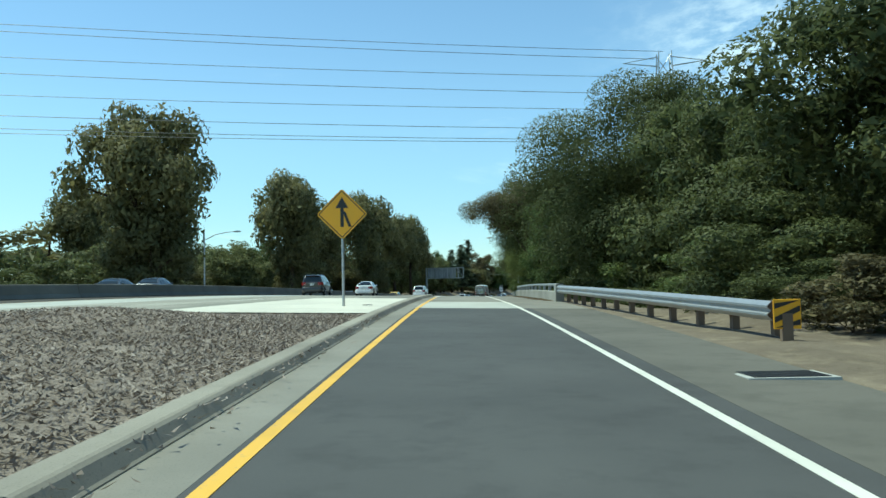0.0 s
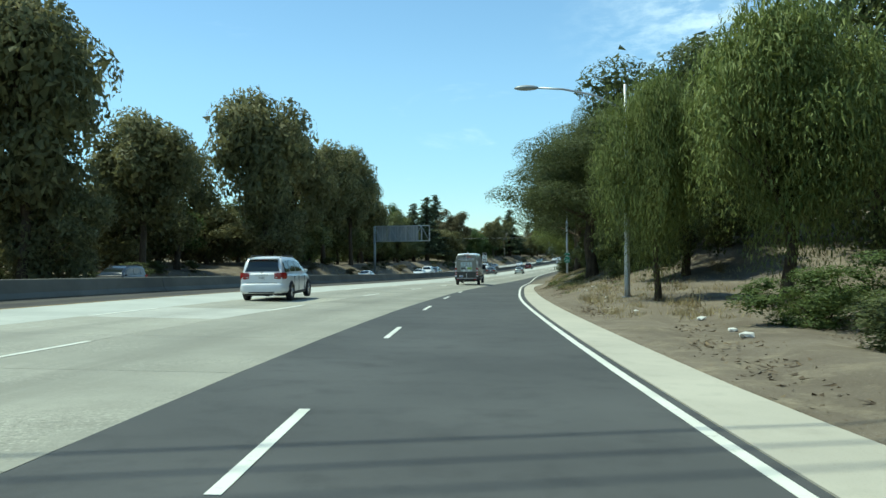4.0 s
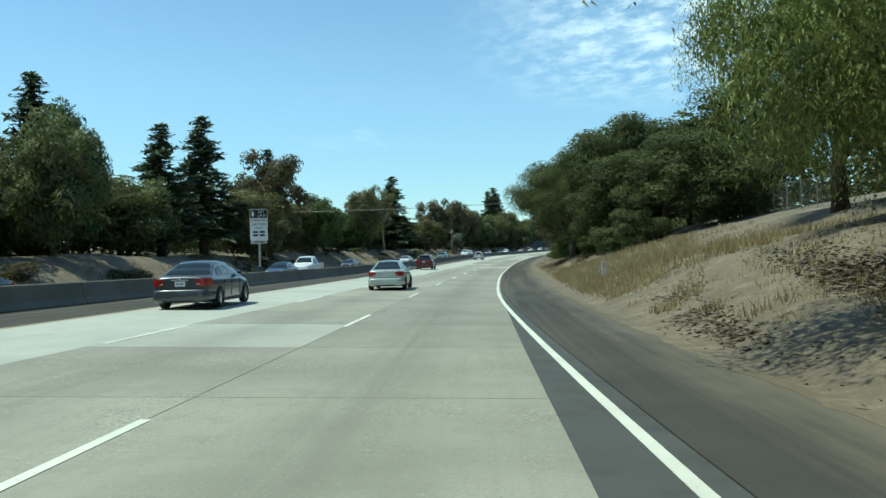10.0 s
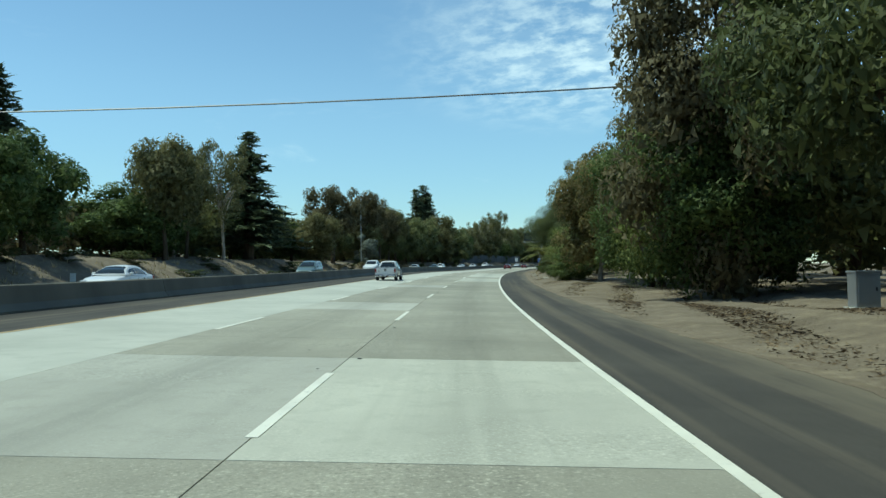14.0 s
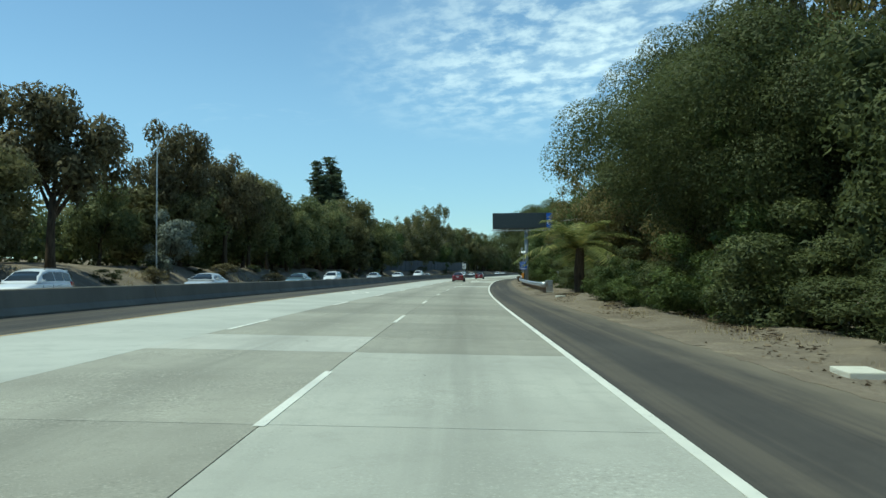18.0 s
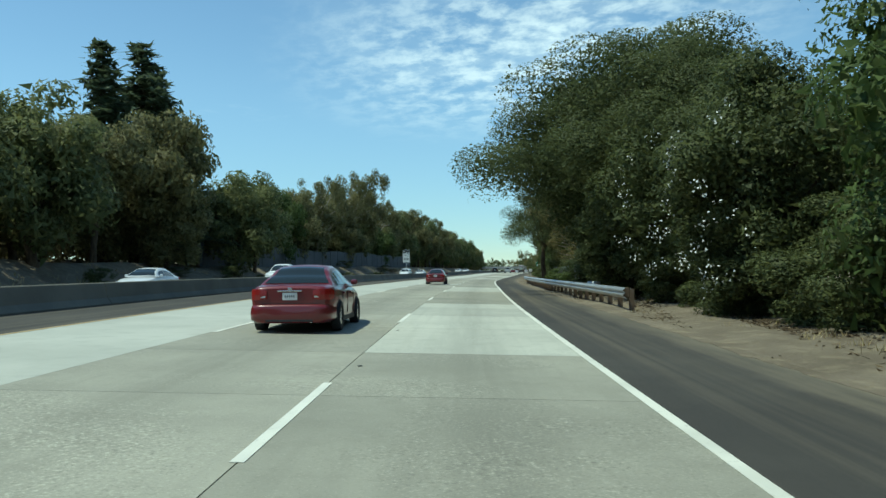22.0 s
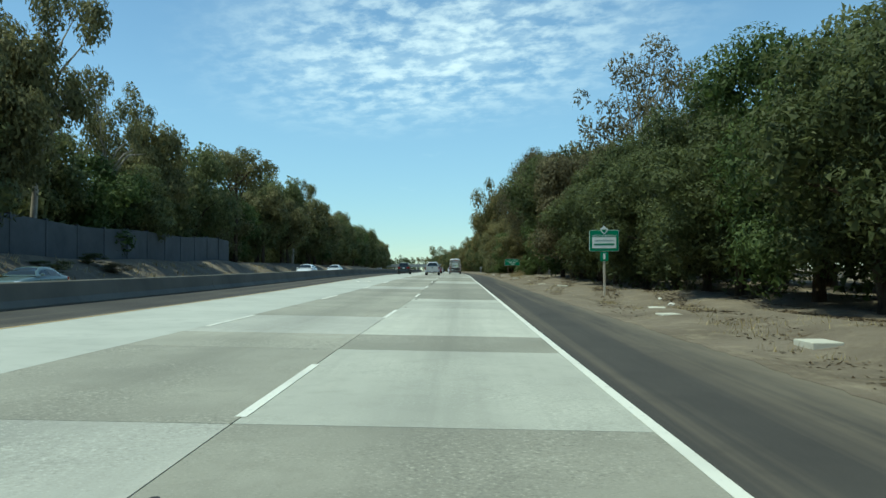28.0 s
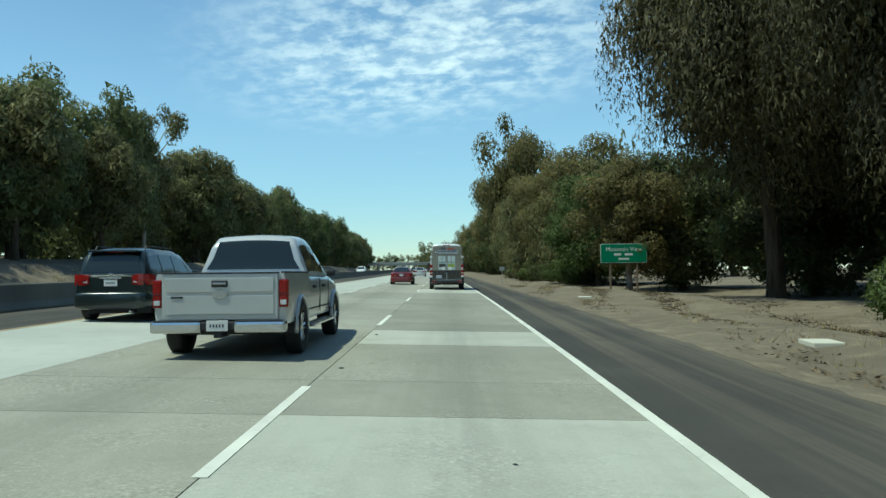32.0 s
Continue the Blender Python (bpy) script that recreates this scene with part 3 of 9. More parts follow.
def build_ground():
    ss = np.concatenate([np.arange(-400, -60, 20.0), np.arange(-60, 800, 3.0), np.arange(800, 2300, 15.0)])
    right = np.array([0.0, 0.05, 0.3, 0.8, 1.4, 2.0, 2.8, 3.6, 4.6, 5.8, 7, 8.5, 10, 12, 14.5, 18, 24, 34, 60, 120, 260, 520])
    left = np.array([0.0, 0.05, 0.5, 1.2, 2, 3, 4.5, 6, 8, 10, 13, 18, 26, 45, 90, 200, 520])
    s = np.clip(ss, -150, 2300)
    e, f = right_edge(s), lane_line(s) + FAR_EDGE
    cols = [f - x for x in left[::-1]] + [f + (e - f) * q for q in (0.02, 0.25, 0.5, 0.75, 0.98)] + [e + x for x in right]
    d = np.stack(cols, 1)
    sg = np.repeat(ss[:, None], d.shape[1], 1)
    sc = np.clip(sg, -150, 2300)
    z = land(sc, d)
    z += np.where((np.abs(d) > 60), 0, 1) * 0.05 * np.sin(sg * 1.7 + d * 2.3) * np.where((d > e[:, None] + 0.7), 1, 0)
    x, y, _ = to_world(sc, d, z)
    cx, cy = frame_at(sc)
    x, y = x + (sg - sc) * cx, y + (sg - sc) * cy
    v = np.stack([x, y, z], -1).reshape(-1, 3)
    n, m = d.shape
    faces = [(i * m + k, i * m + k + 1, (i + 1) * m + k + 1, (i + 1) * m + k) for i in range(n - 1) for k in range(m - 1)]
    ob = new("ground", mesh_of("ground", v, faces, EARTH, True))
    tagged(ob, "dry brown earth verges and banks beside the freeway", "ground", kind="structure")


build_ground()

first_left = lambda s: lane_line(s) - 3.35
hov_left = lambda s: lane_line(s) - 6.75
dark_left = curve((60, -3.0), (79, -2.93), (104, -2.3), (116, -1.95), (128, -1.78), (147, -1.41), (156, -1.2), (168, -0.72), (176, -0.42), (189, 0.08), (198, 0.42), (211, 0.79), (218, 1.0), (235, 1.40), (246, 1.5), (258, 1.68))
main_right = lambda s: np.where(s < 84, lane_line(s) + 3.6, np.where(s < 240, dark_left(s) - 0.004, edge_line(s)))
SEAM = 0.006
strip("road_carpool_lane", -150, 2300, hov_left, lambda s: first_left(s) - SEAM, CONC_NEW, "pale new concrete of the carpool lane", cross=2)
strip("road_median_shoulder", -150, 2300, lambda s: lane_line(s) + BARRIER, lambda s: hov_left(s) - SEAM, ASPH_SH, "dark asphalt shoulder along the median barrier", uv=True)
strip("road_far_carriageway", -150, 2300, lambda s: lane_line(s) + FAR_EDGE + 2.6, lambda s: lane_line(s) + BARRIER - 0.62, CONC, "grey concrete of the opposite carriageway", cross=4)
strip("road_far_shoulder", -150, 2300, lambda s: lane_line(s) + FAR_EDGE, lambda s: lane_line(s) + FAR_EDGE + 2.58, ASPH_SH, "asphalt shoulder of the opposite carriageway", uv=True)
strip("road_shoulder", 240, 2300, lambda s: edge_line(s) + 0.02, right_edge, ASPH_SH, "brown-stained asphalt shoulder", cross=2, uv=True)
yellow_at = curve((-150, -1.5), (0, -1.5), (28, -1.36), (45, -1.24), (60, -1.3), (72, -1.4), (90, -1.4))
strip("road_ramp", -150, 28.3, lambda s: yellow_at(s) - 0.12, lambda s: edge_line(s) + 0.3, ASPH, "dark asphalt on-ramp", cross=3)
strip("road_ramp_shoulder", -150, 28.3, lambda s: edge_line(s) + 0.306, right_edge, ASPH_OLD, "paler worn asphalt shoulder of the ramp", cross=2)
strip("road_ramp_gutter", -150, 53, lambda s: yellow_at(s) - 0.75, lambda s: yellow_at(s) - 0.123, CONC_TAN, "stained concrete gutter along the ramp kerb")
strip("road_bridge_deck", 28.32, 35.7, lambda s: yellow_at(s) - 0.12, lambda s: edge_line(s) + 0.1, CONC_NEW, "pale concrete slab on the ramp bridge", cross=2)
strip("road_bridge_deck_far", 35.72, 69.6, lambda s: yellow_at(s) - 0.12, lambda s: edge_line(s) + 0.1, CONC_TAN, "tan concrete bridge deck", cross=2)
strip("road_bridge_shoulder", 28.32, 78.6, lambda s: edge_line(s) + 0.12, right_edge, CONC_TAN, "tan concrete bridge shoulder", cross=2)
strip("road_bridge_end", 69.62, 78.6, lambda s: lane_line(s) + 3.72, lambda s: edge_line(s) + 0.1, CONC_NEW, "pale concrete approach slab", cross=3)
strip("road_merge_lane", 78.62, 240, dark_left, lambda s: edge_line(s) + 0.12, ASPH, "dark asphalt merging lane", cross=3)
strip("road_gutter", 78.62, 160.5, lambda s: edge_line(s) + 0.14 + 0.7 * smooth(s, 155.5, 160.5) ** 2, right_edge, CONC_GUT, "tan concrete gutter", lift=0.005, step=1.0)
strip("road_outer_shoulder", 153.02, 240, lambda s: edge_line(s) + 0.14, right_edge, ASPH_SH, "dusty asphalt shoulder", cross=2, uv=True)
strip("road_gore", 41, 69.6, lambda s: lane_line(s) + 3.72, lambda s: yellow_at(s) - 0.123, CONC_TAN, "tan concrete gore between ramp and freeway", lift=0.004, cross=2)

# ---------------------------------------------------------------- lines


def painted(name, s0, s1, off, width, mat, label, step=4.0):
    f = off if callable(off) else (lambda s: np.full_like(s, off))
    return strip(name, s0, s1, lambda s: f(s) - width / 2, lambda s: f(s) + width / 2, mat, label, lift=0.006, step=step, thick=0.004, category="road marking")


painted("line_right_edge", -150, 2300, lambda s: edge_line(s) - 0.05 - 0.08 * smooth(s, 98, 118) * (1 - smooth(s, 258, 284)), 0.115, WHITE_LINE, "solid white edge line of the road")
painted("line_yellow_ramp", -150, 49, yellow_at, 0.125, YELLOW_LINE, "solid yellow line along the ramp kerb")
painted("line_gore_broad", 49.1, 79, lambda s: yellow_at(s) - 0.06, 0.26, WHITE_WORN, "broad white gore line")
painted("line_freeway_edge", -150, 83, lambda s: lane_line(s) + 3.55, 0.11, WHITE_LINE, "solid white edge line of the freeway")
painted("line_yellow_median", -150, 2300, lambda s: hov_left(s) + 0.10, 0.09, YELLOW_WORN, "yellow line along the median shoulder")
painted("line_yellow_far", -150, 2300, lambda s: lane_line(s) + BARRIER - 2.0, 0.14, YELLOW_LINE, "yellow line of the opposite carriageway")
painted("line_far_edge", -150, 2300, lambda s: lane_line(s) + FAR_EDGE + 2.8, 0.14, WHITE_LINE, "white edge line of the opposite carriageway")


def dashes(off, first, count, label, group, long=3.66, period=14.63, width=0.10):
    for k in range(count):
        s0 = first + k * period
        ob = painted("lane_dash", s0, s0 + long, off, width, WHITE_LINE, label, step=2.0)
        ob["group"] = group


DASH_AT = spline(np.array([-30, 0, 7, 11, 15, 19, 22, 26, 31, 35, 38, 41, 60.0]), np.array([-203.7, 195.3, 288.4, 341.9, 397.3, 453.7, 495.8, 548.6, 611.4, 663.3, 703.5, 741.6, 994.0]))
for k_ in range(-16, 60):
    dashes(lane_line, float(DASH_AT(k_)), 1, "worn white lane dash on the concrete", "lane dashes")
    dashes(lambda s: first_left(s) + 0.07, float(DASH_AT(k_)) - 3.5, 1, "white lane dash beside the carpool lane", "carpool lane dashes")
dashes(lambda s: np.interp(s, [80, 130], [-1.36, -1.7]), 84.2, 5, "short white dash of the merging lane", "merge dashes", 2.7, 9.95)
dashes(lambda s: lane_line(s) + BARRIER - 5.8, -40, 28, "white lane dash of the opposite carriageway", "far lane dashes", period=29.26)


def diamond(s, d):
    bm = bmesh.new()
    out = [(0, -2.6), (0.62, 0), (0, 2.6), (-0.62, 0)]
    vo, vi = [], []
    for x, y in out:
        for lst, k in ((vo, 1.0), (vi, 0.72)):
            px, py = x * k, y * (1 - (1 - k) * 0.5)
            w = to_world(s + py, d + px, float(deck(s + py, d + px)) + 0.007)
            lst.append(bm.verts.new([float(q) for q in w]))
    for i in range(4):
        bm.faces.new((vo[i], vo[(i + 1) % 4], vi[(i + 1) % 4], vi[i]))
    me = bpy.data.meshes.new("carpool_diamond")
    bm.to_mesh(me)
    bm.free()
    me.materials.append(WHITE_LINE)
    tagged(new("carpool_diamond", me), "white painted diamond on the carpool lane", "road marking", "carpool diamonds", "structure")


for s_ in (297.4, 442.4, 594, 690):
    diamond(s_, float(first_left(s_)) - 1.75)

# ---------------------------------------------------------------- median barrier


def sweep(name, profile, s0, s1, off, mat, parent=None, step=4.0, base=deck, smooth_faces=False):
    """Carries a closed outline of (offset, height) along the road."""
    ss = np.linspace(s0, s1, max(2, int((s1 - s0) / step) + 1))
    o = off(ss) if callable(off) else np.full(len(ss), float(off))
    ring = []
    z0 = base(ss, o)
    for u, h in profile:
        ring.append(np.stack(to_world(ss, o + u, z0 + h), 1))
    n, m = len(ss), len(profile)
    v = np.concatenate(ring)
    f = []
    for k in range(m):
        a, b = k * n, ((k + 1) % m) * n
        f += [(a + i, a + i + 1, b + i + 1, b + i) for i in range(n - 1)]
    f += [tuple(k * n for k in range(m)), tuple(k * n + n - 1 for k in range(m))[::-1]]
    me = mesh_of(name, v, f, mat, smooth_faces)
    bm = bmesh.new()
    bm.from_mesh(me)
    bmesh.ops.recalc_face_normals(bm, faces=bm.faces)
    bm.to_mesh(me)
    bm.free()
    ob = new(name, me)
    if parent:
        ob.parent = parent
    return ob


barrier_at = lambda s: lane_line(s) + BARRIER - 0.31
BARRIER_SECTION = [(-0.31, -0.1), (0.31, -0.1), (0.31, 0.06), (0.18, 0.24), (0.09, 0.68), (0.06, 0.71), (-0.06, 0.71), (-0.09, 0.68), (-0.18, 0.24), (-0.31, 0.06)]
barrier = tagged(new("median_barrier"), "weathered grey concrete median barrier between the carriageways", "barrier", kind="structure")
BARRIER_CUTS = list(np.arange(-150, 800, 19.0)) + [2300.0]
for a_, b_ in zip(BARRIER_CUTS, BARRIER_CUTS[1:]):
    sweep("barrier_section", BARRIER_SECTION, a_ + 0.02, b_ - 0.02, barrier_at, CONC_WALL, barrier)

# ---------------------------------------------------------------- ramp kerb and gore island
KERB = [(-0.24, -0.1), (0.10, -0.1), (0.10, 0.008), (0.08, 0.025), (0.02, 0.125), (-0.01, 0.148), (-0.04, 0.157), (-0.24, 0.162)]
kerb_at = curve((-150, -2.25), (0, -2.25), (25, -2.08), (44, -1.78), (54, -1.6), (70, -1.6))
for a_, b_ in ((-150, -60), (-60, -20), (-20, 4), (4, 16), (16, 28), (28, 40), (40, 52)):
    ob = sweep("ramp_kerb", KERB, a_, b_ - 0.02, kerb_at, CONC_KERB, step=2.0)
    tagged(ob, "worn grey concrete kerb along the ramp", "kerb", "ramp kerb lengths", "structure")


def island(name, s0, s1, left, right, mat, top, label, step=1.0, cross=10):
    ss = np.linspace(s0, s1, int((s1 - s0) / step) + 2)
    l_, r_ = left(ss), right(ss)
    v, m = [], cross + 1
    for k in range(m):
        d = l_ + (r_ - l_) * k / cross
        v.append(np.stack(to_world(ss, d, deck(ss, d) + top(ss, d, k / cross)), 1))
    v = np.stack(v, 1).reshape(-1, 3)
    f = [(i * m + k, i * m + k + 1, (i + 1) * m + k + 1, (i + 1) * m + k) for i in range(len(ss) - 1) for k in range(cross)]
    return tagged(new(name, mesh_of(name, v, f, mat, True)), label, "ground", kind="structure")


def mulch():
    m = Mat("grey_wood_mulch", 0.95, spec=0.1).world_space()
    c = m.mix((0.23, 0.19, 0.15), (0.36, 0.305, 0.25), m.map(m.noise(0.9, 6, 0.7), 0.4, 0.65))
    c = m.mix(c, (0.52, 0.46, 0.39), m.map(m.noise(13, 4, 0.7), 0.58, 0.7, 0, 0.7))
    c = m.mix(c, (0.05, 0.04, 0.03), m.map(m.noise(17, 4, 0.7, (1, 1.7, 1)), 0.57, 0.68, 0, 0.85))
    return m.color(c).bump(m.noise(15, 5, 0.75), 0.9, 0.06).m


MULCH = mulch()
mound = lambda s, k: 0.10 + 0.62 * smooth(k, 0, 0.14) * (1 - np.clip(k, 0, 1)) ** 0.85 * (1 - smooth(s, 12, 21.5))
gore_left = lambda s: lane_line(s) + 6.6
island("gore_mulch", -150, 21.5, gore_left, lambda s: kerb_at(s) - 0.23, MULCH,
       lambda s, d, k: mound(s, k) + 0.02 * np.sin(s * 3 + d * 5), "grey-brown wood mulch in the gore island", cross=16)
island("gore_apron", 21.5, 36, lambda s: np.minimum(gore_left(s) - 2.8, kerb_at(s) - 0.3), lambda s: kerb_at(s) - 0.23, CONC_PALE, lambda s, d, k: 0.14 + 0.0 * s, "pale bleached concrete apron of the gore island")
strip("gore_shoulder", -150, 30, lambda s: lane_line(s) + 3.72, lambda s: gore_left(s) + 0.05, CONC_MID, "concrete shoulder beside the gore island")

# ---------------------------------------------------------------- guard rails and bridge rail
W_RAIL = [(0.0, 0.40), (-0.045, 0.44), (-0.085, 0.48), (-0.085, 0.52), (-0.03, 0.56), (-0.03, 0.59), (-0.085, 0.63), (-0.085, 0.67), (-0.045, 0.71), (0.0, 0.75),
          (0.012, 0.745), (-0.033, 0.70), (-0.073, 0.665), (-0.073, 0.635), (-0.018, 0.595), (-0.018, 0.555), (-0.073, 0.515), (-0.073, 0.485), (-0.033, 0.445), (0.012, 0.405)]


def guard_rail(s0, s1, off, label, spacing=1.9, post_mat=None):
    root = tagged(new("guard_rail"), label, "guard rail", "guard rails", "")
    f = off if callable(off) else (lambda s: np.full_like(np.asarray(s, float), off))
    sweep("rail", W_RAIL, s0, s1, f, STEEL, root, step=1.9, base=lambda s, d: land(s, d + 0.3) * 0 + deck(s, d), smooth_faces=False)
    post = box(-0.075, 0.075, -0.10, 0.10, -0.3, 0.70, 0.008)
    pm = bpy.data.meshes.new("post")
    post.to_mesh(pm)
    post.free()
    pm.materials.append(post_mat or WOOD)
    block = box(-0.10, 0.10, -0.10, 0.10, 0.42, 0.74, 0.01)
    bm_ = bpy.data.meshes.new("spacer")
    block.to_mesh(bm_)
    block.free()
    bm_.materials.append(WOOD)
    for s in np.arange(s0 + 0.5, s1, spacing):
        d = float(f(s))
        hang("post", pm, root, spot(s, d + 0.30, on="deck"))
        hang("spacer", bm_, root, spot(s, d + 0.11, on="deck"))
    return root


rail_a = guard_rail(14.5, 37.2, curve((12, 5.9), (17, 5.5), (24, 5.0), (32, 4.75), (38, 4.65)), "galvanised steel guard rail leading to the bridge rail", post_mat=WOOD)
rail_b = guard_rail(457, 496, curve((450, 6.4), (460, 6.1), (470, 5.8), (500, 5.4)), "galvanised guard rail in front of the message sign")
rail_c = guard_rail(517, 580, curve((510, 5.4), (525, 5.15), (540, 4.95), (555, 4.9), (570, 5.05), (600, 5.3)), "grey steel guard rail under overhanging trees")


def end_piece(s, d, label, striped=False):
    root = thing("rail_end", spot(s, d, on="deck"), label, "guard rail")
    part("post", box(-0.09, 0.09, -0.08, 0.08, -0.3, 0.55, 0.01), WOOD, root)
    if striped:
        plate = part("panel", box(-0.24, 0.24, -0.06, -0.03, 0.28, 0.80, 0.012), SIGN_YELLOW, root, "amber panel with black slanting stripes")
        for k in (-0.22, 0.02, 0.26):
            bm = bmesh.new()
            vs = [bm.verts.new(p) for p in ((-0.22, -0.066, 0.47 + k - 0.10), (0.22, -0.066, 0.67 + k - 0.10), (0.22, -0.066, 0.77 + k - 0.10), (-0.22, -0.066, 0.57 + k - 0.10))]
            for v in vs:
                v.co.z = min(max(v.co.z, 0.30), 0.78)
            bm.faces.new(vs)
            part("stripe", bm, SIGN_BLACK, plate)
    else:
        bm = bmesh.new()
        pts = [(-0.30 + 0.30 * (1 - math.cos(a)), -0.42 * math.sin(a) + 0.1) for a in np.linspace(-0.3, math.pi + 0.3, 12)]
        lo = [bm.verts.new((x, y, 0.36)) for x, y in pts]
        hi = [bm.verts.new((x, y, 0.80)) for x, y in pts]
        for i in range(11):
            bm.faces.new((lo[i], lo[i + 1], hi[i + 1], hi[i]))
        sk = part("terminal", bm, STEEL, root, "rounded steel end shoe", True)
        sk.modifiers.new("Solidify", "SOLIDIFY").thickness = 0.012
    return root


end_piece(14.1, 5.75, "striped amber and black panel at the guard rail end", True)
end_piece(456.6, 6.35, "rounded steel end of the guard rail")
end_piece(528.6, 6.0, "rounded steel end of the guard rail")

# low concrete parapet with a steel rail
parapet = tagged(new("bridge_parapet"), "low concrete bridge parapet with a steel rail on posts", "parapet", kind="structure")
par_at = curve((36, 4.75), (50, 4.75), (70, 4.85), (80, 5.0))
PAR = [(-0.16, -0.1), (0.16, -0.1), (0.16, 0.44), (0.14, 0.47), (-0.14, 0.47), (-0.16, 0.44)]
for a_, b_ in ((37.5, 44), (44, 50.5), (50.5, 57), (57, 63.5), (63.5, 70), (70, 75.4)):
    sweep("parapet_wall", PAR, a_, b_ - 0.03, par_at, CONC_PAR, parapet, step=2.0)
sweep("end_block", [(-0.19, -0.1), (0.19, -0.1), (0.19, 0.86), (0.15, 0.92), (-0.15, 0.92), (-0.19, 0.86)], 75.4, 76.3, par_at, CONC_PAR, parapet, step=0.5)
sweep("end_block", [(-0.19, -0.1), (0.19, -0.1), (0.19, 0.78), (0.15, 0.82), (-0.15, 0.82), (-0.19, 0.78)], 37.0, 37.48, par_at, CONC_PAR, parapet, step=0.5)
sweep("top_rail", [(-0.06, 0.72), (0.06, 0.72), (0.075, 0.76), (0.06, 0.83), (-0.06, 0.83), (-0.075, 0.76)], 37.0, 75.6, par_at, STEEL_PAINT, parapet, step=2.0)
pb = box(-0.07, 0.07, -0.09, 0.09, 0.40, 0.75, 0.015)
post_mesh = bpy.data.meshes.new("rail_post")
pb.to_mesh(post_mesh)
pb.free()
post_mesh.materials.append(STEEL_PAINT)
for s_ in np.arange(38.6, 75, 2.45):
    hang("rail_post", post_mesh, parapet, spot(s_, float(par_at(s_)), on="deck"))

# sound wall on the far bank
wall_far = tagged(new("sound_wall"), "dark grey block sound wall on the far bank", "wall", kind="structure")
for a_ in np.arange(596, 760, 6.0):
    sweep("wall_panel", [(-0.12, -0.4), (0.12, -0.4), (0.12, 3.35), (-0.12, 3.35)], a_ + 0.02, a_ + 5.98, lambda s: lane_line(s) - 36.5, BLOCK_WALL, wall_far, step=6, base=land)
    sweep("wall_post", [(-0.2, -0.4), (0.2, -0.4), (0.2, 3.5), (-0.2, 3.5)], a_ - 0.16, a_ + 0.16, lambda s: lane_line(s) - 36.5, BLOCK_WALL, wall_far, step=1, base=land)
island("gore_nose", 36, 52, lambda s: np.minimum(yellow_at(s) - 0.9, np.interp(s, [36, 52], [-5.6, -1.85])), lambda s: kerb_at(s) - 0.23, CONC_TAN, lambda s, d, k: 0.135 * np.where(k > 0.02, 1, 0.2) + 0.0 * s, "tan concrete nose of the gore island", cross=6)

# ---------------------------------------------------------------- trees
rng = np.random.default_rng(11)


def leaf_mesh(name, centres, normals, sizes, mat, slender=0.55, droop=0.0, soft=None):
    """Many small pointed leaves."""
    n = len(centres)
    nrm = normals / (np.linalg.norm(normals, axis=1, keepdims=True) + 1e-9)
    if soft is not None:
        nrm = nrm * np.where((soft * nrm).sum(1, keepdims=True) < 0, -1, 1)
    ref = rng.normal(size=(n, 3))
    ref[:, 2] -= droop * 3
    a = ref - (ref * nrm).sum(1, keepdims=True) * nrm
    a /= np.linalg.norm(a, axis=1, keepdims=True) + 1e-9
    b = np.cross(nrm, a)
    sz = sizes[:, None]
    v = np.empty((n, 3, 3))
    v[:, 0] = centres - a * sz * 0.5 - b * sz * slender * 0.5
    v[:, 2] = centres + b * sz * slender * 0.6 - a * sz * 0.25
    v[:, 1] = centres + a * sz * 0.75
    me = bpy.data.meshes.new(name)
    me.vertices.add(n * 3)
    me.vertices.foreach_set("co", v.reshape(-1))
    me.loops.add(n * 3)
    me.loops.foreach_set("vertex_index", np.arange(n * 3, dtype=np.int32))
    me.polygons.add(n)
    me.polygons.foreach_set("loop_start", np.arange(0, n * 3, 3, dtype=np.int32))
    me.materials.append(mat)
    me.update(calc_edges=True)
    me.validate()
    if soft is not None:        # leaves catch the light as their clump does
        me.polygons.foreach_set("use_smooth", [True] * n)
        s = soft / (np.linalg.norm(soft, axis=1, keepdims=True) + 1e-9)
        me.normals_split_custom_set(np.repeat(s, 3, 0).tolist())
    return me


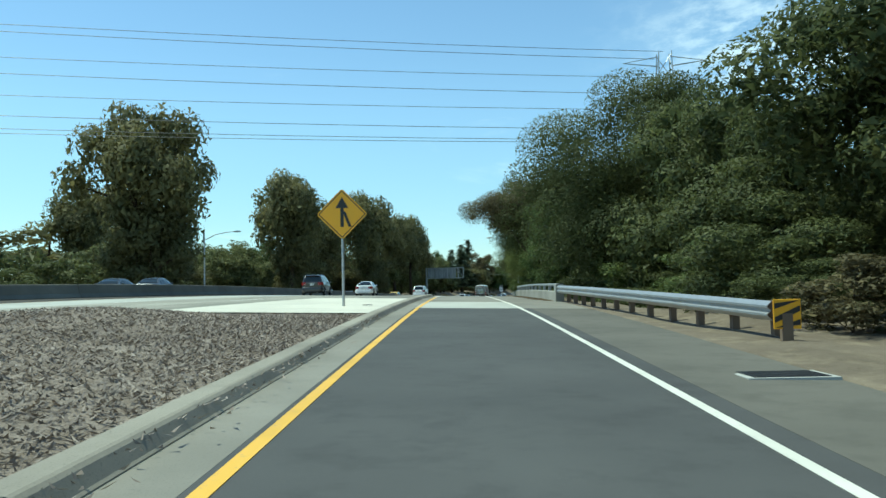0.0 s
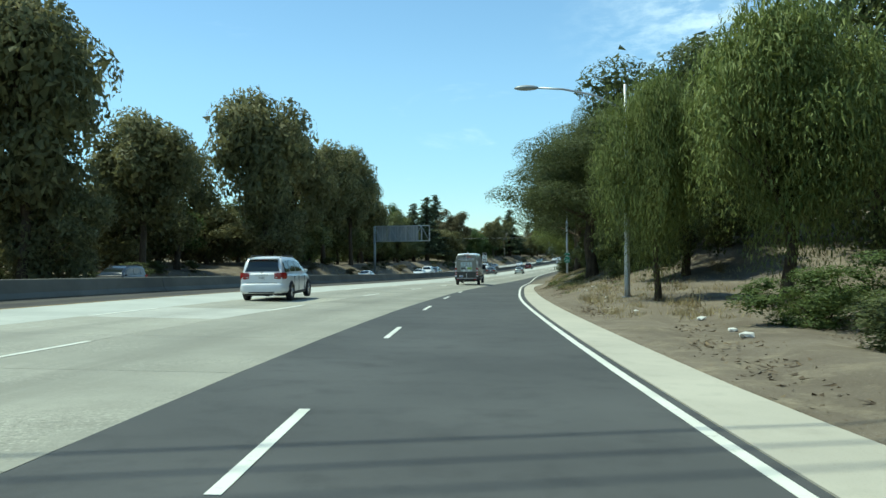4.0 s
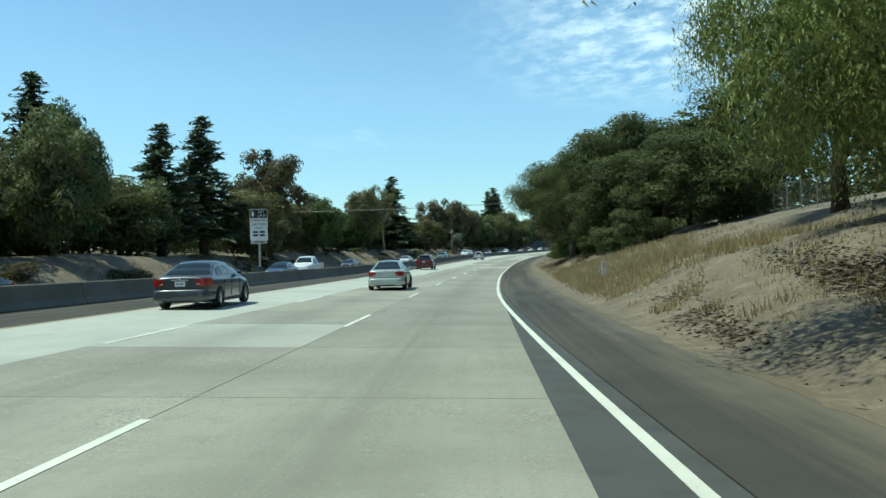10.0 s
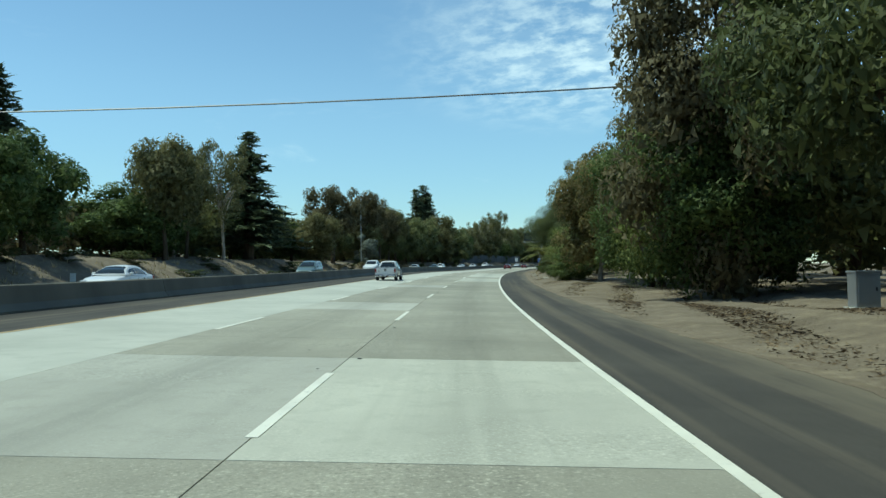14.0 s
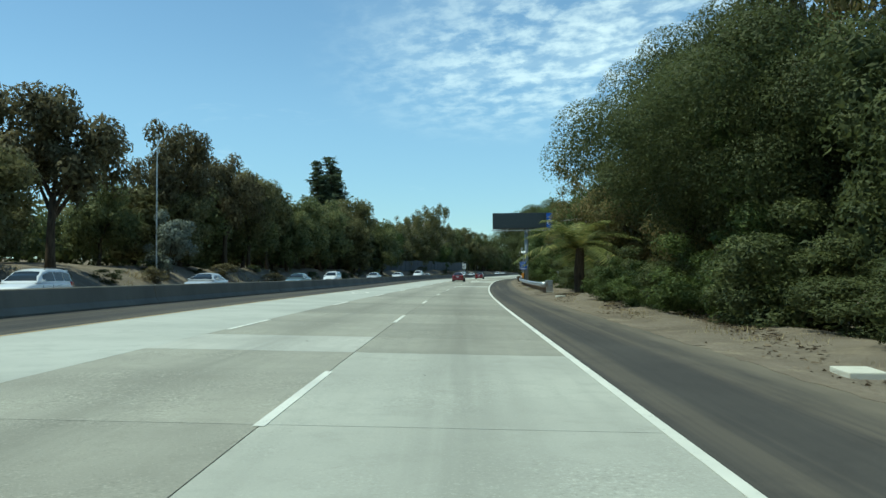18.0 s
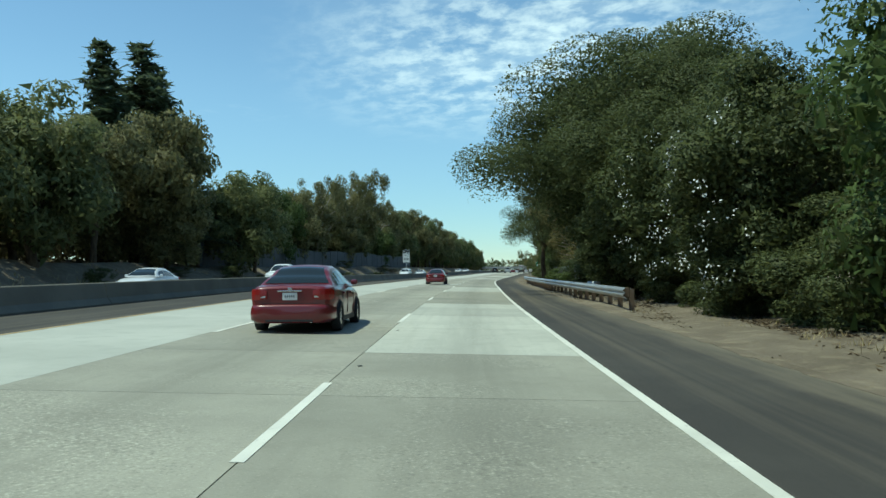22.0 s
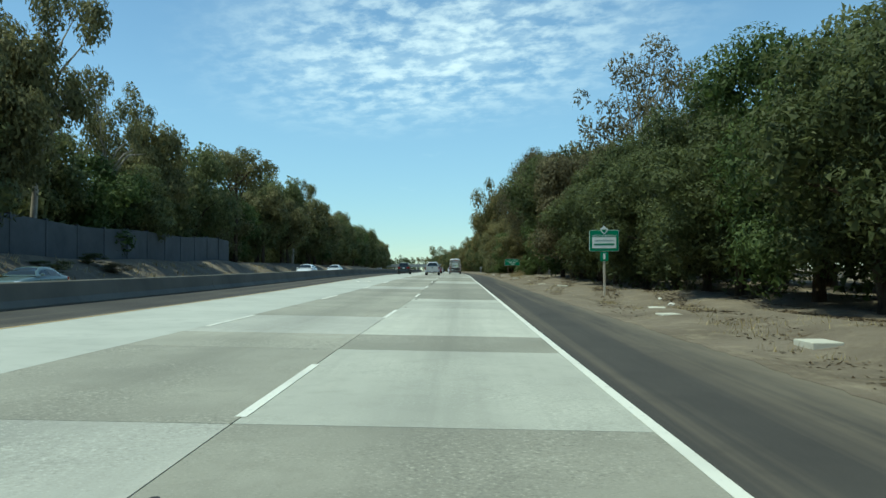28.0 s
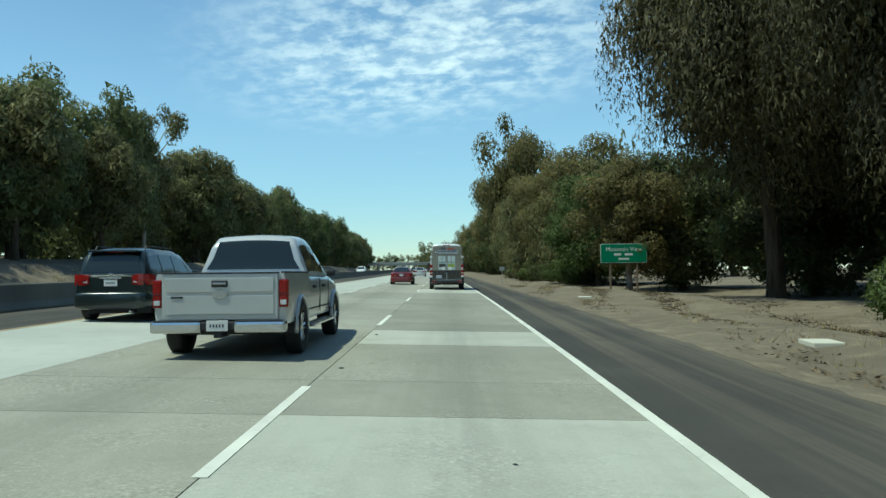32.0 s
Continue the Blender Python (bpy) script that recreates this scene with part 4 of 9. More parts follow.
def clumps(centres, radii, per, size, flat=0.8, mat=None, name="crown", slender=0.6, droop=0.0, fill=0.25):
    """Leaves on the shells of many clumps, and larger dark ones within."""
    cs, ns, sz, so = [], [], [], []
    heart = np.mean(centres, 0) - np.array([0, 0, 1.0])
    for c, r in zip(centres, radii):
        k = max(6, int(per * r * r))
        u = rng.normal(size=(k, 3))
        u /= np.linalg.norm(u, axis=1, keepdims=True)
        under = (u[:, 2] < -0.25) & (rng.random(k) < 0.65)      # leaves crowd the sunny side of a clump
        u[under, 2] *= -1
        rad = r * np.where(rng.random((k, 1)) < 0.75, 0.82 + 0.2 * rng.random((k, 1)), 0.45 + 0.4 * rng.random((k, 1)))
        p = c + u * rad * np.array([1, 1, flat])
        if droop:
            p[:, 2] -= droop * r * rng.random(k) * (0.3 + np.hypot(u[:, 0], u[:, 1]))
        cs.append(p)
        ns.append(u + rng.normal(size=(k, 3)) * 0.55 + np.array([0, 0, 0.25]))
        out = p - heart
        so.append(u * 0.8 + out / (np.linalg.norm(out, axis=1, keepdims=True) + 1e-9) * 0.15 + rng.normal(size=(k, 3)) * 0.17)
        sz.append(size * (0.6 + 0.8 * rng.random(k)))
        q = max(4, int(k * fill * 0.8))
        cs.append(c + rng.normal(size=(q, 3)) * r * 0.28)
        ns.append(rng.normal(size=(q, 3)))
        so.append(ns[-1])
        sz.append(np.full(q, min(size * (1.7 if size < 0.1 else 2.4), r * 0.4)))
    return leaf_mesh(name, np.concatenate(cs), np.concatenate(ns), np.concatenate(sz), mat, slender, droop, np.concatenate(so))


def limbs(name, trunk_h, r0, tips, mat, lean=0.0, sides=7):
    bm = bmesh.new()
    top = Vector((lean, lean * 0.4, trunk_h))
    mid = top * 0.5 + Vector((r0 * 0.5, -r0 * 0.4, 0))
    tube([(0, 0, -0.4), (0, 0, 0.15 * trunk_h), mid, top], [r0 * 1.35, r0, r0 * 0.85, r0 * 0.7], sides + 2, bm)
    for t in tips:
        t = Vector(t)
        start = top * (0.62 + 0.38 * rng.random())
        bend = start.lerp(t, 0.5) + Vector(rng.normal(size=3) * 0.25) + Vector((0, 0, 0.12 * (t - start).length))
        tube([start, bend, t], [r0 * 0.5, r0 * 0.3, r0 * 0.08], sides - 2, bm, False)
    me = bpy.data.meshes.new(name)
    bm.to_mesh(me)
    bm.free()
    me.materials.append(mat)
    me.polygons.foreach_set("use_smooth", [True] * len(me.polygons))
    return me


def envelope(kind, k):
    """Clump centres and radii of a crown for a tree 10 m high and 5 m from trunk to rim."""
    out, rad = [], []
    while len(out) < k:
        u = rng.normal(size=3)
        u /= np.linalg.norm(u)
        r = rng.random() ** 0.38
        if kind == "oak":
            p = np.array([u[0] * 4.1 * r, u[1] * 4.1 * r, 5.5 + u[2] * 3.4 * r])
            s = 0.9 + 0.75 * rng.random()
        elif kind == "skirt":           # leaves to the ground
            p = np.array([u[0] * 3.9 * r, u[1] * 3.9 * r, 4.6 + u[2] * 4.3 * r])
            s = 0.9 + 0.8 * rng.random()
        elif kind == "tall":
            p = np.array([u[0] * 3.4 * r, u[1] * 3.4 * r, 6.2 + u[2] * 3.3 * r])
            s = 1.0 + 0.8 * rng.random()
        elif kind == "dome":
            p = np.array([u[0] * 4.2 * r, u[1] * 4.2 * r, 4.6 + abs(u[2]) * 4.6 * r - 0.9 * rng.random()])
            s = 0.8 + 0.5 * rng.random()
        elif kind == "shelf":           # a wide crown carried high over the road
            q = math.hypot(u[0], u[1]) * r
            p = np.array([u[0] * 4.3 * r, u[1] * 4.3 * r, 5.6 + 1.0 * q + abs(u[2]) * 3.4 * r])
            s = 0.75 + 0.45 * rng.random()
        elif kind == "umbrella":
            p = np.array([u[0] * 4.4 * r, u[1] * 4.4 * r, 8.0 + u[2] * 1.6 * r])
            s = 0.7 + 0.6 * rng.random()
        elif kind == "airy":
            p = np.array([u[0] * 4.2 * r, u[1] * 4.2 * r, 6.0 + u[2] * 3.7 * r])
            s = 0.45 + 0.5 * rng.random()
        else:                           # bush, to be scaled flat
            p = np.array([u[0] * 4.0 * r, u[1] * 4.0 * r, 4.4 + u[2] * 4.4 * r])
            s = 0.9 + 0.9 * rng.random()
        if p[2] < s * 0.5 and kind not in ("skirt", "bush"):
            continue
        out.append(p)
        rad.append(s)
    return np.array(out), np.array(rad)


PROTO = {}


def proto(key, shape, k, per, size, leaf, wood=BARK, r0=0.28, trunk=4.0, slender=0.6, droop=0.0, fill=0.25, tips=6):
    c, r = envelope(shape, k)
    crown = clumps(c, r, per, size, 0.85, leaf, "crown", slender, droop, fill)
    co = np.empty(len(crown.vertices) * 3)
    crown.vertices.foreach_get("co", co)
    co = co.reshape(-1, 3)
    k_ = np.array([5.0 / np.quantile(np.hypot(co[:, 0], co[:, 1]), 0.985)] * 2 + [10.0 / np.quantile(co[:, 2], 0.997)])
    crown.vertices.foreach_set("co", (co * k_).reshape(-1))
    crown.update()
    c = c * k_
    pick = c[rng.permutation(len(c))[:tips]]
    PROTO[key] = (limbs("trunk", trunk, r0, [tuple(p) for p in pick], wood, 0.15), crown)


proto("oak_a", "oak", 46, 360, 0.13, LEAF_OAK)
proto("oak_b", "oak", 52, 360, 0.13, LEAF_OAK)
proto("oak_low", "skirt", 56, 330, 0.132, LEAF_OAK, trunk=3.0)
proto("oak_low_b", "skirt", 56, 330, 0.132, LEAF_GREEN, trunk=3.0)
proto("brown_a", "skirt", 50, 330, 0.132, LEAF_BROWN, trunk=3.4)
proto("brown_b", "oak", 50, 360, 0.13, LEAF_BROWN, trunk=4.0)
proto("oak_fine", "oak", 50, 1250, 0.068, LEAF_OAK)
proto("over_fine", "dome", 66, 880, 0.074, LEAF_OAK, trunk=4.6, fill=0.2)
proto("over_open", "dome", 60, 700, 0.074, LEAF_OAK, trunk=4.6, fill=0.16)
proto("syc_fine", "airy", 80, 640, 0.062, LEAF_SYC, BARK_PALE, 0.24, 4.2, 0.8, tips=12, fill=0.08)
proto("brown_fine", "shelf", 92, 1000, 0.068, LEAF_BROWN, trunk=5.0)
proto("pepper_weep", "tall", 72, 420, 0.15, LEAF_PEPPER, trunk=3.6, slender=0.24, droop=1.3)
proto("pepper_fine", "oak", 44, 1300, 0.085, LEAF_PEPPER, trunk=3.2, slender=0.3, droop=0.65)
proto("pepper_a", "oak", 46, 620, 0.12, LEAF_PEPPER, trunk=3.2, slender=0.28, droop=1.1)
proto("pepper_b", "skirt", 46, 620, 0.12, LEAF_PEPPER, trunk=3.2, slender=0.28, droop=1.1)
proto("weep_a", "tall", 74, 900, 0.105, LEAF_WEEP, trunk=4.5, slender=0.42, droop=0.7)
proto("syc_a", "airy", 60, 300, 0.12, LEAF_SYC, BARK_PALE, 0.26, 4.2, 0.8, tips=12, fill=0.1)
proto("syc_b", "skirt", 52, 400, 0.13, LEAF_SYC, BARK_PALE, 0.26, 4.2, 0.8, tips=12, fill=0.15)
proto("airy_euc", "airy", 46, 170, 0.19, LEAF_BROWN, BARK_PALE, 0.20, 5.0, 0.45, tips=16, fill=0.05)
proto("bush_a", "bush", 30, 250, 0.165, LEAF_BUSH, trunk=1.0, r0=0.12, tips=4)
proto("bush_b", "bush", 30, 250, 0.165, LEAF_OAK, trunk=1.0, r0=0.12, tips=4)
proto("bush_rust", "bush", 26, 100, 0.30, LEAF_BROWN, trunk=1.0, r0=0.12, tips=4)
proto("bush_far", "bush", 22, 40, 0.42, LEAF_OAK, trunk=1.0, r0=0.12, tips=4)
proto("bush_far_rust", "bush", 22, 40, 0.42, LEAF_BROWN, trunk=1.0, r0=0.12, tips=4)
proto("silver", "skirt", 30, 160, 0.26, LEAF_SILVER, trunk=2.0, r0=0.15)
proto("woods_a", "bush", 26, 24, 0.50, LEAF_OAK, trunk=1.0)
proto("woods_b", "bush", 26, 24, 0.50, LEAF_EUC, trunk=1.0)
proto("weep_far", "skirt", 40, 110, 0.30, LEAF_EUC, trunk=4.5, slender=0.3, droop=1.2)
proto("mid_a", "skirt", 48, 230, 0.155, LEAF_OAK, trunk=3.0)
proto("mid_b", "skirt", 48, 230, 0.155, LEAF_SYC, trunk=3.0)
# broad trees that stay across the carriageway: larger, fewer leaves
proto("euc_far", "tall", 54, 125, 0.235, LEAF_EUC, trunk=5.0, r0=0.3, tips=8)
proto("euc_far_b", "oak", 54, 125, 0.235, LEAF_EUC, trunk=4.0, r0=0.3, tips=8)
proto("euc_low", "skirt", 54, 125, 0.235, LEAF_EUC, trunk=3.0)
# the oak here wears the leaf colour with haze painted in
proto("oak_far", "skirt", 54, 125, 0.235, LEAF_HAZED, trunk=3.0)
proto("green_far", "skirt", 54, 125, 0.235, LEAF_GREEN, trunk=3.0)
proto("euc_open", "airy", 64, 230, 0.20, LEAF_EUC, BARK_PALE, 0.24, 5.0, 0.5, tips=16, fill=0.12)
proto("dome_far", "dome", 60, 150, 0.22, LEAF_BROWN, trunk=4.0, r0=0.3)
proto("umbrella_far", "umbrella", 40, 170, 0.22, LEAF_EUC, trunk=8.0, r0=0.22, tips=12, fill=0.1)


def conifer(key, thin=1.0):
    tip, layers = 10.0, 34
    cs, ns, sz = [], [], []
    bm = bmesh.new()
    tube([(0, 0, -0.4), (0, 0, 4), (0, 0, tip - 0.3)], [0.20, 0.14, 0.02], 8, bm)
    for i in range(layers):
        z = 1.2 + (tip - 1.4) * (i / layers) ** 1.02
        reach = (2.5 * (1 - z / (tip + 0.2)) ** 1.0 + 0.10) * thin
        for _ in range(7 if z < 8 else 4):
            a, ln = rng.random() * math.tau, reach * (0.55 + 0.55 * rng.random())
            tube([(0, 0, z + 0.15), (math.cos(a) * ln, math.sin(a) * ln, z - 0.18 * ln)], [0.03, 0.008], 3, bm, False)
            q = int(20 * ln) + 5
            t = (0.15 + 0.85 * rng.random(q)) * ln
            p = np.stack([np.cos(a) * t, np.sin(a) * t, z + 0.12 - 0.2 * t], 1) + rng.normal(size=(q, 3)) * np.array([0.09, 0.09, 0.05])
            cs.append(p)
            ns.append(rng.normal(size=(q, 3)) * 0.5 + np.array([0, 0, 1]))
            sz.append(0.24 + 0.22 * rng.random(q))
    me = bpy.data.meshes.new("trunk")
    bm.to_mesh(me)
    bm.free()
    me.materials.append(BARK)
    PROTO[key] = (me, leaf_mesh("crown", np.concatenate(cs), np.concatenate(ns), np.concatenate(sz), LEAF_CON, 0.35, 0.1))


conifer("conifer_a", 1.0)
conifer("conifer_b", 0.95)

SPEC = {  # name, label, category
    "oak": ("oak_tree", "dark green oak with a dense rounded crown", "tree"),
    "over": ("oak_tree", "dark oak with a broad crown reaching over the road", "tree"),
    "brown": ("brownish_tree", "tree with brownish drooping leaves", "tree"),
    "pepper": ("pepper_tree", "bright green weeping pepper tree", "tree"),
    "weep": ("weeping_eucalyptus", "tall eucalyptus with hanging olive leaves", "tree"),
    "syc": ("sycamore_tree", "sycamore with pale bark and yellowing leaves", "tree"),
    "airy": ("sparse_eucalyptus", "tall sparse eucalyptus with pale branches", "tree"),
    "bush": ("shrub", "rounded green roadside shrub", "shrub"),
    "silver": ("silvery_tree", "small tree with silvery pale leaves", "tree"),
    "euc": ("eucalyptus_tree", "large dark eucalyptus on the far bank", "tree"),
    "green": ("broadleaf_tree", "mid-green broadleaf tree on the far bank", "tree"),
    "dome": ("domed_tree", "brownish tree with a dome-shaped crown", "tree"),
    "umbrella": ("umbrella_tree", "tree with a flat umbrella-shaped crown", "tree"),
    "woods": ("distant_tree", "distant dark green tree in the far woods", "tree"),
    "mid": ("roadside_tree", "dense green roadside tree", "tree"),
    "conifer": ("conifer_tree", "tall narrow dark conifer", "tree"),
}


def plant(key, s, d, h, w, turn=None, label="", group="", sink=0.0):
    """A tree at station s, offset d; h metres high, w from trunk to rim."""
    name, text, cat = SPEC[key.split("_")[0]]
    sink = sink or (0.10 * h if key.startswith("bush") else 0.0)
    root = thing(name, spot(s, d, -sink, rng.random() * 360 if turn is None else turn), label or text, cat, group)
    wide = 1.45 if key.startswith("conifer") else 5.0
    root.scale = (w / wide, w / wide, h / 10.0)
    trunk, crown = PROTO[key]
    hang("trunk", trunk, root)
    hang("crown", crown, root)
    return root


# far bank: the single trees that stand out
for key, s, d, h, w in (
        ("euc_far_b", 93, -38, 22.4, 8.9), ("euc_far", 118, -62, 17.0, 5.2), ("euc_far", 135, -34, 22.5, 6.8), ("euc_far", 160, -38, 16, 6), ("euc_far_b", 172, -40, 15, 6),
        ("euc_far", 188, -35, 24.5, 7.2), ("euc_far_b", 205, -37, 20, 7), ("euc_far", 222, -37, 21, 7), ("euc_far", 236, -36, 22.5, 6.5), ("euc_far_b", 250, -38, 17, 6),
        ("conifer_a", 310, -38.5, 18.4, 4.8), ("conifer_b", 301, -40, 16.4, 4.4), ("conifer_a", 285, -46, 19, 4.5), ("oak_far", 272, -36, 12, 4.5), ("green_far", 279, -39, 14, 4.0),
        ("dome_far", 326, -35, 15.4, 7.0), ("green_far", 350, -36, 10.4, 5.5), ("green_far", 360, -37, 10, 5), ("conifer_b", 392, -62, 23.5, 5.6), ("euc_far", 385, -36, 13.6, 4.4), ("euc_far", 393, -37, 12.4, 3.5),
        ("euc_open", 403, -36, 16.0, 4.2), ("euc_open", 396, -40, 13.6, 3.8), ("conifer_a", 416, -37, 19.4, 5.4), ("dome_far", 458, -35, 15.6, 6.6), ("conifer_b", 425, -41, 15.5, 3.6), ("silver", 478, -33, 7.2, 3.0),
        ("dome_far", 487, -36, 16.8, 5.6), ("oak_far", 476, -40, 9.5, 4), ("euc_far", 514, -36, 14.5, 4.5), ("conifer_b", 583, -44, 26.5, 6.0), ("conifer_a", 592, -43.5, 28.5, 6.8), ("conifer_a", 600, -45, 26, 6.4),
        ("oak_far", 531, -35, 12, 5.2), ("oak_far", 543, -37, 13, 6), ("oak_far", 554, -35, 14, 7), ("euc_far", 566, -36, 13.5, 5), ("oak_far", 532, -40, 13, 6), ("euc_far_b", 577, -34, 16.5, 6.5), ("oak_far", 598, -33, 13.5, 6.6),
        ("oak_far", 608, -34, 14, 4.8), ("conifer_a", 620, -40, 14, 3.2), ("green_far", 632, -38, 13, 5.0), ("euc_open", 655, -38, 18.5, 5.2), ("euc_far_b", 646, -40, 14, 5.0), ("euc_open", 668, -40, 18, 5.2),
        ("euc_open", 688, -40, 22.5, 6.6), ("euc_far_b", 679, -41, 17, 5), ("euc_far_b", 700, -40, 19, 6), ("umbrella_far", 778, -39.5, 20.5, 7.6), ("euc_open", 706, -39.5, 25.5, 6.8), ("euc_open", 724, -40, 21.5, 5.0), ("euc_far_b", 737, -40, 17.5, 5.6), ("euc_far_b", 858, -39.5, 18, 7), ("euc_far", 800, -39.5, 15.8, 5.6), ("euc_open", 833, -39.5, 20.5, 6.0), ("euc_far_b", 814, -37, 13.8, 5), ("euc_far_b", 868, -39.5, 16.5, 7), ("euc_far", 888, -40, 16, 7), ("dome_far", 504, -36, 16, 5.4), ("euc_far", 526, -37, 14.5, 4.5)):
    plant(key, s, d - 1.0, h * 1.04, w * 1.04)

# far bank: the long rows between and behind
for i, s in enumerate(np.arange(100, 1500, 9.0)):
    hi = np.interp(s, [100, 140, 250, 262, 380, 470, 520, 590, 700, 720, 840, 1000, 1500], [7, 10, 12, 9, 8, 10, 12, 13, 13, 14, 17, 19, 18])
    if 350 < s < 372 or 300 < s < 330 or 460 < s < 486:
        continue
    d = -40 - 6 * rng.random() + float(lane_line(s)) + 1.6
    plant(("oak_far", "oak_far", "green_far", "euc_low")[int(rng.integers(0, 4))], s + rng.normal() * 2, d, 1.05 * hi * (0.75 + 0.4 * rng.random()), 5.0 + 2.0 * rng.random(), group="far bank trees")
for s in np.arange(110, 720, 9.0):
    plant(("bush_far", "bush_far", "bush_far", "bush_far_rust")[int(rng.integers(0, 4))], s + rng.normal() * 3, -31.0 - 5.5 * rng.random() + float(lane_line(s)) + 1.6, 0.9 + 1.3 * rng.random(), 1.2 + 1.3 * rng.random(), group="far bank shrubs")
for s in np.arange(-60, 110, 8.0):
    plant("bush_far", s, float(lane_line(s)) - 34 - 8 * rng.random(), 3.0 + 2 * rng.random(), 4 + 2 * rng.random(), group="far hedge")

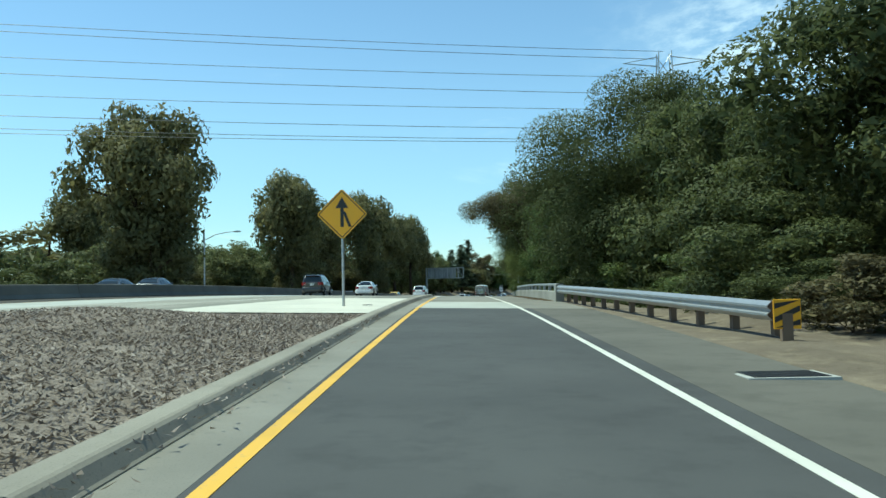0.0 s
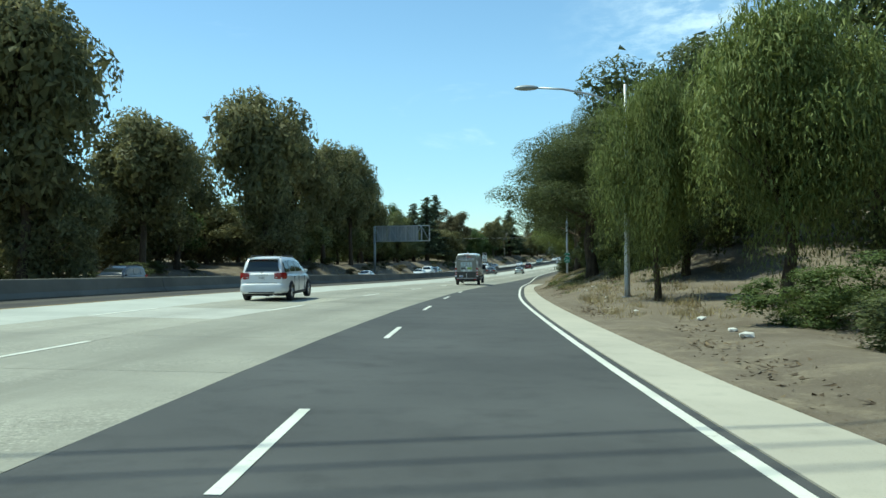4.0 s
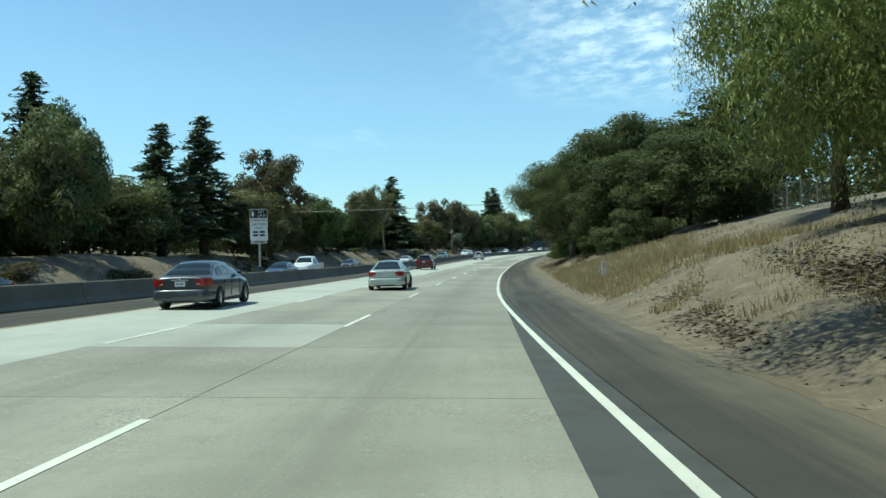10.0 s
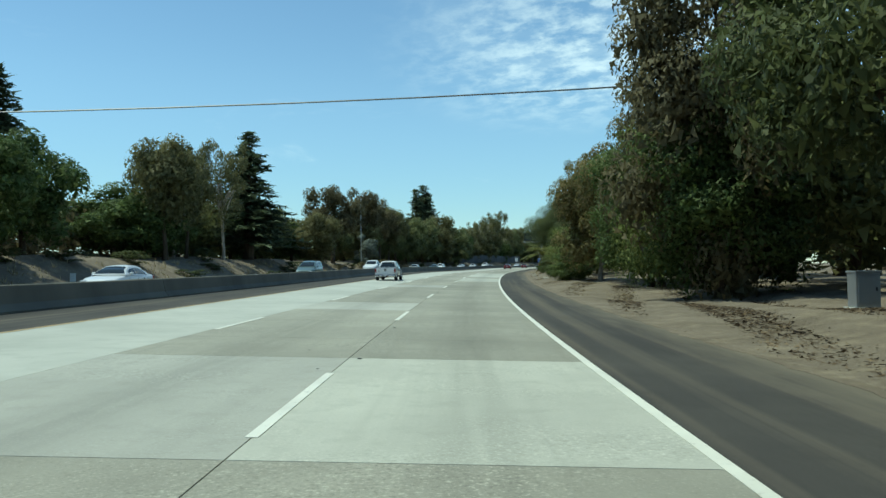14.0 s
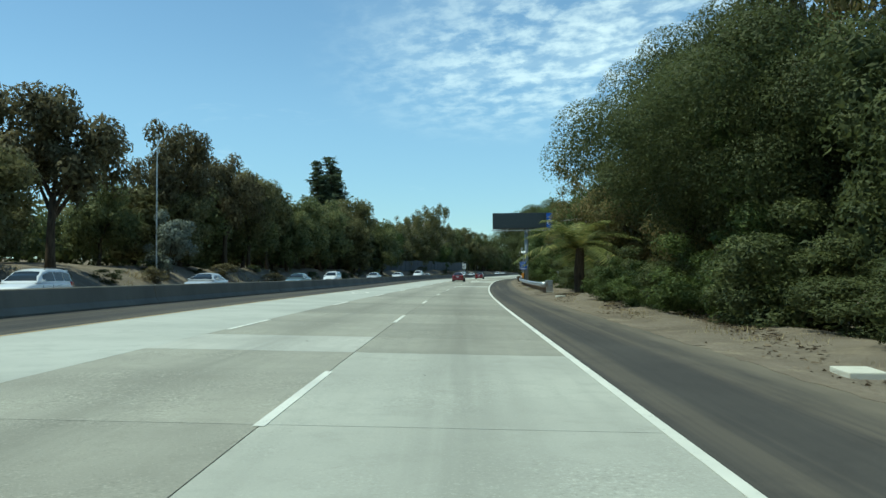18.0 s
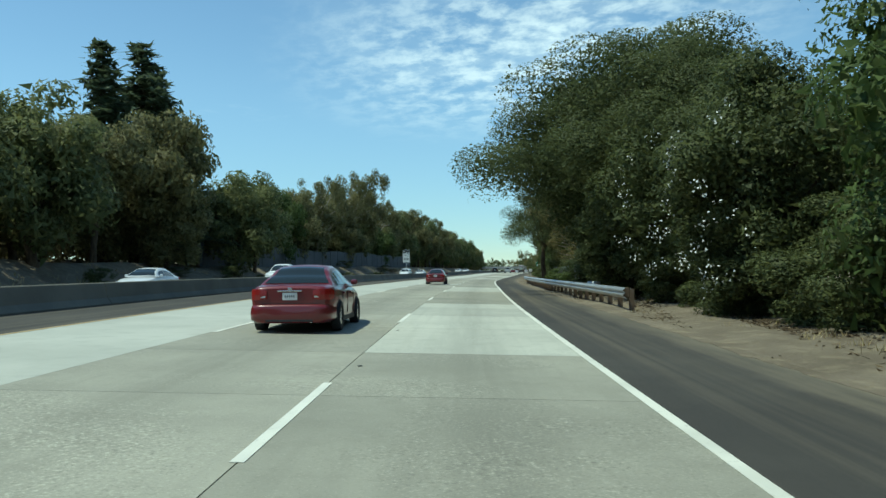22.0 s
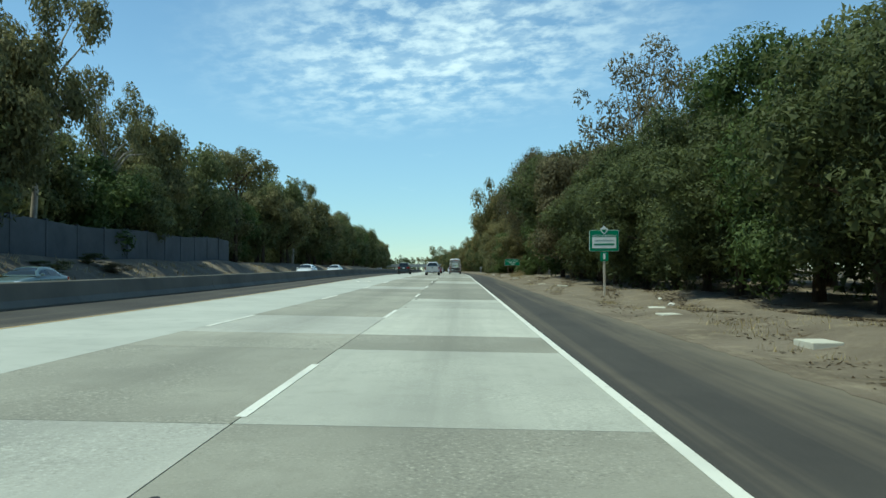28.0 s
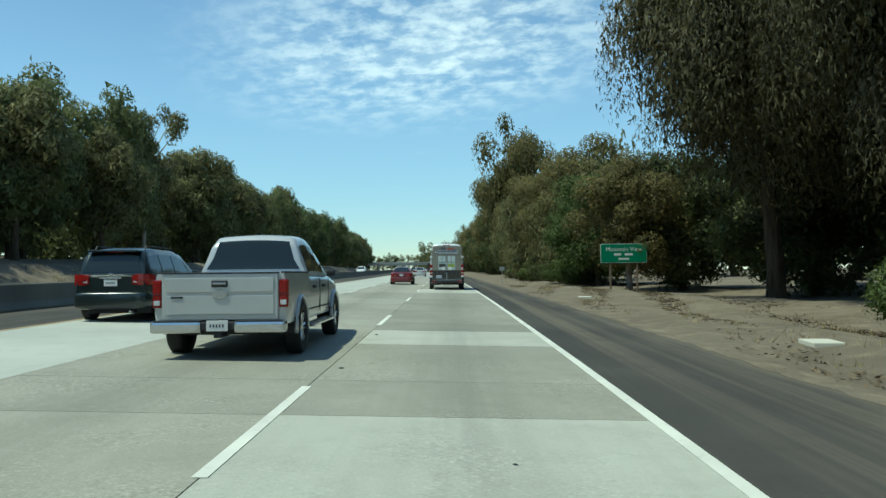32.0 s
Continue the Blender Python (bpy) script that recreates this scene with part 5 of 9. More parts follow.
# near side; those that stand behind others have larger, fewer leaves
BEHIND = {"oak_a": "mid_a", "oak_b": "mid_a", "oak_low": "mid_a", "oak_low_b": "mid_a", "pepper_a": "mid_b", "pepper_b": "mid_b", "syc_a": "mid_b", "syc_b": "mid_b", "brown_a": "mid_b"}
for key, s, d, h, w in (
        ("oak_low", 40, 11.5, 9.5, 5.2), ("oak_fine", 43.5, 10.8, 14.2, 7.6), ("oak_b", 36, 12.6, 11.8, 5.6), ("oak_low", 30, 12.5, 8.5, 4.5), ("oak_b", 22, 14, 10.5, 6), ("oak_low_b", 12, 15, 9.5, 5), ("oak_a", 2, 15, 11, 6), ("oak_low", 57, 12.5, 12, 5.5),
        ("brown_fine", 70, 6.2, 10.2, 6.0), ("bush_a", 67, 5.6, 2.4, 1.5), ("over_fine", 69.5, 8.2, 11.4, 5.6), ("over_fine", 74, 9.0, 11.4, 5.8), ("oak_low", 68, 9.2, 7.6, 4.0), ("oak_low_b", 62, 8.4, 8.4, 3.6), ("oak_b", 84, 15.5, 11, 6), ("oak_b", 70, 16, 11.0, 5.5), ("oak_low", 60, 14, 10, 4),
        ("pepper_weep", 105, 9.6, 9.0, 3.6), ("pepper_weep", 108.6, 6.4, 7.8, 2.2), ("oak_low", 119, 9.6, 9.0, 3.8), ("oak_fine", 78, 11.5, 11.5, 6.2), ("bush_b", 92, 7.6, 1.6, 1.8), ("bush_a", 98, 8.0, 1.8, 2.0), ("bush_b", 84, 7.4, 2.0, 2.0), ("pepper_b", 95, 17, 9.5, 5.0), ("pepper_a", 103, 20, 11, 5),
        ("oak_fine", 137, 8.4, 11.0, 6.0), ("over_fine", 131, 6.2, 8.8, 6.6), ("oak_fine", 142, 8.4, 12.0, 6.6), ("oak_b", 129, 11.5, 12.5, 7), ("oak_low", 147, 10.0, 9.5, 4.8), ("oak_low", 139, 14, 9, 5), ("oak_a", 153, 17, 12.5, 6), ("oak_b", 120, 19, 13, 6), ("oak_low", 125, 13, 9, 4.6), ("oak_low", 154, 13.5, 8.5, 4.4), ("bush_b", 136, 9.6, 2.0, 2.6), ("bush_b", 143, 8.0, 2.6, 2.6),
        ("oak_low", 186, 10.5, 10.5, 5.2), ("oak_b", 181, 15, 12, 7), ("over_open", 184, 7.4, 13.0, 8.0), ("over_open", 173, 7.0, 10.6, 6.8), ("oak_b", 193, 9.2, 12.5, 6.0), ("over_open", 202, 7.6, 11.0, 6.6), ("bush_b", 186, 7.2, 2.6, 2.6), ("bush_b", 178, 8.0, 2.0, 2.2), ("bush_b", 191, 6.8, 2.2, 2.2), ("brown_b", 174, 15.5, 10.5, 4.2), ("airy_euc", 171, 17, 10, 3.4), ("bush_b", 183, 9.6, 3.6, 3.0), ("bush_b", 190, 9.2, 4.0, 3.0), ("bush_b", 197, 8.6, 4.0, 3.0), ("bush_b", 203, 8.4, 3.4, 2.6), ("bush_rust", 15.5, 7.6, 1.6, 1.5), ("bush_b", 14.6, 8.8, 1.4, 1.5), ("bush_b", 19, 8.6, 1.5, 2.0),
        ("pepper_fine", 214.6, 7.4, 11.2, 6.8), ("pepper_b", 211, 9.2, 7.6, 4.4), ("pepper_b", 226, 11.5, 10.0, 5.0), ("oak_a", 210, 13.5, 11, 6.5), ("pepper_a", 236, 14, 9.5, 5.5), ("oak_b", 228, 20, 10, 6),
        ("oak_low", 262, 17, 6.2, 5.0), ("oak_a", 268, 14.5, 7.4, 5.4), ("oak_low", 277, 13.0, 11, 6), ("oak_b", 284, 14.5, 12, 6.6), ("oak_low", 292, 14.0, 10, 5.4), ("over_fine", 297, 9.6, 12.0, 7.0), ("over_fine", 286, 8.6, 10.2, 6.4), ("oak_low", 280, 10.6, 6.2, 3.6), ("oak_low", 289, 11.0, 6.4, 3.8), ("oak_low", 297, 11.2, 6.0, 3.6), ("oak_b", 306, 15.5, 13, 6.5), ("oak_low", 270, 21, 10, 6), ("oak_a", 290, 21, 11, 7),
        ("brown_a", 331, 11.2, 16.4, 5.6), ("oak_a", 316, 11.5, 14.5, 5.6), ("oak_a", 307, 9.8, 13.5, 6.0), ("oak_a", 636, 13.4, 15.0, 4.8), ("oak_low_b", 331, 11.5, 8.6, 4.4), ("pepper_b", 340, 12.5, 12, 4.8), ("oak_low_b", 345, 11.0, 8.5, 4.2), ("syc_b", 357, 11.8, 13, 4.6), ("syc_b", 363, 10.2, 10, 4.0), ("oak_low", 352, 13.0, 10.5, 4.8), ("syc_a", 350, 15.5, 15, 5), ("bush_a", 366, 8.0, 3.0, 2.4), ("bush_a", 431, 7.6, 2.4, 1.6), ("bush_a", 426, 8.3, 2.2, 1.8), ("bush_b", 436, 9.4, 3.0, 2.4),
        ("pepper_a", 387, 10.4, 5.6, 3.8), ("pepper_b", 382, 11.0, 5.2, 3.6), ("pepper_b", 391, 12.8, 5.0, 3.2), ("oak_fine", 428, 10.6, 12.2, 6.0), ("oak_fine", 419, 10.2, 11.2, 5.8), ("syc_a", 418, 12.6, 17.5, 3.4), ("syc_a", 424, 13.5, 15, 3.0), ("oak_b", 392, 19, 9, 5), ("oak_low", 409, 12, 8.5, 4), ("oak_low_b", 420, 14, 10, 5.2), ("syc_b", 434, 13.6, 12, 4.0),
        ("syc_b", 446, 11.5, 10, 4.0), ("syc_a", 452, 11.0, 11.5, 4.4), ("oak_low_b", 460, 12.0, 8.6, 4.2), ("oak_low", 470, 13.0, 8.5, 4.2), ("syc_b", 479, 12.8, 10, 4.6), ("oak_low_b", 488, 13.5, 9.5, 4.8), ("oak_low", 497, 13.0, 9.0, 4.6), ("syc_a", 508, 14, 14, 4.4),
        ("oak_low_b", 505, 10.6, 10.6, 4.4), ("oak_low", 514, 9.2, 7.6, 3.6), ("oak_low", 521, 9.0, 8.0, 3.8), ("over_fine", 531, 8.6, 13.0, 8.8), ("over_open", 578, 7.2, 10.0, 5.0), ("oak_low", 525, 8.6, 5.4, 2.6), ("bush_b", 530, 7.8, 3.6, 2.6), ("bush_b", 535, 7.8, 3.2, 2.4), ("oak_fine", 527, 9.6, 11.0, 6.4), ("oak_fine", 540, 8.8, 13.6, 8.4), ("oak_low", 536, 9.5, 8, 4.6), ("oak_low", 529, 9.6, 7.5, 4.5), ("oak_low", 541, 10.4, 8, 4.0), ("oak_a", 537, 10.8, 14.5, 7.4), ("oak_low", 527, 11, 11, 6), ("oak_low", 534, 11.5, 9, 5.5), ("oak_low", 541, 13, 10, 4.5), ("syc_fine", 554, 10.2, 4.6, 3.0), ("syc_fine", 561, 10.0, 5.0, 3.2), ("bush_a", 557, 9.4, 2.4, 2.4), ("bush_a", 566, 9.2, 2.6, 2.6), ("syc_a", 572, 10.5, 7.5, 3.4), ("syc_a", 564, 11.8, 6.5, 3.2), ("syc_a", 556, 12.4, 6.0, 3.0), ("oak_low_b", 578, 12.2, 8.5, 3.8),
        ("syc_fine", 564, 10.2, 14.0, 7.0), ("oak_low", 584, 11.5, 12.5, 5.2), ("oak_low_b", 592, 11.2, 11, 4.8), ("oak_b", 601, 12.0, 14.0, 5.8), ("oak_low", 611, 12.5, 13.0, 5.2), ("brown_a", 621, 12.5, 12.5, 4.6), ("oak_low", 630, 11.8, 10.5, 4.8), ("bush_a", 626, 8.8, 2.6, 3.0), ("bush_a", 621, 9.2, 2.2, 2.6),
        ("airy_euc", 692, 14.4, 19, 6.0), ("airy_euc", 690, 15.0, 17.6, 5.0), ("airy_euc", 682, 15.0, 14.5, 3.2), ("oak_low", 640, 12.2, 10.5, 4.4), ("oak_low_b", 716, 11.5, 10, 4.6), ("oak_b", 708, 11.6, 13, 6.4), ("brown_a", 702, 11.5, 12, 5.2), ("oak_b", 716, 13.2, 13, 6),
        ("weep_a", 757, 13.5, 19.0, 6.2), ("weep_a", 747, 14.1, 17, 5.2), ("syc_a", 728, 11.5, 6.6, 3.0), ("oak_low_b", 735, 13.5, 9, 4.6), ("weep_far", 738, 16, 13, 5), ("syc_b", 772, 11.0, 8, 3.6), ("oak_low_b", 781, 11.0, 7.6, 3.8),
        ("syc_b", 789, 12.0, 11.5, 4.6), ("syc_b", 801, 12, 12.5, 5), ("mid_b", 815, 12.5, 13.5, 5), ("mid_b", 858, 12.5, 26, 7), ("mid_b", 882, 12.5, 22, 6)):
    plant(BEHIND.get(key, key) if d >= 15.2 and not s < 60 else key, s, d, h, w)
for s in np.arange(22, 64, 4.2):
    plant("bush_b" if rng.random() < 0.7 else "bush_a", s, 8.4 + 0.8 * rng.random(), 2.6 + 1.4 * rng.random(), 2.3 + 0.5 * rng.random(), group="shrubs behind the rail")
for s0, s1, d0 in ((262, 308, 10.6), (550, 580, 9.8), (126, 148, 7.6), (404, 430, 8.8), (452, 476, 9.6), (502, 524, 8.4), (580, 640, 9.4), (784, 830, 9.8)):
    for s in np.arange(s0, s1, 4.0):
        plant("bush_b" if rng.random() < 0.75 else "bush_a", s, d0 + 0.8 * rng.random(), 2.4 + 1.8 * rng.random(), 1.9 + 0.6 * rng.random(), group="shrubs under the roadside trees")
for s in np.arange(170, 206, 4.0):
    plant("bush_b", s, 13.2 + 0.8 * rng.random(), 2.6 + 1.2 * rng.random(), 2.2 + 0.5 * rng.random(), group="shrubs under the roadside trees")
for s in np.arange(636, 700, 5.5):
    plant("oak_low" if rng.random() < 0.55 else "oak_low_b", s, 11.8 + rng.random(), np.interp(s, [636, 700], [8.0, 10.5]) * (0.85 + 0.3 * rng.random()), 3.6 + rng.random(), group="near roadside trees")
for s in np.arange(788, 1500, 9.0):
    plant(("mid_a", "mid_b", "weep_far", "mid_a")[int(rng.integers(0, 4))], s, 11.5 + 2 * rng.random(), np.interp(s, [788, 900, 1500], [9, 12, 14]) * (0.85 + 0.4 * rng.random()), 4.6 + rng.random(), group="near roadside trees")
for s in np.arange(640, 780, 7.0):
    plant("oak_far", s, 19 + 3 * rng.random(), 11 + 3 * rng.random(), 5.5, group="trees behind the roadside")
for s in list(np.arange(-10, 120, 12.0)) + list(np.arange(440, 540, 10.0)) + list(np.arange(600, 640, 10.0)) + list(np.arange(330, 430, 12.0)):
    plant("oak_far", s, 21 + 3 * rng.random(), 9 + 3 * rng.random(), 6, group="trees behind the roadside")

# ---------------------------------------------------------------- writing


def words(text, size, material, parent, m, align="CENTER", name="lettering"):
    cu = bpy.data.curves.new(name, "FONT")
    cu.body, cu.size, cu.align_x, cu.align_y, cu.extrude, cu.resolution_u = text, size, align, "CENTER", 0.003, 2
    tmp = bpy.data.objects.new(name, cu)
    scene.collection.objects.link(tmp)
    bpy.context.view_layer.update()
    me = bpy.data.meshes.new_from_object(tmp.evaluated_get(bpy.context.evaluated_depsgraph_get()))
    bpy.data.objects.remove(tmp)
    me.materials.clear()
    me.materials.append(material)
    return hang(name, me, parent, m)


FACE = Matrix.Rotation(radians(90), 4, "X")      # lettering upright, read from the traffic side (-y)


def on_face(x, z, y=-0.03):
    return Matrix.Translation((x, y, z)) @ FACE


def bar(x0, x1, z0, z1, material, parent, y=-0.034, name="text_bar"):
    return part(name, box(x0, x1, y, y + 0.008, z0, z1), material, parent)


def rounded_plate(w, h, r, t=0.02, bm=None, at=(0, 0)):
    """An upright plate with rounded corners, facing -y."""
    bm = bm or bmesh.new()
    pts = []
    for cx, cz, a0 in ((w / 2 - r, h / 2 - r, 0), (-w / 2 + r, h / 2 - r, 90), (-w / 2 + r, -h / 2 + r, 180), (w / 2 - r, -h / 2 + r, 270)):
        for k in range(5):
            a = radians(a0 + 22.5 * k)
            pts.append((at[0] + cx + r * math.cos(a), at[1] + cz + r * math.sin(a)))
    f = [bm.verts.new((x, -t / 2, z)) for x, z in pts]
    b = [bm.verts.new((x, t / 2, z)) for x, z in pts]
    bm.faces.new(f)
    bm.faces.new(b[::-1])
    n = len(pts)
    for i in range(n):
        bm.faces.new((f[i], b[i], b[(i + 1) % n], f[(i + 1) % n]))
    bmesh.ops.recalc_face_normals(bm, faces=bm.faces)
    return bm


def shift(bm, x=0, y=0, z=0):
    bmesh.ops.translate(bm, verts=bm.verts, vec=(x, y, z))
    return bm


def flat_shape(pts, y=-0.03, t=0.004):
    """A thin plate from an outline of (x, z)."""
    bm = bmesh.new()
    f = [bm.verts.new((x, y, z)) for x, z in pts]
    b = [bm.verts.new((x, y + t, z)) for x, z in pts]
    bm.faces.new(f)
    bm.faces.new(b[::-1])
    n = len(pts)
    for i in range(n):
        bm.faces.new((f[i], b[i], b[(i + 1) % n], f[(i + 1) % n]))
    bmesh.ops.recalc_face_normals(bm, faces=bm.faces)
    return bm


# merge sign on the gore apron
def merge_sign(s, d):
    root = thing("merge_sign", spot(s, d, 0.14, on="deck"), "amber diamond merge sign with a black arrow on a steel post", "road sign")
    part("post", tube([(0, 0.03, -0.3), (0, 0.03, 3.55)], 0.045, 10), STEEL, root)
    r = 0.84
    bm = rounded_plate(r * 1.414, r * 1.414, 0.09, 0.02)
    bmesh.ops.rotate(bm, verts=bm.verts, cent=(0, 0, 0), matrix=Matrix.Rotation(radians(45), 3, "Y"))
    panel = part("panel", shift(bm, 0, -0.03, 3.0), SIGN_YELLOW, root)
    edge = bmesh.new()
    for a, b in (((0, 0.76), (0.76, 0)), ((0.76, 0), (0, -0.76)), ((0, -0.76), (-0.76, 0)), ((-0.76, 0), (0, 0.76))):
        a, b = Vector((a[0], 0, a[1])), Vector((b[0], 0, b[1]))
        w = (b - a).normalized().cross(Vector((0, 1, 0))) * 0.014
        vs = [edge.verts.new(p + Vector((0, -0.044, 3.0))) for p in (a + w, b + w, b - w, a - w)]
        edge.faces.new(vs)
    part("border", edge, SIGN_BLACK, panel)
    part("arrow_shaft", flat_shape([(-0.055, 2.58), (0.055, 2.58), (0.055, 3.22), (-0.055, 3.22)], -0.048), SIGN_BLACK, panel)
    part("arrow_head", flat_shape([(-0.21, 3.20), (0.21, 3.20), (0, 3.56)], -0.049), SIGN_BLACK, panel)
    part("arrow_branch", flat_shape([(0.055, 3.00), (0.21, 2.58), (0.31, 2.58), (0.12, 3.06), (0.055, 3.10)], -0.048), SIGN_BLACK, panel)


merge_sign(26.1, -3.68)


def lamp_pole(s, d, h, reach, label, turn=0.0, on="land"):
    root = thing("street_lamp", spot(s, d, 0, turn, on), label, "street lamp")
    part("pole", tube([(0, 0, -0.4), (0, 0, 0.5), (0, 0, h * 0.6), (0, 0, h)], [0.12, 0.11, 0.085, 0.06], 12), STEEL, root, smooth_faces=True)
    part("base", box(-0.2, 0.2, -0.2, 0.2, -0.3, 0.04, 0.03), STEEL, root)
    z = h - 1.0
    part("arm", tube([(0, 0, z), (-reach * 0.35, 0, z + 0.62), (-reach * 0.7, 0, z + 0.88), (-reach, 0, z + 0.95)], [0.05, 0.045, 0.04, 0.035], 8), STEEL, root, smooth_faces=True)
    bm = bmesh.new()
    bmesh.ops.create_uvsphere(bm, u_segments=14, v_segments=8, radius=1.0)
    for v in bm.verts:
        v.co = Vector((-reach - 0.38 + v.co.x * 0.48, v.co.y * 0.19, z + 0.95 + v.co.z * (0.12 if v.co.z > 0 else 0.09)))
    part("head", bm, STEEL_PAINT, root, "pale cobra-head lamp", True)
    return root


lamp = lamp_pole(163.5, 5.6, 9.2, 3.8, "tall galvanised street lamp with a curved arm on the verge")
lamp_pole(111, 5.7, 8.2, 3.4, "galvanised street lamp standing before a drooping pepper tree")
lamp_pole(92, -31, 8.6, 3.6, "galvanised street lamp beyond the opposite carriageway", 180)


def shield(s, d):
    root = thing("route_marker", spot(s, d - 0.02, 1.55) @ Matrix.Translation((0, -0.14, 0)), "green route shield and direction plate fixed to a lamp pole", "road sign")
    root.matrix_basis = lamp.matrix_basis @ Matrix.Translation((-0.0, -0.16, 1.75))
    pts = [(0.0, 0.40), (0.10, 0.36), (0.16, 0.33), (0.27, 0.10), (0.29, -0.08), (0.25, -0.22), (0.12, -0.31), (0, -0.32), (-0.12, -0.31), (-0.25, -0.22), (-0.29, -0.08), (-0.27, 0.10), (-0.16, 0.33), (-0.10, 0.36)]
    part("border", flat_shape([(x * 1.08, z * 1.08) for x, z in pts], -0.008, 0.01), SIGN_WHITE, root)
    face = part("shield_plate", flat_shape(pts, -0.018, 0.009), SIGN_GREEN, root)
    words("85", 0.36, SIGN_WHITE, face, on_face(0, -0.06, -0.022))
    top = part("direction_plate", shift(rounded_plate(0.56, 0.24, 0.03, 0.012), 0, -0.012, 0.60), SIGN_GREEN, root)
    words("NORTH", 0.15, SIGN_WHITE, top, on_face(0, 0.60, -0.022))
    part("bracket", box(-0.03, 0.03, -0.006, 0.07, -0.2, 0.7), STEEL, root)


shield(163.5, 5.6)


def carpool_sign(s, label):
    d = float(barrier_at(s))
    root = thing("carpool_sign", spot(s, d, 1.02, on="deck"), label, "road sign")
    part("post", box(-0.05, 0.05, 0.0, 0.09, -0.02, 3.05, 0.008), STEEL, root)
    part("base_plate", box(-0.06, 0.06, -0.08, 0.12, 0.0, 0.05, 0.006), STEEL, root)
    panel = part("panel", shift(rounded_plate(0.98, 1.72, 0.04, 0.02), 0, -0.02, 2.28), SIGN_WHITE, root)
    part("head_panel", shift(rounded_plate(0.94, 0.46, 0.03, 0.008), 0, -0.034, 2.88), SIGN_BLACK, panel)
    rhomb = [(-0.29, 2.88), (-0.38, 3.06), (-0.47 + 0.0, 2.88), (-0.38, 2.70)]
    part("diamond", flat_shape([(x + 0.06, z) for x, z in rhomb], -0.042), SIGN_WHITE, panel)
    for t_, z_, k_ in (("LEFT", 2.98, 0.17), ("LANE", 2.79, 0.17)):
        words(t_, k_, SIGN_WHITE, panel, on_face(0.17, z_, -0.042))
    for t_, z_ in (("BUSES AND", 2.52), ("CARPOOLS", 2.31), ("ONLY", 2.11)):
        words(t_, 0.17, SIGN_BLACK, panel, on_face(0, z_, -0.034))
    for z_ in (1.88, 1.70):
        bar(-0.33, -0.05, z_ - 0.05, z_ + 0.05, SIGN_BLACK, panel)
        bar(0.04, 0.33, z_ - 0.05, z_ + 0.05, SIGN_BLACK, panel)
    low = part("lower_plate", shift(rounded_plate(0.9, 0.16, 0.03, 0.012), 0, -0.02, 1.33), SIGN_WHITE, root)
    bar(-0.36, 0.36, 1.30, 1.36, SIGN_BLACK, low)


carpool_sign(249.0, "white and black carpool lane sign standing on the median barrier")
carpool_sign(605.0, "small carpool lane sign on the median barrier")


def gantry():
    """Seen from behind: a truss with panels over the other carriageway."""
    root = thing("sign_gantry", spot(238.2, -32.6, on="land"), "grey steel overhead sign gantry seen from behind", "sign gantry")
    base = float(land(238.2, -32.6)) - float(line_z(238.2))
    z0, z1, w = 6.9 - base, 9.95 - base, 11.4
    part("post", tube([(0, 0, -0.4), (0, 0, z1)], 0.24, 14), STEEL_PAINT, root, smooth_faces=True)
    part("foot", box(-0.45, 0.45, -0.45, 0.45, -0.4, 0.35, 0.05), CONC_WALL, root)
    for z in (z0, z1):
        for y in (-0.35, 0.35):
            part("chord", box(0.0, w, y - 0.07, y + 0.07, z - 0.08, z + 0.08), STEEL, root)
    for k in range(8):
        x = w * k / 7
        part("upright", box(x - 0.05, x + 0.05, -0.42, -0.30, z0, z1), STEEL, root)
        part("upright", box(x - 0.05, x + 0.05, 0.30, 0.42, z0, z1), STEEL, root)
    for k in range(7):
        a, b = w * k / 7, w * (k + 1) / 7
        lo, hi = (z0, z1) if k % 2 else (z1, z0)
        part("diagonal", tube([(a, -0.36, lo), (b, -0.36, hi)], 0.05, 6), STEEL, root)
    for k in range(4):
        part("sign_back", box(0.3 + k * 2.2, 2.4 + k * 2.2, 0.50, 0.54, z0 - 0.1, z1 + 0.1), STEEL_PAINT, root, "grey metal back of a sign panel")
        for x in (0.7, 1.7):
            part("stiffener", box(0.3 + k * 2.2 + x, 0.38 + k * 2.2 + x, 0.44, 0.5, z0 - 0.1, z1 + 0.1), STEEL, root)


gantry()


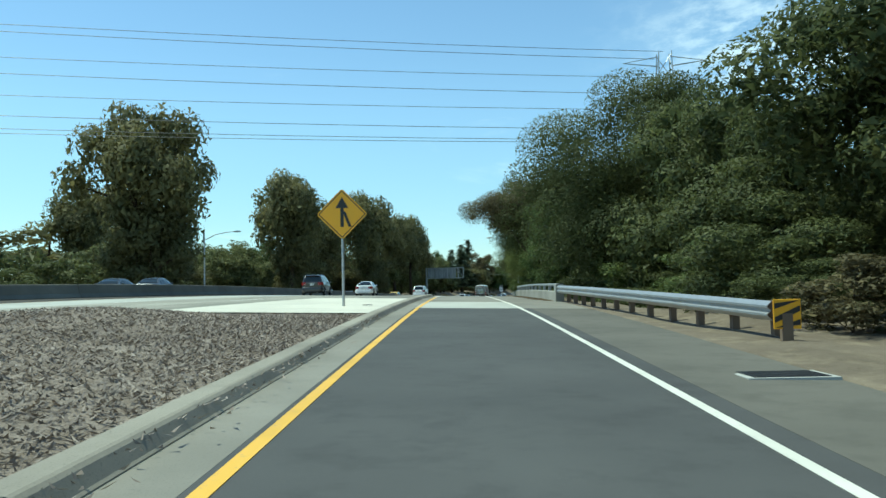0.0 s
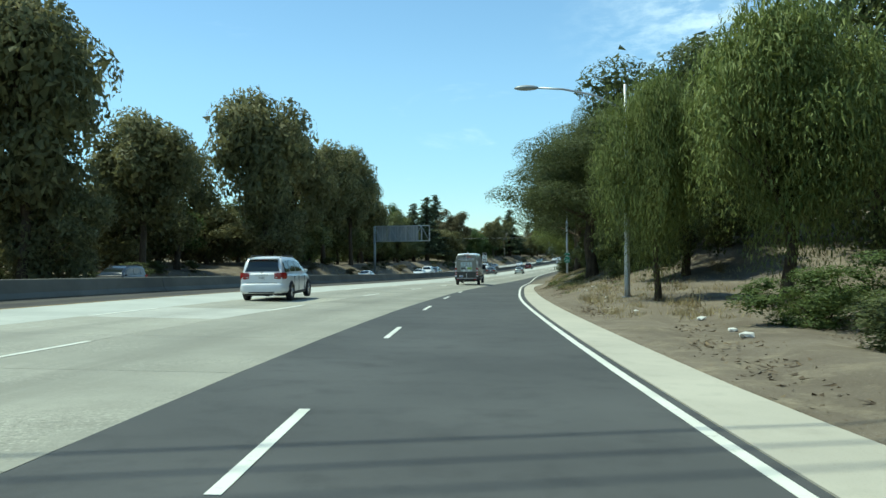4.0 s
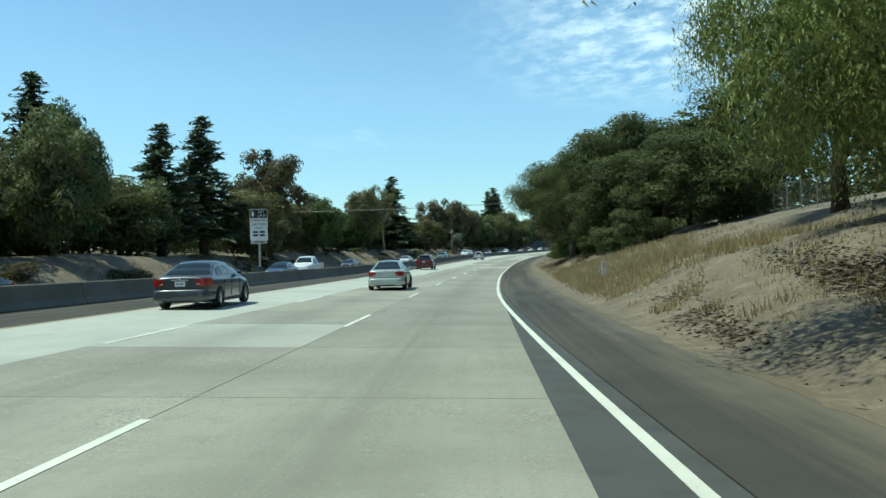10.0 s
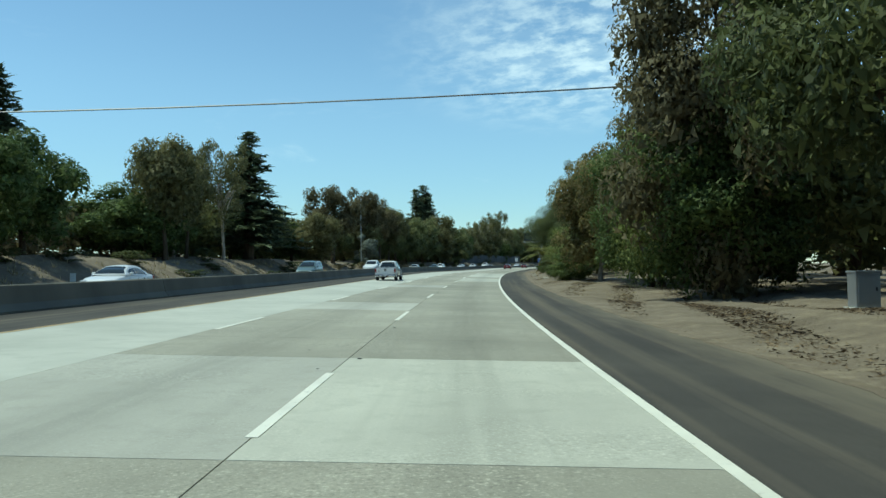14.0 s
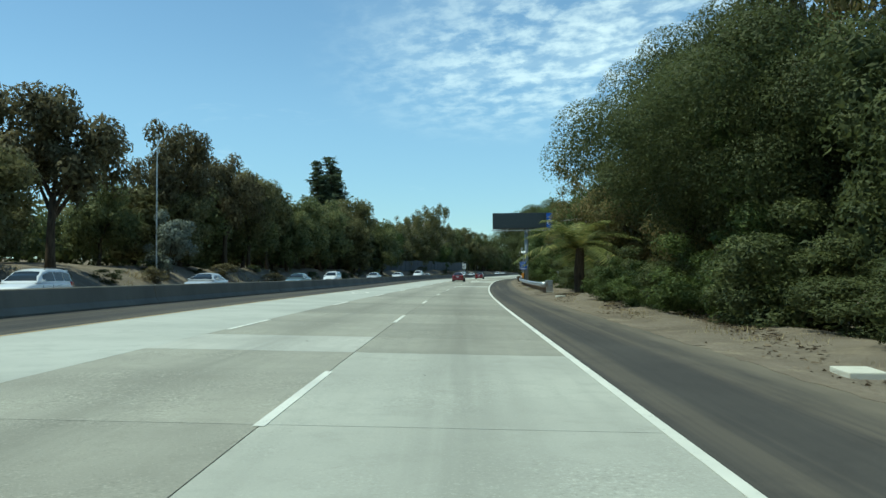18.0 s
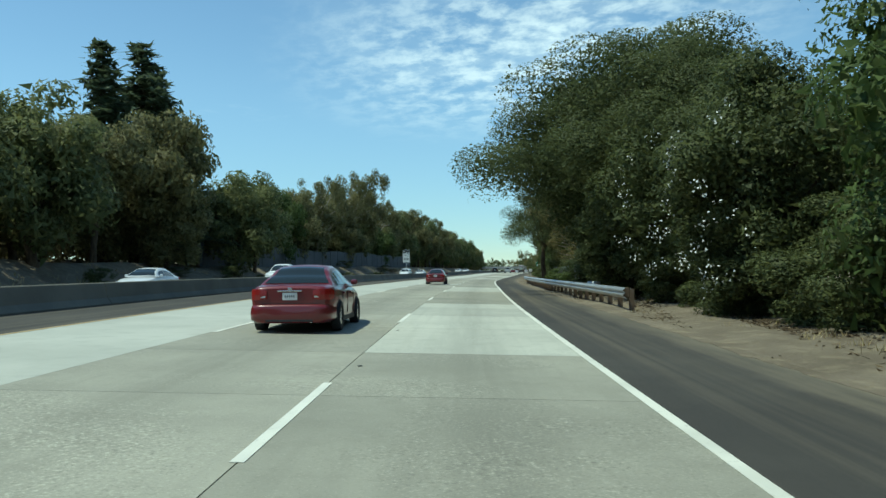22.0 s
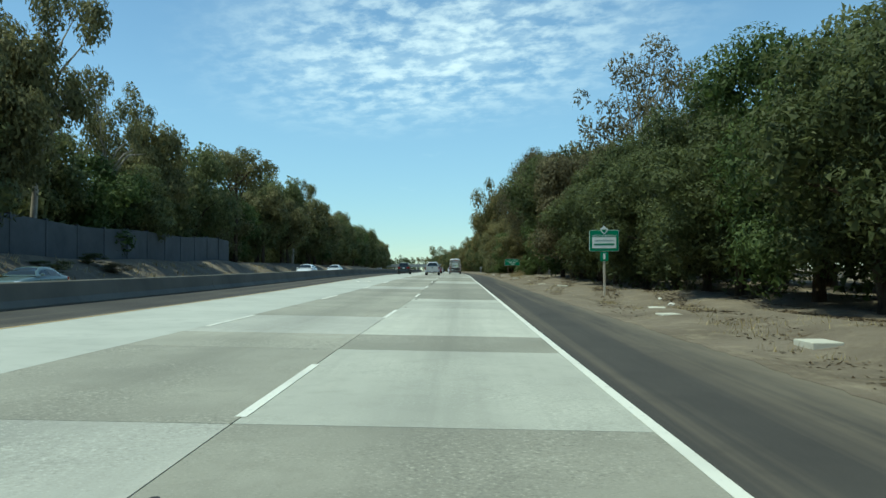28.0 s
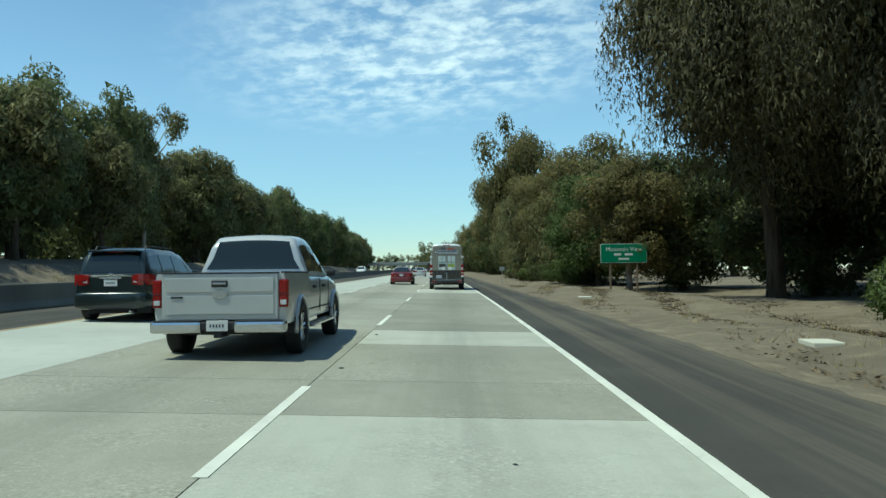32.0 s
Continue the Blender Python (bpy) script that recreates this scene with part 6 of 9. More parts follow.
def message_sign():
    root = thing("message_sign", spot(492.7, 6.3, on="land"), "black electronic message sign on a thick grey steel pole", "message sign")
    base = float(land(492.7, 6.3)) - float(line_z(492.7))
    z0, z1, xl, xr = 6.95 - base, 8.95 - base, -4.25, 3.35
    part("pole", tube([(0, 0.5, -0.4), (0, 0.5, z0 + 0.3)], 0.23, 16), STEEL_PAINT, root, smooth_faces=True)
    part("flange", tube([(0, 0.5, -0.05), (0, 0.5, 0.08)], 0.36, 16), STEEL_PAINT, root)
    cab = part("cabinet", box(xl, xr, 0.05, 1.0, z0, z1, 0.03), SIGN_BLACK, root, "black weatherproof cabinet")
    part("display", box(xl + 0.12, xr - 0.95, 0.025, 0.06, z0 + 0.12, z1 - 0.12, 0.01), plain("display_glass", (0.028, 0.033, 0.034), 0.25, 0, 0.2), cab)
    for r in range(3):
        for c in range(12):
            x = xl + 0.5 + c * (xr - xl - 1.7) / 11
            part("module_bolt", box(x - 0.02, x + 0.02, 0.015, 0.026, z0 + 0.5 + r * 0.5 - 0.02, z0 + 0.5 + r * 0.5 + 0.02), TRIM, cab)
    badge = part("side_panel", shift(rounded_plate(0.72, 1.86, 0.05, 0.03), xr - 0.42, 0.02, (z0 + z1) / 2), SIGN_BLUE, cab, "blue panel with white lettering")
    words("CALL", 0.25, SIGN_WHITE, badge, on_face(xr - 0.42, z1 - 0.62, -0.004))
    words("511", 0.30, SIGN_WHITE, badge, on_face(xr - 0.42, z0 + 0.78, -0.004))
    ring = bmesh.new()
    for k in range(24):
        a, b = k * math.tau / 24, (k + 1) * math.tau / 24
        vs = [ring.verts.new((xr - 0.42 + 0.30 * m * math.cos(q) , -0.004, z0 + 0.78 + 0.36 * m * math.sin(q))) for q, m in ((a, 1), (b, 1), (b, 0.86), (a, 0.86))]
        ring.faces.new(vs)
    part("ring", ring, SIGN_WHITE, badge)
    part("walkway", box(xl - 0.05, xr + 1.5, -0.75, 0.0, z0 - 0.30, z0 - 0.22, 0.01), STEEL, root)
    for k in range(6):
        x = xl + 0.1 + k * (xr - xl + 1.2) / 5
        part("bracket", tube([(x - 0.25, -0.75, z0 - 0.32), (x + 0.1, -0.02, z0 - 0.02)], 0.035, 6), STEEL, root)
    part("rail_post", tube([(xr + 1.35, -0.3, z0 - 0.25), (xr + 1.3, -0.3, z1 - 0.25)], 0.04, 6), STEEL, root)
    part("rail_bar", tube([(xr, 0.0, z1 - 0.2), (xr + 1.35, -0.3, z1 - 0.25)], 0.04, 6), STEEL, root)
    part("rail_brace", tube([(xr + 0.1, 0.0, z1 - 0.5), (xr + 1.2, -0.3, z0 - 0.2)], 0.03, 6), STEEL, root)
    part("cable", tube([(0.2, 0.3, z0 - 0.3), (1.2, 0.2, z0 - 0.75), (2.4, 0.1, z0 - 0.25)], 0.02, 5), TRIM, root)


message_sign()


def call_box(s, d, side=1, label="blue call box sign on a post with an orange phone housing"):
    root = thing("call_box", spot(s, d, on="land"), label, "call box")
    part("post", tube([(0, 0, -0.3), (0, 0, 4.25)], 0.05, 10), STEEL, root)
    panel = part("panel", shift(rounded_plate(0.82, 0.98, 0.05, 0.015), 0, -0.06, 2.35), SIGN_BLUE, root)
    part("panel_border", shift(rounded_plate(0.86, 1.02, 0.06, 0.01), 0, -0.05, 2.35), SIGN_WHITE, root)
    words("CALL", 0.25, SIGN_WHITE, panel, on_face(0, 2.50, -0.072))
    words("BOX", 0.25, SIGN_WHITE, panel, on_face(0, 2.25, -0.072))
    bar(-0.30, 0.30, 1.96, 2.05, SIGN_WHITE, panel, -0.075)
    bar(-0.30, 0.30, 2.70, 2.74, SIGN_WHITE, panel, -0.075)
    part("phone_housing", box(-0.22, 0.06, -0.32, -0.02, 0.78, 1.38, 0.05), ORANGE, root, "orange phone housing")
    sp = box(-0.26, 0.26, -0.22, 0.2, 0, 0.03, 0.006)
    bmesh.ops.rotate(sp, verts=sp.verts, cent=(0, 0, 0), matrix=Matrix.Rotation(radians(35), 3, "X"))
    part("solar_panel", shift(sp, 0, -0.02, 4.05), SIGN_WHITE, root, "small tilted solar panel")
    part("antenna_box", box(-0.3, -0.06, -0.06, 0.06, 4.32, 4.55, 0.02), STEEL, root)


call_box(490.6, 5.85)


def cabinet(s, d, w, h, label, depth=0.6):
    root = thing("utility_cabinet", spot(s, d, on="land"), label, "cabinet")
    part("body", box(-w / 2, w / 2, -depth / 2, depth / 2, 0.05, h, 0.03), STEEL, root)
    part("cap", box(-w / 2 - 0.03, w / 2 + 0.03, -depth / 2 - 0.03, depth / 2 + 0.03, h - 0.02, h + 0.05, 0.02), STEEL, root)
    part("door", box(-w / 2 + 0.06, w / 2 - 0.06, -depth / 2 - 0.02, -depth / 2, 0.2, h - 0.12, 0.01), STEEL, root)
    part("latch", box(w / 2 - 0.16, w / 2 - 0.12, -depth / 2 - 0.05, -depth / 2 - 0.02, h * 0.5, h * 0.5 + 0.12), TRIM, root)
    part("plinth", box(-w / 2 - 0.1, w / 2 + 0.1, -depth / 2 - 0.1, depth / 2 + 0.1, -0.3, 0.06, 0.02), CONC_MID, root)


cabinet(492.3, 10.4, 0.72, 1.45, "pale grey metal utility cabinet behind the guard rail")
cabinet(458.5, 6.9, 0.55, 0.95, "grey metal utility cabinet beside the guard rail end")
cabinet(321.2, 12.6, 0.75, 1.15, "pale grey utility cabinet on the dirt verge")


def adopt_sign():
    root = thing("roadside_sign", spot(669.9, 7.55, on="land"), "green and white roadside sponsor sign on a wooden post", "road sign")
    lift = float(line_z(669.9)) - float(land(669.9, 7.55))
    part("post", box(-0.05, 0.05, 0.0, 0.1, -0.3, 2.0 + lift, 0.006), plain("pale_post_wood", (0.45, 0.40, 0.32), 0.8, 0, 0.4, 6), root)
    c = 2.5 + lift
    panel = part("panel", shift(rounded_plate(1.42, 1.02, 0.06, 0.015), 0, -0.02, c), SIGN_GREEN, root)
    part("panel_border", shift(rounded_plate(1.46, 1.06, 0.07, 0.01), 0, -0.008, c), SIGN_WHITE, root)
    part("white_field", shift(rounded_plate(1.18, 0.54, 0.02, 0.006), 0, -0.03, c - 0.10), SIGN_WHITE, panel)
    words("ADOPT-A-HIGHWAY", 0.125, SIGN_WHITE, panel, on_face(0, c + 0.24, -0.032))
    words("FOR INFORMATION", 0.105, SIGN_GREEN, panel, on_face(0, c + 0.0, -0.036))
    bar(-0.5, 0.5, c - 0.22, c - 0.14, SIGN_GREEN, panel, -0.042)
    part("badge", flat_shape([(0, c + 0.30), (0.17, c + 0.48), (0.18, c + 0.60), (0.08, c + 0.66), (0, c + 0.74), (-0.08, c + 0.66), (-0.18, c + 0.60), (-0.17, c + 0.48)], -0.04), SIGN_WHITE, root)
    part("badge_heart", flat_shape([(0, c + 0.36), (0.11, c + 0.48), (0.11, c + 0.57), (0.0, c + 0.54), (-0.11, c + 0.57), (-0.11, c + 0.48)], -0.046), SIGN_GREEN, root)
    low = part("small_plate", shift(rounded_plate(0.40, 0.46, 0.03, 0.012), 0, -0.015, c - 0.78), SIGN_GREEN, root)
    bar(-0.05, 0.05, c - 0.92, c - 0.64, SIGN_WHITE, low, -0.026)


adopt_sign()


def city_sign():
    root = thing("city_limit_sign", spot(769, 10.0, on="land"), "green place-name sign with white lettering on two posts", "road sign")
    lift = float(line_z(769)) - float(land(769, 10.0))
    for x in (-0.75, 0.75):
        part("post", box(x - 0.05, x + 0.05, 0.0, 0.1, -0.3, 2.4 + lift, 0.006), WOOD, root)
    c = 2.0 + lift
    panel = part("panel", shift(rounded_plate(2.55, 1.02, 0.07, 0.015), 0, -0.02, c), SIGN_GREEN, root)
    part("panel_border", shift(rounded_plate(2.6, 1.07, 0.08, 0.01), 0, -0.008, c), SIGN_WHITE, root)
    words("Mountain View", 0.33, SIGN_WHITE, panel, on_face(0, c + 0.22, -0.032))
    bar(-0.55, -0.15, c - 0.12, c + 0.0, SIGN_WHITE, panel)
    bar(0.05, 0.50, c - 0.12, c + 0.0, SIGN_WHITE, panel)
    bar(-0.30, 0.30, c - 0.36, c - 0.26, SIGN_WHITE, panel)


city_sign()


def small_sign(s, d, h, w, hh, mat, label, turn=0.0, marks=()):
    root = thing("small_sign", spot(s, d, 0, turn), label, "road sign")
    part("post", box(-0.03, 0.03, 0.0, 0.05, -0.3, h, 0.004), STEEL, root)
    p = part("panel", shift(rounded_plate(w, hh, 0.03, 0.012), 0, -0.01, h - hh / 2), mat, root)
    for z in marks:
        bar(-w * 0.36, w * 0.36, h - z - 0.04, h - z + 0.04, SIGN_WHITE, p, -0.025)
    return root


small_sign(353, -29.6, 1.6, 0.45, 0.95, SIGN_WHITE, "blank white marker sign beyond the opposite carriageway")
small_sign(330, -29.8, 1.5, 0.40, 0.8, SIGN_WHITE, "blank white marker sign beyond the opposite carriageway")
small_sign(483.3, -30.4, 1.9, 0.8, 0.95, SIGN_BLUE, "blue call box sign beyond the opposite carriageway", 0, (0.28, 0.6))
small_sign(610, 6.4, 1.7, 0.5, 0.4, SIGN_WHITE, "small white roadside sign")
small_sign(806, 6.0, 1.5, 0.5, 0.4, STEEL_PAINT, "small dark roadside sign")


def marker_post(s, d, up=0.0):
    root = thing("marker_post", spot(s, d, 0, 8), "white roadside marker panel with two orange reflectors", "marker post")
    part("panel", box(-0.11, 0.11, -0.012, 0.012, -0.2, 0.72, 0.01), SIGN_WHITE, root)
    for z in (0.50, 0.62):
        part("reflector", tube([(0, -0.018, z), (0, -0.010, z)], 0.045, 12), ORANGE, root)


marker_post(240.5, 5.9)
tall = thing("tall_pole", spot(476, -34.5), "slender grey steel pole on the far bank", "pole")
part("shaft", tube([(0, 0, -0.4), (0, 0, 15.3)], [0.11, 0.05], 8), STEEL, tall)
part("camera_head", box(-0.15, 0.15, -0.15, 0.15, 15.2, 15.5, 0.04), STEEL, tall)

# low far structures under the sky: an overpass far ahead
over = thing("overpass", spot(1330, -8, on="deck"), "grey concrete overpass far ahead", "bridge", kind="structure")
part("deck", box(-60, 60, -5, 5, 5.2, 6.6, 0.1), CONC_MID, over)
for x_ in (-22, -3.3, 16):
    part("pier", box(x_ - 0.6, x_ + 0.6, -3, 3, -1, 5.2, 0.1), CONC_MID, over)
part("parapet", box(-60, 60, -5.2, -4.9, 6.6, 7.5), CONC_MID, over)

# power lines and the lattice pylon by the ramp
def pylon(s, d, h, label):
    root = thing("pylon", spot(s, d), label, "pylon")
    def half(z):
        return float(np.interp(z, [0, h * 0.55, h], [3.0, 1.1, 0.7]))
    for sx in (-1, 1):
        for sy in (-1, 1):
            part("leg", tube([(sx * half(z), sy * half(z), z) for z in (-0.3, h * 0.55, h)], [0.11, 0.09, 0.06], 5), STEEL, root)
    zs = np.linspace(0.5, h - 0.3, 13)
    for i, (a, b) in enumerate(zip(zs, zs[1:])):
        for sx, sy, ex, ey in ((-1, -1, 1, -1), (1, -1, 1, 1), (1, 1, -1, 1), (-1, 1, -1, -1)):
            part("brace", tube([(sx * half(a), sy * half(a), a), (ex * half(b), ey * half(b), b)], 0.045, 4), STEEL, root)
    arms = []
    for z in (h * 0.68, h * 0.82, h * 0.96):
        for sx in (-1, 1):
            part("cross_arm", tube([(sx * half(z), 0, z - 0.5), (sx * 4.6, 0, z)], [0.08, 0.05], 5), STEEL, root)
            part("cross_arm", tube([(sx * half(z), 0, z + 0.6), (sx * 4.6, 0, z)], [0.06, 0.04], 5), STEEL, root)
            arms.append((sx * 4.6, z - 0.8))
    return root, arms


py_root, py_arms = pylon(92, 23, 27.5, "grey steel lattice pylon behind the trees")
WIRE = plain("grey_wire", (0.10, 0.105, 0.11), 0.5, 0.5, 0.1)
for k_, (x_, z_) in enumerate(py_arms + [(0, 27.6), (-3, 17.0)]):
    a_ = py_root.matrix_basis @ Vector((x_ * 0.4, x_ * 0.9, z_))
    b_ = Vector((-150, 52 + x_ * 1.3, z_ + 3.5))
    pts_ = [a_.lerp(b_, t_) - Vector((0, 0, 5.0 * 4 * t_ * (1 - t_) * 0.35)) for t_ in np.linspace(0, 1, 14)]
    me_ = bpy.data.meshes.new("power_line")
    tb_ = tube([tuple(p) for p in pts_], 0.028, 4)
    tb_.to_mesh(me_)
    tb_.free()
    me_.materials.append(WIRE)
    tagged(new("power_line", me_), "thin grey overhead power line", "cable", "overhead power lines")
pts_ = [Vector(to_world(334, d_, float(line_z(334)) + 9.5 + 0.03 * d_ + 0.0006 * d_ * d_)) for d_ in np.linspace(-60, 24, 14)]
me_ = bpy.data.meshes.new("road_cable")
tb_ = tube([tuple(p) for p in pts_], 0.04, 5)
tb_.to_mesh(me_)
tb_.free()
me_.materials.append(WIRE)
tagged(new("road_cable", me_), "single dark cable across the freeway", "cable")
for d_ in (-60, 24):
    up_ = thing("cable_pole", spot(334, d_), "wooden pole carrying the cable", "pole")
    part("shaft", tube([(0, 0, -0.4), (0, 0, float(line_z(334)) + 9.5 + 0.03 * d_ + 0.0006 * d_ * d_ - float(land(334, d_)) + 0.3)], [0.15, 0.10], 8), WOOD, up_)

# ---------------------------------------------------------------- vehicles
CAR = 0.915            # vehicles are drawn in metres; the plan's unit is a little longer


def loft(sections, cap=True):
    bm = bmesh.new()
    rings = [[bm.verts.new(p) for p in sec] for sec in sections]
    n = len(rings[0])
    for a, b in zip(rings, rings[1:]):
        for k in range(n):
            bm.faces.new((a[k], a[(k + 1) % n], b[(k + 1) % n], b[k]))
    if cap:
        bm.faces.new(rings[0])
        bm.faces.new(rings[-1][::-1])
    bmesh.ops.recalc_face_normals(bm, faces=bm.faces)
    return bm


def ring(y, hw, z0, z1, crown=0.03, tuck=0.9):
    h = z1 - z0
    right = [(hw * 0.84, z0), (hw * 0.95, z0 + 0.05), (hw * 0.99, z0 + 0.2 * h), (hw, z0 + 0.5 * h), (hw * 0.985, z0 + 0.78 * h), (hw * tuck + (1 - tuck) * hw * 0.5, z1 - 0.02), (hw * 0.84, z1 + crown * 0.3), (hw * 0.45, z1 + crown)]
    return [(x, y, z) for x, z in right] + [(-x, y, z) for x, z in right[::-1]]


def wheel(root, x, y, r, width, alloy=True, spokes=5):
    side = 1 if x > 0 else -1
    w = hang("wheel", None, root, Matrix.Translation((x, y, r)))
    bm = bmesh.new()
    prof = [(0.62, 0.36), (0.70, 0.48), (0.92, 0.5), (0.985, 0.42), (1.0, 0.2), (1.0, -0.2), (0.985, -0.42), (0.92, -0.5), (0.70, -0.48), (0.62, -0.36)]
    n = 28
    rows = [[bm.verts.new((q * width, math.cos(k * math.tau / n) * p * r, math.sin(k * math.tau / n) * p * r)) for k in range(n)] for p, q in prof]
    for a, b in zip(rows, rows[1:] + rows[:1]):
        for k in range(n):
            bm.faces.new((a[k], a[(k + 1) % n], b[(k + 1) % n], b[k]))
    bmesh.ops.recalc_face_normals(bm, faces=bm.faces)
    part("tyre", bm, RUBBER, w, smooth_faces=True)
    bm = bmesh.new()
    o = side * width * 0.40
    tube([(o - side * 0.09, 0, 0), (o - side * 0.05, 0, 0)], r * 0.63, 24, bm)
    part("wheel_back", bm, TRIM, w)
    bm = bmesh.new()
    for k in range(spokes):
        a = k * math.tau / spokes
        for da in (-0.16, 0.16):
            tube([(o - side * 0.02, math.cos(a) * r * 0.08, math.sin(a) * r * 0.08), (o - side * 0.01, math.cos(a + da) * r * 0.58, math.sin(a + da) * r * 0.58)], r * 0.055, 5, bm)
    tube([(o - side * 0.06, 0, 0), (o, 0, 0)], r * 0.15, 12, bm)
    n2 = 24
    for k in range(n2):
        a, b = k * math.tau / n2, (k + 1) * math.tau / n2
        vs = [bm.verts.new((o + dx, math.cos(q) * r * m, math.sin(q) * r * m)) for q, m, dx in ((a, 0.66, -side * 0.05), (b, 0.66, -side * 0.05), (b, 0.57, 0), (a, 0.57, 0))]
        bm.faces.new(vs)
    part("rim", bm, CHROME if alloy else STEEL_PAINT, w)
    return w


def arch(root, x, y, r, lip=None):
    """Dark wheel housing with a lip round it."""
    bm = bmesh.new()
    side = 1 if x > 0 else -1
    n = 18
    pts = [(math.cos(a) * r * 1.14, math.sin(a) * r * 1.14) for a in np.linspace(-0.15, math.pi + 0.15, n)]
    f = [bm.verts.new((x, y + c, r + s_)) for c, s_ in pts]
    b = [bm.verts.new((x - side * 0.28, y + c, r + s_)) for c, s_ in pts]
    bm.faces.new(f)
    for i in range(n - 1):
        bm.faces.new((f[i], f[i + 1], b[i + 1], b[i]))
    part("wheel_housing", bm, TRIM, root)
    if lip:
        bm = bmesh.new()
        tube([(x + side * 0.012, y + c * 1.02, r + s_ * 1.02) for c, s_ in pts], 0.035, 6, bm)
        part("arch_lip", bm, lip, root, smooth_faces=True)


def pane(corners, inset=0.0, proud=0.008, thick=0.012):
    """A pane on four corners (bottom-left, bottom-right, top-right, top-left), shrunk towards its middle."""
    c = [Vector(p) for p in corners]
    m = sum(c, Vector()) / 4
    c = [p + (m - p).normalized() * inset for p in c]
    n = (c[1] - c[0]).cross(c[3] - c[0]).normalized()
    bm = bmesh.new()
    f = [bm.verts.new(p + n * proud) for p in c]
    b = [bm.verts.new(p + n * (proud - thick)) for p in c]
    bm.faces.new(f)
    bm.faces.new(b[::-1])
    for i in range(4):
        bm.faces.new((f[i], b[i], b[(i + 1) % 4], f[(i + 1) % 4]))
    bmesh.ops.recalc_face_normals(bm, faces=bm.faces)
    return bm


def mirrors(root, y, z, hw, mat):
    for side in (1, -1):
        m = part("mirror", box(min(side * hw, side * (hw + 0.17)), max(side * hw, side * (hw + 0.17)), y - 0.04, y + 0.07, z + 0.02, z + 0.14, 0.04), mat, root)


def plate_on(root, y, z, facing=-1):
    p = part("number_plate", box(-0.155, 0.155, y - 0.012, y + 0.004, z, z + 0.155, 0.004), PLATE, root)
    for k in range(5):
        part("text_bar", box(-0.105 + k * 0.045, -0.083 + k * 0.045, y - 0.017, y - 0.011, z + 0.055, z + 0.10), PAINT_BLUE, p)


def along(y, *pairs):
    """A smooth value between (y, value) pairs."""
    for (y0, v0), (y1, v1) in zip(pairs, pairs[1:]):
        if y <= y1:
            k = min(max((y - y0) / (y1 - y0), 0), 1)
            return v0 + (v1 - v0) * k * k * (3 - 2 * k)
    return pairs[-1][1]


def grid_patch(f, us, vs, proud=0.0):
    """A curved sheet f(u, v), moved outwards by proud."""
    bm = bmesh.new()
    pts = [[Vector(f(u, v)) for v in vs] for u in us]
    if proud:
        e = 1e-3
        for i, u in enumerate(us):
            for j, v in enumerate(vs):
                n = (Vector(f(u + e, v)) - Vector(f(u - e, v))).cross(Vector(f(u, v + e)) - Vector(f(u, v - e)))
                if n.length > 1e-12:
                    n.normalize()
                    if n.dot(pts[i][j] - Vector((0, pts[i][j].y, 0.8))) < 0:
                        n = -n
                    pts[i][j] = pts[i][j] + n * proud
    rows = [[bm.verts.new(q) for q in row] for row in pts]
    for r0, r1 in zip(rows, rows[1:]):
        for j in range(len(vs) - 1):
            bm.faces.new((r0[j], r0[j + 1], r1[j + 1], r1[j]))
    bmesh.ops.recalc_face_normals(bm, faces=bm.faces)
    return bm


def car_skin(half, deck_z, low_z):
    """Body surface: u from one sill over the bonnet or boot to the other, v along the car."""
    prof = ((0.0, 0.0, 1.0, 0.020), (0.5, 0.62, 1.0, 0.010), (0.62, 0.86, 1.0, -0.012), (0.68, 0.94, 1.0, -0.055), (0.75, 0.985, 0.80, 0.0), (0.84, 1.0, 0.55, 0.0), (0.92, 0.985, 0.22, 0.0), (0.97, 0.955, 0.05, 0.0), (1.0, 0.86, 0.0, 0.0))

    def at(u, v):
        q, s = min(abs(u), 1.0), (1 if u >= 0 else -1)
        w, z1, z0 = half(v), deck_z(v), low_z(v)
        for (q0, x0, k0, d0), (q1, x1, k1, d1) in zip(prof, prof[1:]):
            if q <= q1 + 1e-9:
                t = (q - q0) / (q1 - q0)
                return (s * w * (x0 + (x1 - x0) * t), v, z0 + (z1 - z0) * (k0 + (k1 - k0) * t) + d0 + (d1 - d0) * t)
    return at


def car_top(w_belt, w_roof, belt, roof, full):
    """Cabin surface: u across, from one belt line over the roof to the other, v along the car."""
    def at(u, v):
        q, s = min(abs(u), 1.0), (1 if u >= 0 else -1)
        zb, zr = belt(v), roof(v)
        h = max(zr - zb, 0.0)
        wb = w_belt(v)
        wr = wb - (wb - w_roof) * min(h / full, 1.0)
        r = min(0.10, h * 0.35)
        if q < 0.56:                     # roof, slightly domed
            k = q / 0.56
            return (s * (wr - r) * k, v, zr + 0.035 * min(h / full, 1) * (1 - k * k))
        if q < 0.70:                     # rounded edge
            a = (q - 0.56) / 0.14 * math.pi / 2
            return (s * (wr - r + r * math.sin(a)), v, zr - r + r * math.cos(a))
        k = (q - 0.70) / 0.30
        return (s * (wr + (wb - wr) * (k + 0.25 * k * (1 - k))), v, zr - r - (h - r) * k)
    return at


